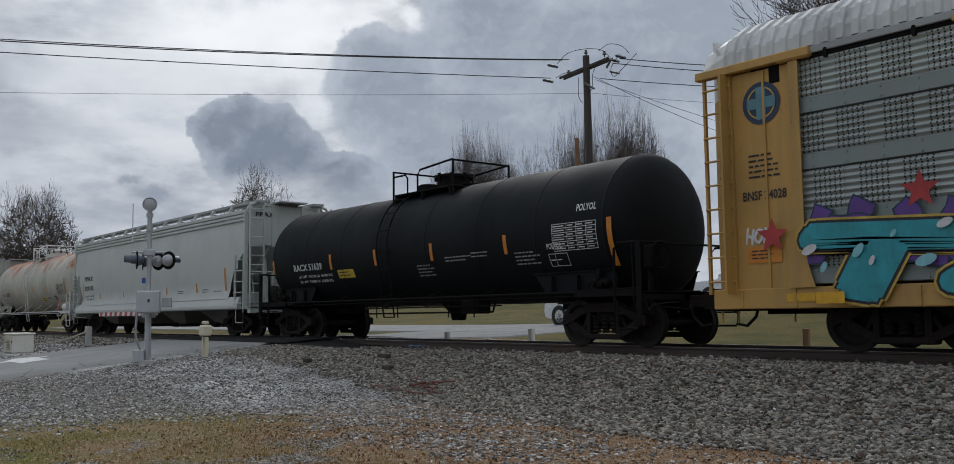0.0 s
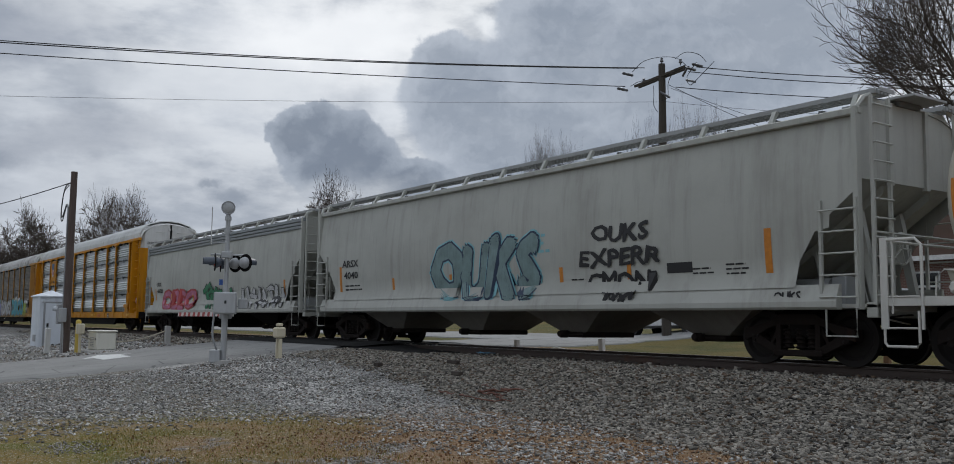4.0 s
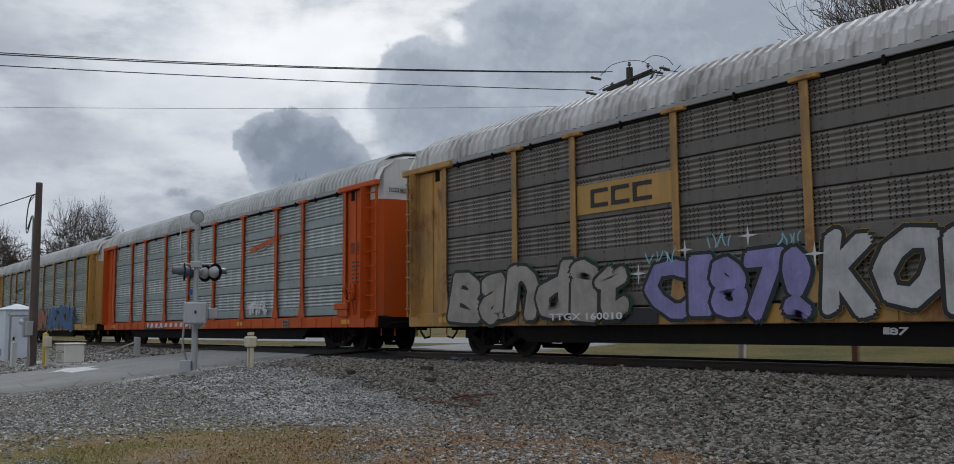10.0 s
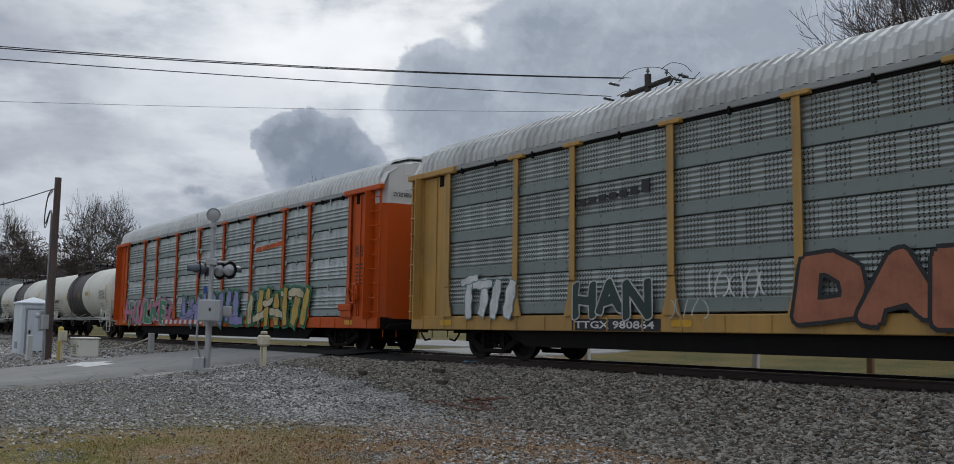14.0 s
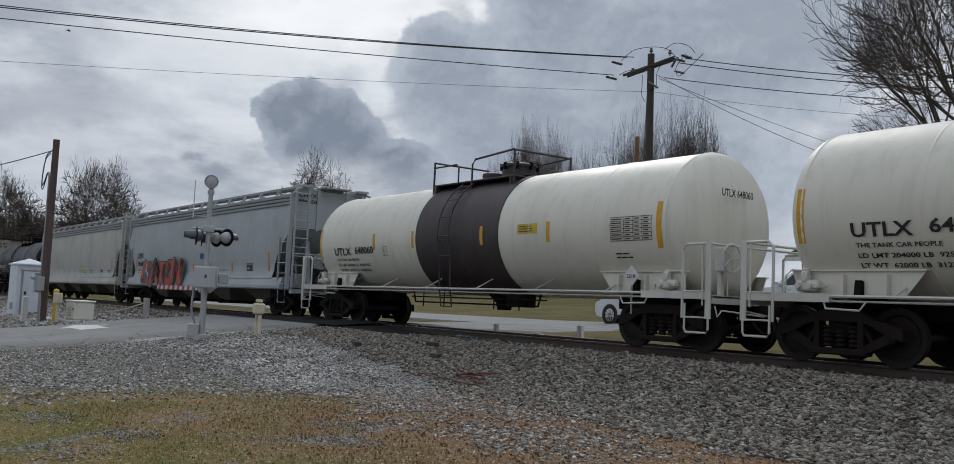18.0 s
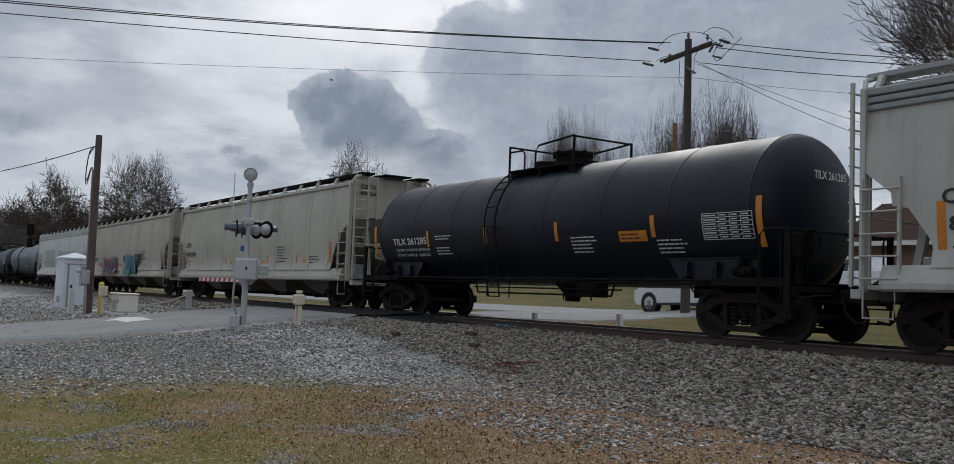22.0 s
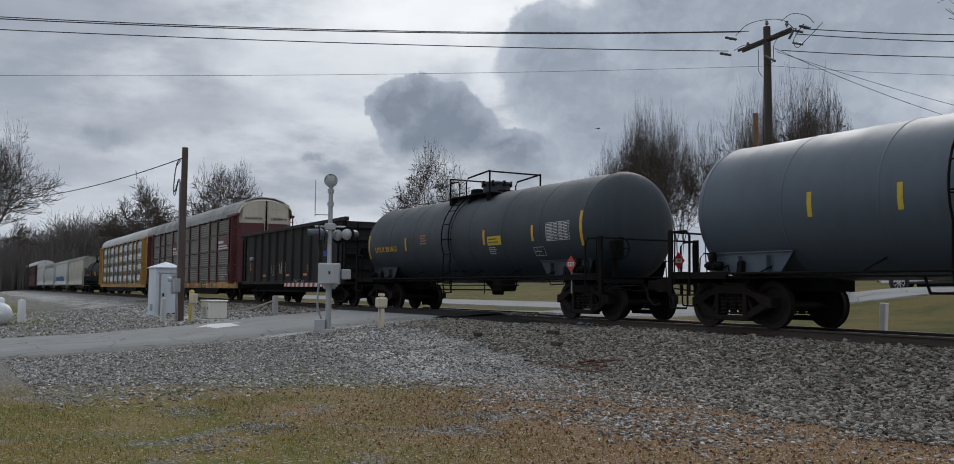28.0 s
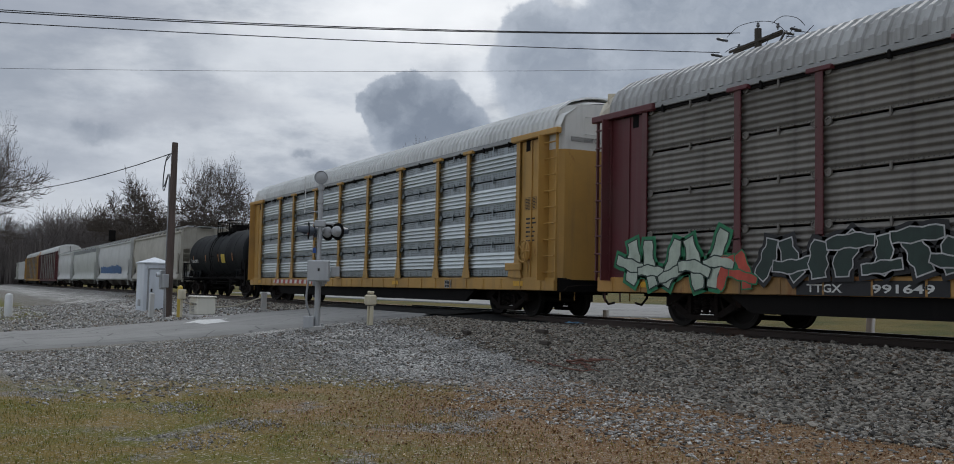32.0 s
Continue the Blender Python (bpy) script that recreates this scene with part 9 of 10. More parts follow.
for a, b in (((-24.75, 27.0, 11.2), (-24.5, 27.0, 11.5)), ((-24.65, 27.1, 11.05), (-24.2, 27.1, 10.88)), ((-25.75, 26.8, 10.75), (-25.3, 26.85, 10.45))):
    part("fuse_cutout", Geo().tube([a, b], 0.045, 8), M_CERAMIC, pole)
for x, y, z in ((-26.95, 26.2, 11.62), (-27.25, 26.2, 11.06), (-24.35, 27.4, 11.62), (-24.7, 27.4, 11.55)):
    part("strain_insulator", Geo().lathe([(-0.3, 0.02), (-0.25, 0.06), (-0.1, 0.05), (0, 0.065), (0.1, 0.05), (0.25, 0.06), (0.3, 0.02)], 8, "y", (x, y, z)), M_CERAMIC, pole)
stub = tagged(part("cut_off_pole", Geo().tube([(-29.2, 30.0, 0.9), (-29.41, 30.0, 9.44)], 0.15, 12, r2=0.11), M_POLE_NEW, None), "orange-brown cut-off wooden pole without wires", "utility pole")


def wire(name, a, b, sag, r, label):
    a, b = Vector(a), Vector(b)
    pts = []
    for t in span(0, 1, 40):
        p = a + (b - a) * t
        p.z -= 4 * sag * t * (1 - t)
        pts.append(p)
    return tagged(part(name, Geo().tube(pts, r, 5), M_WIRE, None), label, "power line")


# spans over the crossing to a pole behind, and on past the house
wire("power_line", (-26.4, 26.2, 11.75), (-46, -25, 11.9), 0.98, 0.021, "black overhead conductor over the crossing")
wire("power_line", (-26.0, 26.2, 11.68), (-45.6, -25, 11.9), 0.98, 0.018, "black overhead conductor over the crossing")
wire("power_line", (-26.9, 26.0, 11.08), (-46.6, -25, 11.1), 0.5, 0.018, "black overhead conductor over the crossing")
wire("power_line", (PX, 26.9, 10.38), (-46.2, -25, 8.3), 0.5, 0.0065, "thin overhead cable over the crossing")
wire("power_line", (-24.5, 27.5, 11.6), (8, 42, 10.2), 1.7, 0.018, "black overhead conductor beyond the crossing")
wire("power_line", (-24.9, 27.5, 11.5), (7.5, 42.4, 10.1), 1.75, 0.018, "black overhead conductor beyond the crossing")
wire("power_line", (-25.4, 27.3, 10.95), (7, 42.8, 9.4), 1.5, 0.017, "black overhead conductor beyond the crossing")
wire("power_line", (-25.75, 27.1, 10.4), (7, 42, 8.9), 1.6, 0.0065, "thin overhead cable beyond the crossing")
wire("service_drop", (-25.6, 27.15, 11.05), (-16.5, 42.5, 6.2), 0.9, 0.011, "twisted service cable slanting down to the house")
wire("service_drop", (-25.5, 27.15, 10.9), (-12.5, 40.0, 5.2), 0.5, 0.009, "service cable slanting down past the house")
wire("guy_wire", (-26.0, 27.0, 10.9), (-30.6, 31.5, 1.0), 0.0, 0.013, "steel guy wire bracing the pole")

# service pole, boxes and hut by the road
sp = tagged(new("service_pole"), "dark wooden service pole with meter boxes and conduit", "utility pole")
part("shaft", Geo().tube([(-38.0, 7.9, 0.0), (-37.95, 7.9, 7.15)], 0.155, 14, r2=0.12), M_POLE_OLD, sp)
part("conduit", Geo().tube([(-38.14, 7.78, 0.6), (-38.12, 7.78, 5.75), (-38.18, 7.76, 5.9), (-38.3, 7.74, 5.88)], 0.035, 6), M_GALV, sp)
part("meter_box", Geo().box(-38.42, -38.14, 7.6, 7.8, 1.35, 2.1, 0.02), M_GALV, sp)
part("meter_box", Geo().box(-37.86, -37.42, 7.58, 7.78, 1.42, 1.95, 0.02), M_GALV, sp)
part("meter", Geo().lathe([(7.46, 0.001), (7.46, 0.08), (7.5, 0.095), (7.6, 0.095)], 14, "y", (-38.28, 0, 1.92)), M_LAMPGLASS, sp)
part("conduit", Geo().tube([(-37.7, 7.68, 1.42), (-37.7, 7.68, 0.2)], 0.03, 6), M_GALV, sp)
part("conduit", Geo().tube([(-37.55, 7.68, 1.42), (-37.5, 7.7, 0.9), (-37.5, 7.7, 0.2)], 0.02, 6), M_GALV, sp)
part("drip_loop", loop([(-38.3, 7.74, 5.88), (-38.75, 7.7, 5.45), (-38.95, 7.7, 5.8), (-38.7, 7.75, 6.6), (-38.1, 7.85, 6.75)], 0.022), M_WIRE, sp)
part("drip_loop", loop([(-38.25, 7.74, 5.85), (-38.7, 7.7, 5.3), (-39.0, 7.7, 5.6), (-38.95, 7.75, 6.4), (-38.5, 7.85, 6.7)], 0.018), M_WIRE, sp)
sp.location = (0, -0.2, 0)
wire("service_drop", (-38.0, 7.8, 6.82), (-80, -4, 9.0), 1.5, 0.02, "black service cable running to the pole by the road")
marker_post(-38.75, 7.2, 0.95, M_FADEWHITE, "leaning white marker post at the foot of the pole", 0.17, 3)

M_HUT = paint("pale_blue_white_hut_paint", (0.62, 0.66, 0.71), 0.45, 0.12, 0.2)
hut = tagged(new("equipment_hut"), "white metal equipment hut with a low pyramid roof", "hut")
HX, HY, HZ = -45.0, 8.42, 0.24
g = Geo().box(-0.6, 0.6, -0.6, 0.6, 0.0, 2.24, 0.015)
part("wall", g, M_HUT, hut)
rg = Geo()
e, o = 2.24, 0.06
rg.put([(-0.6 - o, -0.6 - o, e), (0.6 + o, -0.6 - o, e), (0.6 + o, 0.6 + o, e), (-0.6 - o, 0.6 + o, e), (-0.6 - o, -0.6 - o, e + 0.05), (0.6 + o, -0.6 - o, e + 0.05), (0.6 + o, 0.6 + o, e + 0.05), (-0.6 - o, 0.6 + o, e + 0.05), (-0.1, 0, e + 0.3), (0.1, 0, e + 0.3)],
       ((0, 3, 2, 1), (0, 1, 5, 4), (1, 2, 6, 5), (2, 3, 7, 6), (3, 0, 4, 7), (4, 5, 9, 8), (5, 6, 9), (6, 7, 8, 9), (7, 4, 8)))
part("roof", rg, M_HUT, hut)
door = part("door", Geo().box(0.6, 0.635, -0.36, 0.44, 0.18, 1.96, 0.01), M_HUT, hut)
part("door_frame", Geo().box(0.6, 0.62, -0.44, -0.365, 0.12, 2.04).box(0.6, 0.62, 0.445, 0.52, 0.12, 2.04).box(0.6, 0.62, -0.365, 0.445, 1.965, 2.04), M_GALV, hut)
part("handle", Geo().box(0.635, 0.68, -0.3, -0.22, 0.95, 1.1, 0.01), M_TRIM, door)
part("lamp", Geo().box(0.6, 0.68, -0.5, -0.4, 1.98, 2.1, 0.02), M_LAMPGLASS, hut)
part("skid", Geo().box(-0.58, 0.58, -0.66, -0.52, -0.16, 0.0).box(-0.58, 0.58, 0.52, 0.66, -0.16, 0.0), M_POLE, hut)
part("vent", Geo().box(-0.2, 0.2, -0.625, -0.6, 0.3, 0.6, 0.01), M_GALV, hut)
hut.matrix_world = pose(HX, HY, HZ, 0, 0, 5)
cable = tagged(part("cable_bundle", loop([(-44.15, 8.3, 0.2), (-44.1, 8.42, 0.42), (-44.15, 8.55, 0.22), (-44.1, 8.68, 0.44), (-44.15, 8.8, 0.2)], 0.035), M_WIRE, None), "black cables coiled at the foot of the hut", "cable")

M_BOLLARD = paint("yellow_bollard_paint", (0.55, 0.4, 0.06), 0.55, 0.3, 0.3)
M_CREAM = paint("cream_post_paint", (0.6, 0.54, 0.4), 0.6, 0.2, 0.25)
b1 = tagged(new("bollard"), "yellow painted steel bollard beside the pole", "bollard")
part("post", Geo().tube([(-36.9, 7.9, 0.1), (-36.9, 7.9, 1.45)], 0.1, 14), M_BOLLARD, b1)
part("cap", Geo().lathe([(1.45, 0.1), (1.5, 0.08), (1.53, 0.001)], 14, "z", (-36.9, 7.9, 0)), M_BOLLARD, b1)
b2 = tagged(new("marker_stand"), "cream utility marker box on a thin leg", "utility box")
part("leg", Geo().tube([(-36.35, 7.85, 0.1), (-36.35, 7.85, 1.1)], 0.05, 10), M_CREAM, b2)
part("head", Geo().box(-36.5, -36.2, 7.72, 7.98, 1.0, 1.38, 0.03), M_CREAM, b2)
gen = tagged(new("generator"), "cream-white standby generator on a concrete pad", "generator")
part("housing", Geo().box(-37.3, -36.0, 8.35, 9.05, 0.42, 1.08, 0.04), paint("generator_housing", (0.66, 0.64, 0.56), 0.5, 0.12, 0.15), gen)
part("lid", Geo().box(-37.34, -35.96, 8.31, 9.09, 1.08, 1.14, 0.025), paint("generator_lid", (0.7, 0.68, 0.6), 0.45, 0.1, 0.1), gen)
g = Geo()
for i in range(6):
    g.box(-36.9, -36.4, 8.335, 8.35, 0.55 + i * 0.06, 0.575 + i * 0.06)
part("louvre", g, M_GALV, gen)
part("lock", Geo().box(-36.2, -36.1, 8.335, 8.35, 0.78, 0.86), M_TRIM, gen)
tagged(part("concrete_pad", Geo().box(-37.7, -35.3, 8.0, 9.4, 0.12, 0.42, 0.02), M_CONCRETE, None), "grey concrete pad under the generator", "pad")
tagged(part("stub_post", Geo().box(-36.4, -36.2, 10.9, 11.1, 0.4, 1.32, 0.02), M_CONCRETE, None), "grey concrete stub post near the track", "post")
tagged(part("rope", loop([(-36.9, 7.82, 0.95), (-36.75, 8.8, 0.72), (-36.5, 9.9, 0.78), (-36.3, 10.9, 1.12)], 0.028), plain("pale_rope", (0.42, 0.38, 0.3), 0.9), None), "pale rope sagging between bollard and post", "rope")

# crossing signal
SX = SY = 0.0
sig = tagged(new("crossing_signal"), "grey crossing signal mast with flashing lamps and control box", "crossing signal")
part("mast", Geo().tube([(SX, SY, 0.62), (SX, SY, 4.42)], 0.06, 14), M_SILVER, sig)
part("lower_sleeve", Geo().tube([(SX, SY, 0.5), (SX, SY, 1.75)], 0.078, 14), M_SILVER, sig)
part("base_plate", Geo().box(SX - 0.2, SX + 0.2, SY - 0.2, SY + 0.2, 0.42, 0.56, 0.02), M_CONCRETE, sig)
part("junction_box", Geo().box(SX - 0.34, SX - 0.07, SY - 0.2, SY + 0.08, 0.5, 0.82, 0.02), M_SILVER, sig)
for dx in (-0.14, 0.14):
    for dy in (-0.14, 0.14):
        part("bolt", Geo().lathe([(0.56, 0.025), (0.62, 0.025), (0.63, 0.001)], 6, "z", (SX + dx, SY + dy, 0)), M_GALV, sig)
for z in (4.18, 3.83, 3.24):
    part("clamp", Geo().lathe([(z - 0.05, 0.062), (z - 0.05, 0.085), (z + 0.05, 0.085), (z + 0.05, 0.062)], 14, "z", (SX, SY, 0)), M_SILVER, sig)
bell = part("bell", Geo().lathe([(-0.07, 0.001), (-0.07, 0.14), (-0.05, 0.165), (0.03, 0.17), (0.06, 0.15), (0.065, 0.001)], 24, "y", (SX, SY - 0.02, 4.45)), M_SILVER, sig)
part("bell_rim", Geo().lathe([(-0.075, 0.15), (-0.085, 0.165), (-0.075, 0.178), (-0.06, 0.17)], 24, "y", (SX, SY - 0.02, 4.45)), M_GALV, bell)
part("antenna", Geo().tube([(SX - 0.4, SY - 0.02, 3.5), (SX - 0.4, SY - 0.02, 4.46)], 0.014, 6), M_WHITE, sig)
part("antenna_arm", Geo().tube([(SX - 0.4, SY - 0.02, 3.55), (SX, SY, 3.55)], 0.012, 5), M_SILVER, sig)
part("lamp_arm", Geo().tube([(SX - 0.4, SY, 3.24), (SX + 0.5, SY, 3.24)], 0.025, 8), M_SILVER, sig)
part("arm_bracket", Geo().box(SX - 0.14, SX + 0.14, SY - 0.11, SY + 0.11, 3.15, 3.32, 0.02), M_SILVER, sig)
M_HOOD = plain("blue_grey_lamp_hood", (0.07, 0.085, 0.11), 0.4)


def flasher(at, turn, back):
    """A round lamp with backboard, hood and housing; it shines along +Y before turning."""
    q = pose(at[0], at[1], at[2], 0, 0, turn)
    lamp = part("flasher", Geo().lathe([(0.0, 0.001), (0.0, 0.225), (0.012, 0.228), (0.02, 0.225), (0.02, 0.001)], 28, "y"), M_BLACK, sig, "round black backboard")
    lamp.matrix_local = q
    a = part("housing", Geo().lathe([(-0.15, 0.001), (-0.145, 0.06), (-0.105, 0.12), (-0.035, 0.145), (-0.001, 0.15)], 20, "y"), M_SILVER if back else M_HOOD, lamp)
    part("hood", Geo().lathe([(0.021, 0.135), (0.3, 0.12), (0.3, 0.113), (0.021, 0.127)], 20, "y", arc=(-25, 205)), M_HOOD, lamp)
    part("lens", Geo().lathe([(0.021, 0.123), (0.036, 0.095), (0.045, 0.001)], 20, "y"), plain("red_lamp_lens", (0.25, 0.01, 0.012), 0.15), lamp)


for x, y, turn, back in ((SX + 0.2, SY + 0.22, -42, True), (SX + 0.47, SY - 0.22, -42, True), (SX - 0.26, SY - 0.25, 100, False), (SX - 0.16, SY + 0.28, 96, False)):
    flasher((x, y, 3.03), turn, back)
part("blue_sign", Geo().box(SX - 0.16, SX - 0.07, SY - 0.09, SY - 0.075, 2.46, 2.6), plain("blue_enamel_sign", (0.02, 0.08, 0.3), 0.4), sig, "small blue enamel sign")
cab = part("control_box", Geo().box(SX - 0.26, SX + 0.3, SY - 0.42, SY - 0.09, 1.72, 2.27, 0.025), M_SILVER, sig)
part("box_door", Geo().box(SX - 0.23, SX + 0.27, SY - 0.435, SY - 0.421, 1.75, 2.24, 0.006), M_SILVER, cab)
part("latch", Geo().box(SX + 0.01, SX + 0.06, SY - 0.45, SY - 0.436, 1.98, 2.06), M_TRIM, cab)
part("side_box", Geo().box(SX + 0.32, SX + 0.56, SY - 0.15, SY + 0.1, 1.86, 2.12, 0.02), M_SILVER, sig)
part("conduit", loop([(SX - 0.24, SY - 0.2, 1.75), (SX - 0.27, SY - 0.2, 1.2), (SX - 0.16, SY - 0.15, 0.8)], 0.028), M_GALV, sig)
part("gate_mechanism", Geo().box(-0.16, 0.16, 0.1, 0.34, 1.6, 1.92, 0.03), M_SILVER, sig)
sig.matrix_world = pose(-23.4, 8.52, 0, 0, 0, 66)
# the lowered gate arm reaches over the road
arm = tagged(part("crossing_gate", Geo().box(-28.05, -23.55, 8.78, 8.82, 1.665, 1.775), plain("white_gate_paint", (0.6, 0.58, 0.56), 0.5), None), "lowered red and white striped crossing gate arm", "crossing gate")
M_STRIPE = plain("red_gate_stripe", (0.36, 0.03, 0.025), 0.5)
for i in range(11):
    x = -27.95 + i * 0.41
    part("stripe", Geo().put([(x, 8.777, 1.663), (x + 0.2, 8.777, 1.663), (x + 0.24, 8.777, 1.777), (x + 0.04, 8.777, 1.777)], ((0, 1, 2, 3),)), M_STRIPE, arm)
mk = tagged(new("pedestal"), "cream plastic pedestal box on two legs", "utility box")
part("head", Geo().box(-23.27, -22.98, 9.77, 10.03, 1.12, 1.4, 0.04), M_CREAM, mk)
part("cap", Geo().box(-23.21, -23.04, 9.83, 9.97, 1.42, 1.5, 0.02), M_CREAM, mk)
for x in (-23.22, -23.03):
    part("leg", Geo().box(x - 0.035, x + 0.035, 9.86, 9.94, 0.35, 1.1, 0.008), M_CREAM, mk)

# propane tank on the lawn
tank_white = paint("white_tank_paint", (0.66, 0.67, 0.68), 0.4, 0.12, 0.15)
pt = tagged(new("propane_tank"), "white horizontal propane tank on concrete blocks", "propane tank")
prof = [(-46.6, 0.001)] + [(-46.55 + 0.4 * (1 - math.cos(a)), 0.47 * math.sin(a)) for a in span(0.2, 1.57, 6)] + [(-43.65 + 0.4 * math.sin(a), 0.47 * math.cos(a)) for a in span(0, 1.4, 6)] + [(-43.22, 0.001)]
part("shell", Geo().lathe(prof, 24, "x", (0, 1.6, 0.42)), tank_white, pt)
part("dome", Geo().lathe([(0.86, 0.2), (1.02, 0.19), (1.1, 0.12), (1.12, 0.001)], 18, "z", (-44.4, 1.6, 0)), tank_white, pt)
for x in (-45.9, -43.9):
    part("foot", Geo().box(x - 0.1, x + 0.1, 1.25, 1.95, -0.2, 0.02, 0.01), M_CONCRETE, pt)
tagged(part("valve_cover", Geo().lathe([(-0.1, 0.17), (0.85, 0.17), (0.95, 0.14), (1.0, 0.001)], 16, "z", (-47.2, 2.6, 0)), tank_white, None), "white round-topped cover standing on the lawn", "utility box")

# sticks and litter by the ballast
M_STICK = timber_material("reddish_dead_wood", (0.09, 0.035, 0.025), (0.2, 0.09, 0.06))
rs = random.Random(8)
sticks = tagged(new("dead_branch"), "reddish-brown dead branches lying on the gravel", "branch")
for i in range(14):
    x, y, a = -14.7 + rs.uniform(-1.0, 1.0), 10.5 + rs.uniform(-0.35, 0.45), rs.uniform(-0.5, 0.5)
    l = rs.uniform(0.25, 0.9)
    pts = [(x + (t - 0.5) * l * math.cos(a), y + (t - 0.5) * l * math.sin(a) + 0.03 * math.sin(5 * t + i), ground_z(x, y) + 0.05 + 0.05 * rs.random()) for t in span(0, 1, 4)]
    part("stick", Geo().tube(pts, rs.uniform(0.012, 0.028), 5, r2=0.008), M_STICK, sticks)
for k, (x, y, w) in enumerate(((-18.2, 12.1, 0.2), (-19.6, 10.9, 0.12), (-17.0, 11.4, 0.16))):
    tagged(part("timber_scrap", Geo().box(x - w, x + w, y - 0.06, y + 0.06, ground_z(x, y) + 0.02, ground_z(x, y) + 0.11, 0.012), M_TIE, None), "dark scrap of old tie lying on the ballast", "timber scrap")
M_LITTER = plain("blue_plastic_litter", (0.08, 0.22, 0.34), 0.5)
for x, y in ((-19.2, 13.6), (-18.85, 13.62)):
    g = Geo()
    g.sheet(span(-0.14, 0.14, 5), span(-0.08, 0.08, 3), lambda u, w: (x + u, y + w, ground_z(x, y) + 0.09 + 0.05 * noise.noise((u * 14, w * 14, x))))
    tagged(part("plastic_scrap", g, M_LITTER, None), "crumpled blue plastic scrap by the rail", "litter")
# a bird crossing the sky
bird = tagged(new("bird"), "small dark bird flying high over the train", "bird")
M_BIRD = plain("dark_plumage", (0.02, 0.02, 0.022), 0.8)
part("body", Geo().lathe([(-0.2, 0.001), (-0.13, 0.04), (0.0, 0.06), (0.12, 0.045), (0.17, 0.03), (0.22, 0.001)], 10, "x"), M_BIRD, bird)
part("tail", Geo().prism([(-0.34, -0.06), (-0.34, 0.06), (-0.16, 0.02), (-0.16, -0.02)], "z", -0.006, 0.006), M_BIRD, bird)
for side_y in (-1, 1):
    g = Geo().prism([(0.08, 0.03), (0.1, 0.3), (-0.06, 0.56), (-0.04, 0.28), (-0.08, 0.03)], "z", -0.008, 0.008)
    g.v = [(x, side_y * y, z + 0.35 * y * (0.6 - y)) for x, y, z in g.v]
    part("wing", g, M_BIRD, bird)
# track signal far down the line
fs = tagged(new("track_signal"), "distant black railway signal on a post beside the track", "signal")
part("post", Geo().tube([(-128, 18.6, 0.5), (-128, 18.6, 8.0)], 0.1, 8), M_BLACK, fs)
part("head", Geo().box(-128.3, -127.8, 18.2, 19.0, 6.9, 8.3, 0.06), M_BLACK, fs)
part("head", Geo().box(-128.2, -127.8, 18.3, 18.9, 5.4, 6.4, 0.06), M_BLACK, fs)

# ---- bare trees ----
def bark_material(name, lo, hi):
    m, nt, b = shader(name, 0.95)
    g = noise_tex(nt, coords(nt, (6, 6, 1.5)), 2.0, 5, 0.65)
    nt.links.new(blend(nt, g, lo, hi), b.inputs["Base Color"])
    bump(nt, b, g, 0.5, 0.02)
    return m


M_BARK = bark_material("grey_brown_bark", (0.045, 0.035, 0.028), (0.12, 0.095, 0.078))
M_TWIG = bark_material("grey_brown_twigs", (0.04, 0.031, 0.026), (0.095, 0.075, 0.06))
# greyer bark for the far woods: distance haze is mixed into the colour
M_HAZEBARK = bark_material("hazed_brown_wood", (0.07, 0.06, 0.056), (0.125, 0.108, 0.1))


def grow(rng, geo, p, d, length, r, depth, last, forks, ratio, lift, bend, thin):
    """A branch with its side branches; geo[depth] takes it."""
    n = 6 if depth == 0 else 4 if depth < 3 else 3
    pts, p, d = [p], Vector(p), Vector(d).normalized()
    stops = []
    for i in range(n):
        d = (d + Vector((rng.gauss(0, bend), rng.gauss(0, bend), rng.gauss(0, bend * 0.7) + lift))).normalized()
        p = p + d * (length / n)
        pts.append(p)
        stops.append((p, d))
    geo[min(depth, len(geo) - 1)].tube(pts, r, 8 if depth == 0 else 5 if depth == 1 else 3, cap=False, r2=max(r * 0.3, thin))
    if depth >= last:
        return
    k = forks[depth]
    for j in range(k):
        f = 0.3 + 0.7 * (j + rng.random()) / k
        q, qd = stops[min(n - 1, int(f * n))]
        a = j * 2.4 + rng.uniform(-0.5, 0.5)
        side = qd.cross(Vector((math.cos(a), math.sin(a), 0.2))).normalized()
        nd = (qd * rng.uniform(0.55, 1.0) + side * rng.uniform(0.45, 0.95)).normalized()
        grow(rng, geo, q, nd, length * ratio[depth] * rng.uniform(0.75, 1.2) * (1.2 - 0.4 * f), max(r * 0.47 * (1.15 - 0.5 * f), thin), depth + 1, last, forks, ratio, lift, bend, thin)


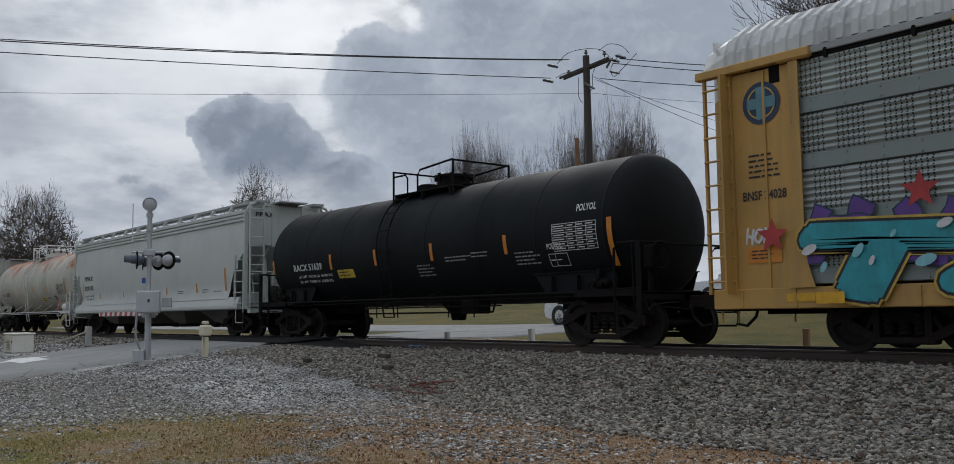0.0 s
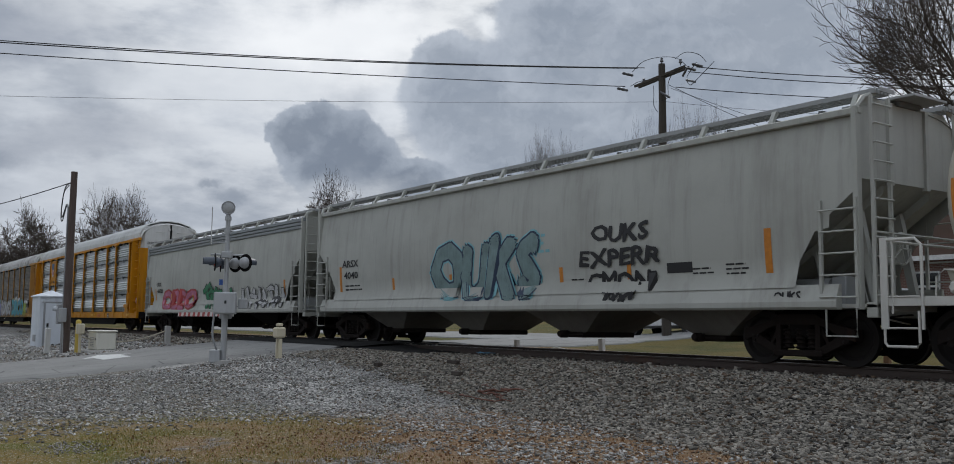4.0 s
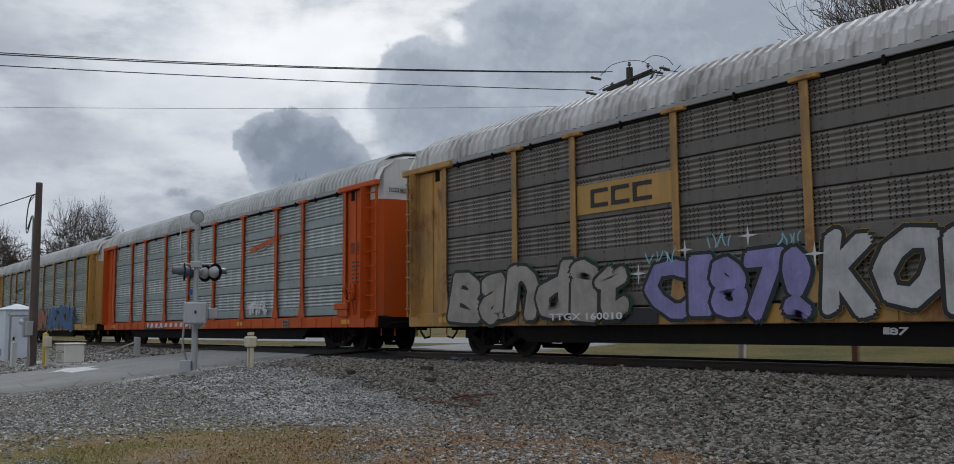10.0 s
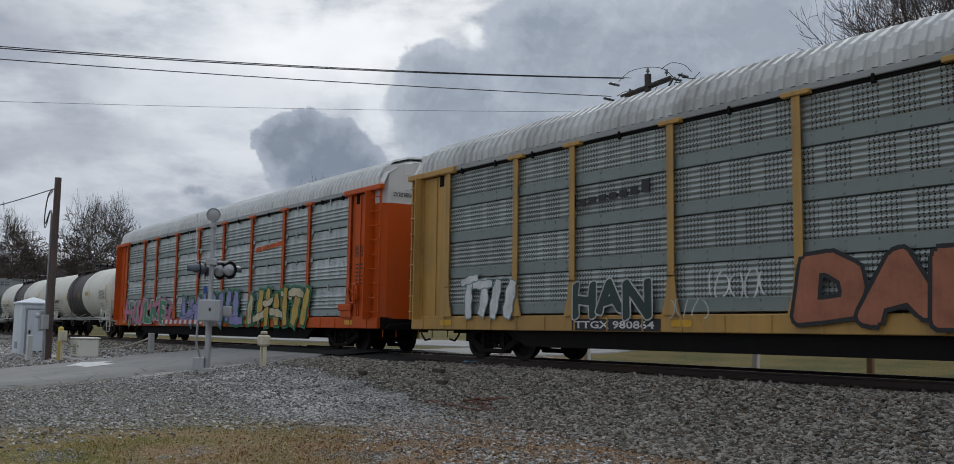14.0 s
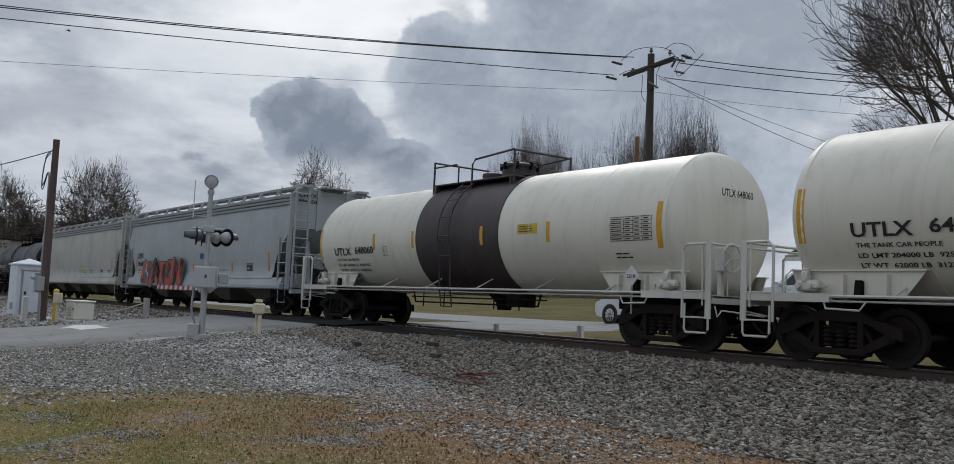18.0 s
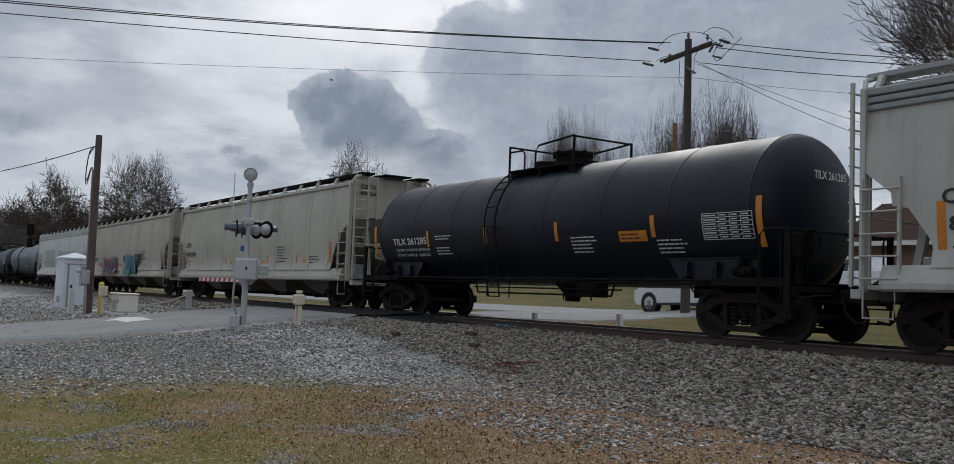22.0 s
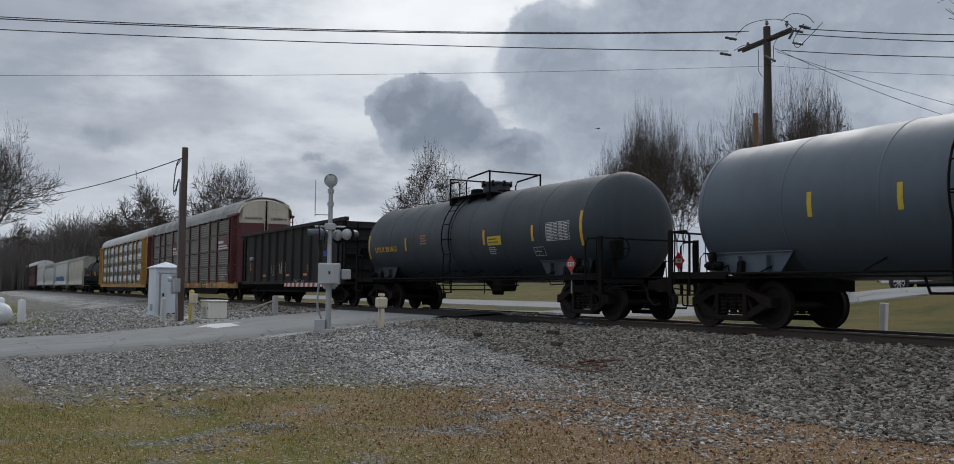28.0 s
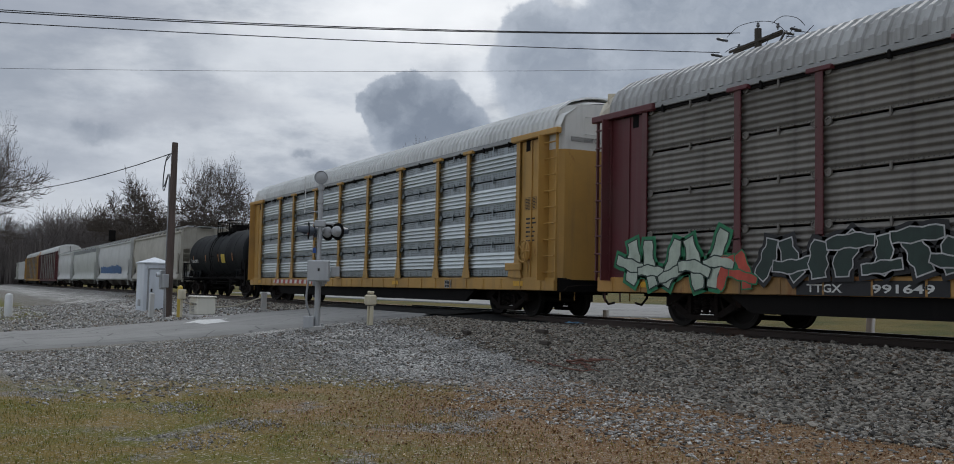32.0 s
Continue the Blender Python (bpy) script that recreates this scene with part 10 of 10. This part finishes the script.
def fork(rng, geo, p, d, length, r, depth, last, open_, lift, thin):
    """A limb that divides again and again: the leader runs on, the others swing out."""
    mid = Vector(p) + Vector(d) * length * 0.5 + Vector((rng.gauss(0, 0.05), rng.gauss(0, 0.05), rng.gauss(0, 0.03))) * length
    tip = mid + (Vector(d) + Vector((rng.gauss(0, 0.12), rng.gauss(0, 0.12), rng.gauss(0, 0.08) + lift))).normalized() * length * 0.5
    end = max(r * 0.74, thin)
    geo[0 if depth == 0 else 1 if depth < 3 else 2].tube([p, mid, tip], max(r, thin), 8 if depth < 2 else 5 if depth < 4 else 3, cap=False, r2=end)
    way = (tip - mid).normalized()
    if depth >= last:
        return
    n = 5 if depth == 0 else 3 if depth > 2 or rng.random() < 0.35 else 2
    turn = rng.uniform(0, 6.283)
    for k in range(n):
        turn += 2.4 + rng.uniform(-0.3, 0.3)
        ref = Vector((math.cos(turn), math.sin(turn), 0.1))
        side = (ref - way * ref.dot(way)).normalized()
        lead = k == 0 and depth > 0
        swing = rng.uniform(0.1, 0.35) if lead else rng.uniform(0.6, 1.15) * open_
        nd = (way + side * swing + Vector((0, 0, lift * 0.6))).normalized()
        start = tip if k < 2 or depth == 0 else mid
        fork(rng, geo, start, nd, length * (rng.uniform(0.78, 0.94) if lead else rng.uniform(0.62, 0.88)), end * (0.9 if lead else 0.66), depth + 1, last, open_, lift, thin)


def tree(name, at, height, seed, label, reach, stems=1, last=7, open_=0.9, lift=0.05, thin=0.012, girth=0.02, spread=0.25, bole=0.2):
    """A bare tree of a given height and crown radius."""
    rng = random.Random(seed)
    t = tagged(new(name), label, "tree")
    t.location = at
    crown = Geo()
    wood_parts = []
    for s in range(stems):
        trunk, limbs = Geo(), Geo()
        a = 6.283 * s / stems + rng.random()
        lean = spread if stems > 1 else 0.04
        fork(rng, [trunk, limbs, crown], Vector((0.2 * math.cos(a) * (stems > 1), 0.2 * math.sin(a) * (stems > 1), -0.3)), Vector((lean * math.cos(a), lean * math.sin(a), 1)).normalized(), height * bole, height * girth, 0, last, open_, lift, thin)
        wood_parts += [("trunk", trunk, M_BARK), ("limb", limbs, M_BARK)]
    wood_parts.append(("crown", crown, M_TWIG))
    top = sorted(p[2] for p in crown.v)[int(len(crown.v) * 0.99)]
    far = sorted(math.hypot(p[0], p[1]) for p in crown.v)[int(len(crown.v) * 0.94)]
    kz, kr = height / top, reach / far
    for key, g, mat in wood_parts:
        # the crown draws in towards its top
        g.v = [(x * kr * (1 - 0.42 * smooth(0.5, 1.0, z / top)), y * kr * (1 - 0.42 * smooth(0.5, 1.0, z / top)), z * kz) for x, y, z in g.v]
        part(key, g, mat, t, recalc=False)
    return t


tree("bare_tree", (-14.7, 32.5, 1.9), 18.0, 5, "large bare winter tree with many stems beside the house", 5.3, 3, 8, 0.9, 0.035, 0.008, 0.018, 0.28, 0.22)
BROAD = "bare broad-crowned winter tree beyond the fields"
for x, y, h, seed, reach, thin in ((-102, 50.4, 17.6, 27, 6.2, 0.019), (-160, 26.5, 16.9, 22, 6.6, 0.027), (-119.5, 30.5, 15.8, 23, 6.2, 0.021)):
    tree("bare_tree", (x, y, base_z(x, y)), h + 0.8 - base_z(x, y), seed, BROAD, reach, 1, 8, 1.05, 0.012, thin, 0.02, 0.3, 0.2)
tree("bare_tree", (-75, 0.9, 0.0), 14.2, 24, "tall bare winter tree on the lawn", 4.6, 2, 8, 0.95, 0.02, 0.012, 0.017, 0.2, 0.22)
FINE = "tall slender bare tree in the row behind the road"
kept = []
for i, (x, y, h) in enumerate(((-93, 70, 17.5), (-86.8, 70, 21.6), (-80, 70, 18.2), (-90, 71, 20), (-83.5, 69, 20.4), (-75.5, 70, 17.5), (-71.5, 71, 19.6), (-67.5, 70, 20.4), (-63.5, 71, 21), (-59.5, 70, 19.2), (-88, 75, 21.5), (-66, 75, 20.5))):
    z = base_z(x, y)
    if i < 3:
        kept.append(tree("bare_tree", (x, y, z), h + 1.2 - z, 40 + i, FINE, 3.4, 2, 7, 0.95, 0.02, 0.018, 0.013, 0.16, 0.26))
    else:
        k = (h + 1.2 - z) / ((17.5, 21.6, 18.2)[i % 3] + 1.2 - z)
        copy_thing(kept[i % 3], Matrix.Translation((x, y, z)) @ Matrix.Rotation(i * 1.3, 4, "Z") @ Matrix.Diagonal((k, k, k, 1)))

# far woods across the end of the line: many thin bare trees run together
rng_w = random.Random(77)
g = Geo()
for i in range(520):
    u = rng_w.random()
    x, y = -235 - rng_w.uniform(0, 110), -45 + 150 * u
    h = (10.5 + 5.5 * smooth(5, 36, y) + 3 * noise.noise((y * 0.08, 3, 1)) + rng_w.uniform(-2, 2)) * (x / -270)
    layers = [g, g, g]
    grow(rng_w, layers, (x, y, 0.0), (rng_w.uniform(-0.1, 0.1), rng_w.uniform(-0.1, 0.1), 1), h * 0.78, 0.16, 0, 2, (11, 7, 0, 0), (0.55, 0.5, 0.5), 0.1, 0.1, 0.04)
tagged(part("far_woods", g, M_HAZEBARK, None, recalc=False), "brown bare woods along the horizon", "woods", kind="stuff")
STEM = [(-0.012, 0, 0), (0.012, 0, 0), (0.02, 0.01, 0.5), (0.05, 0.03, 1.0), (-0.05, -0.02, 0.95)]
STEM_F = [(0, 1, 2), (0, 2, 4), (1, 3, 2)]
pl, sz = [], []
for i in range(15000):
    x, y = -225 - rng_w.uniform(0, 60), -55 + 170 * rng_w.random()
    pl.append((x, y, -0.2))
    sz.append((8.2 + 3 * noise.noise((y * 0.07, 9, 1)) + rng_w.uniform(-3, 2)))
scatter("undergrowth", STEM, STEM_F, pl, sz, M_HAZEBARK, "dense brown undergrowth in front of the far woods", "undergrowth", (0.8, 1.2), True)


motions()
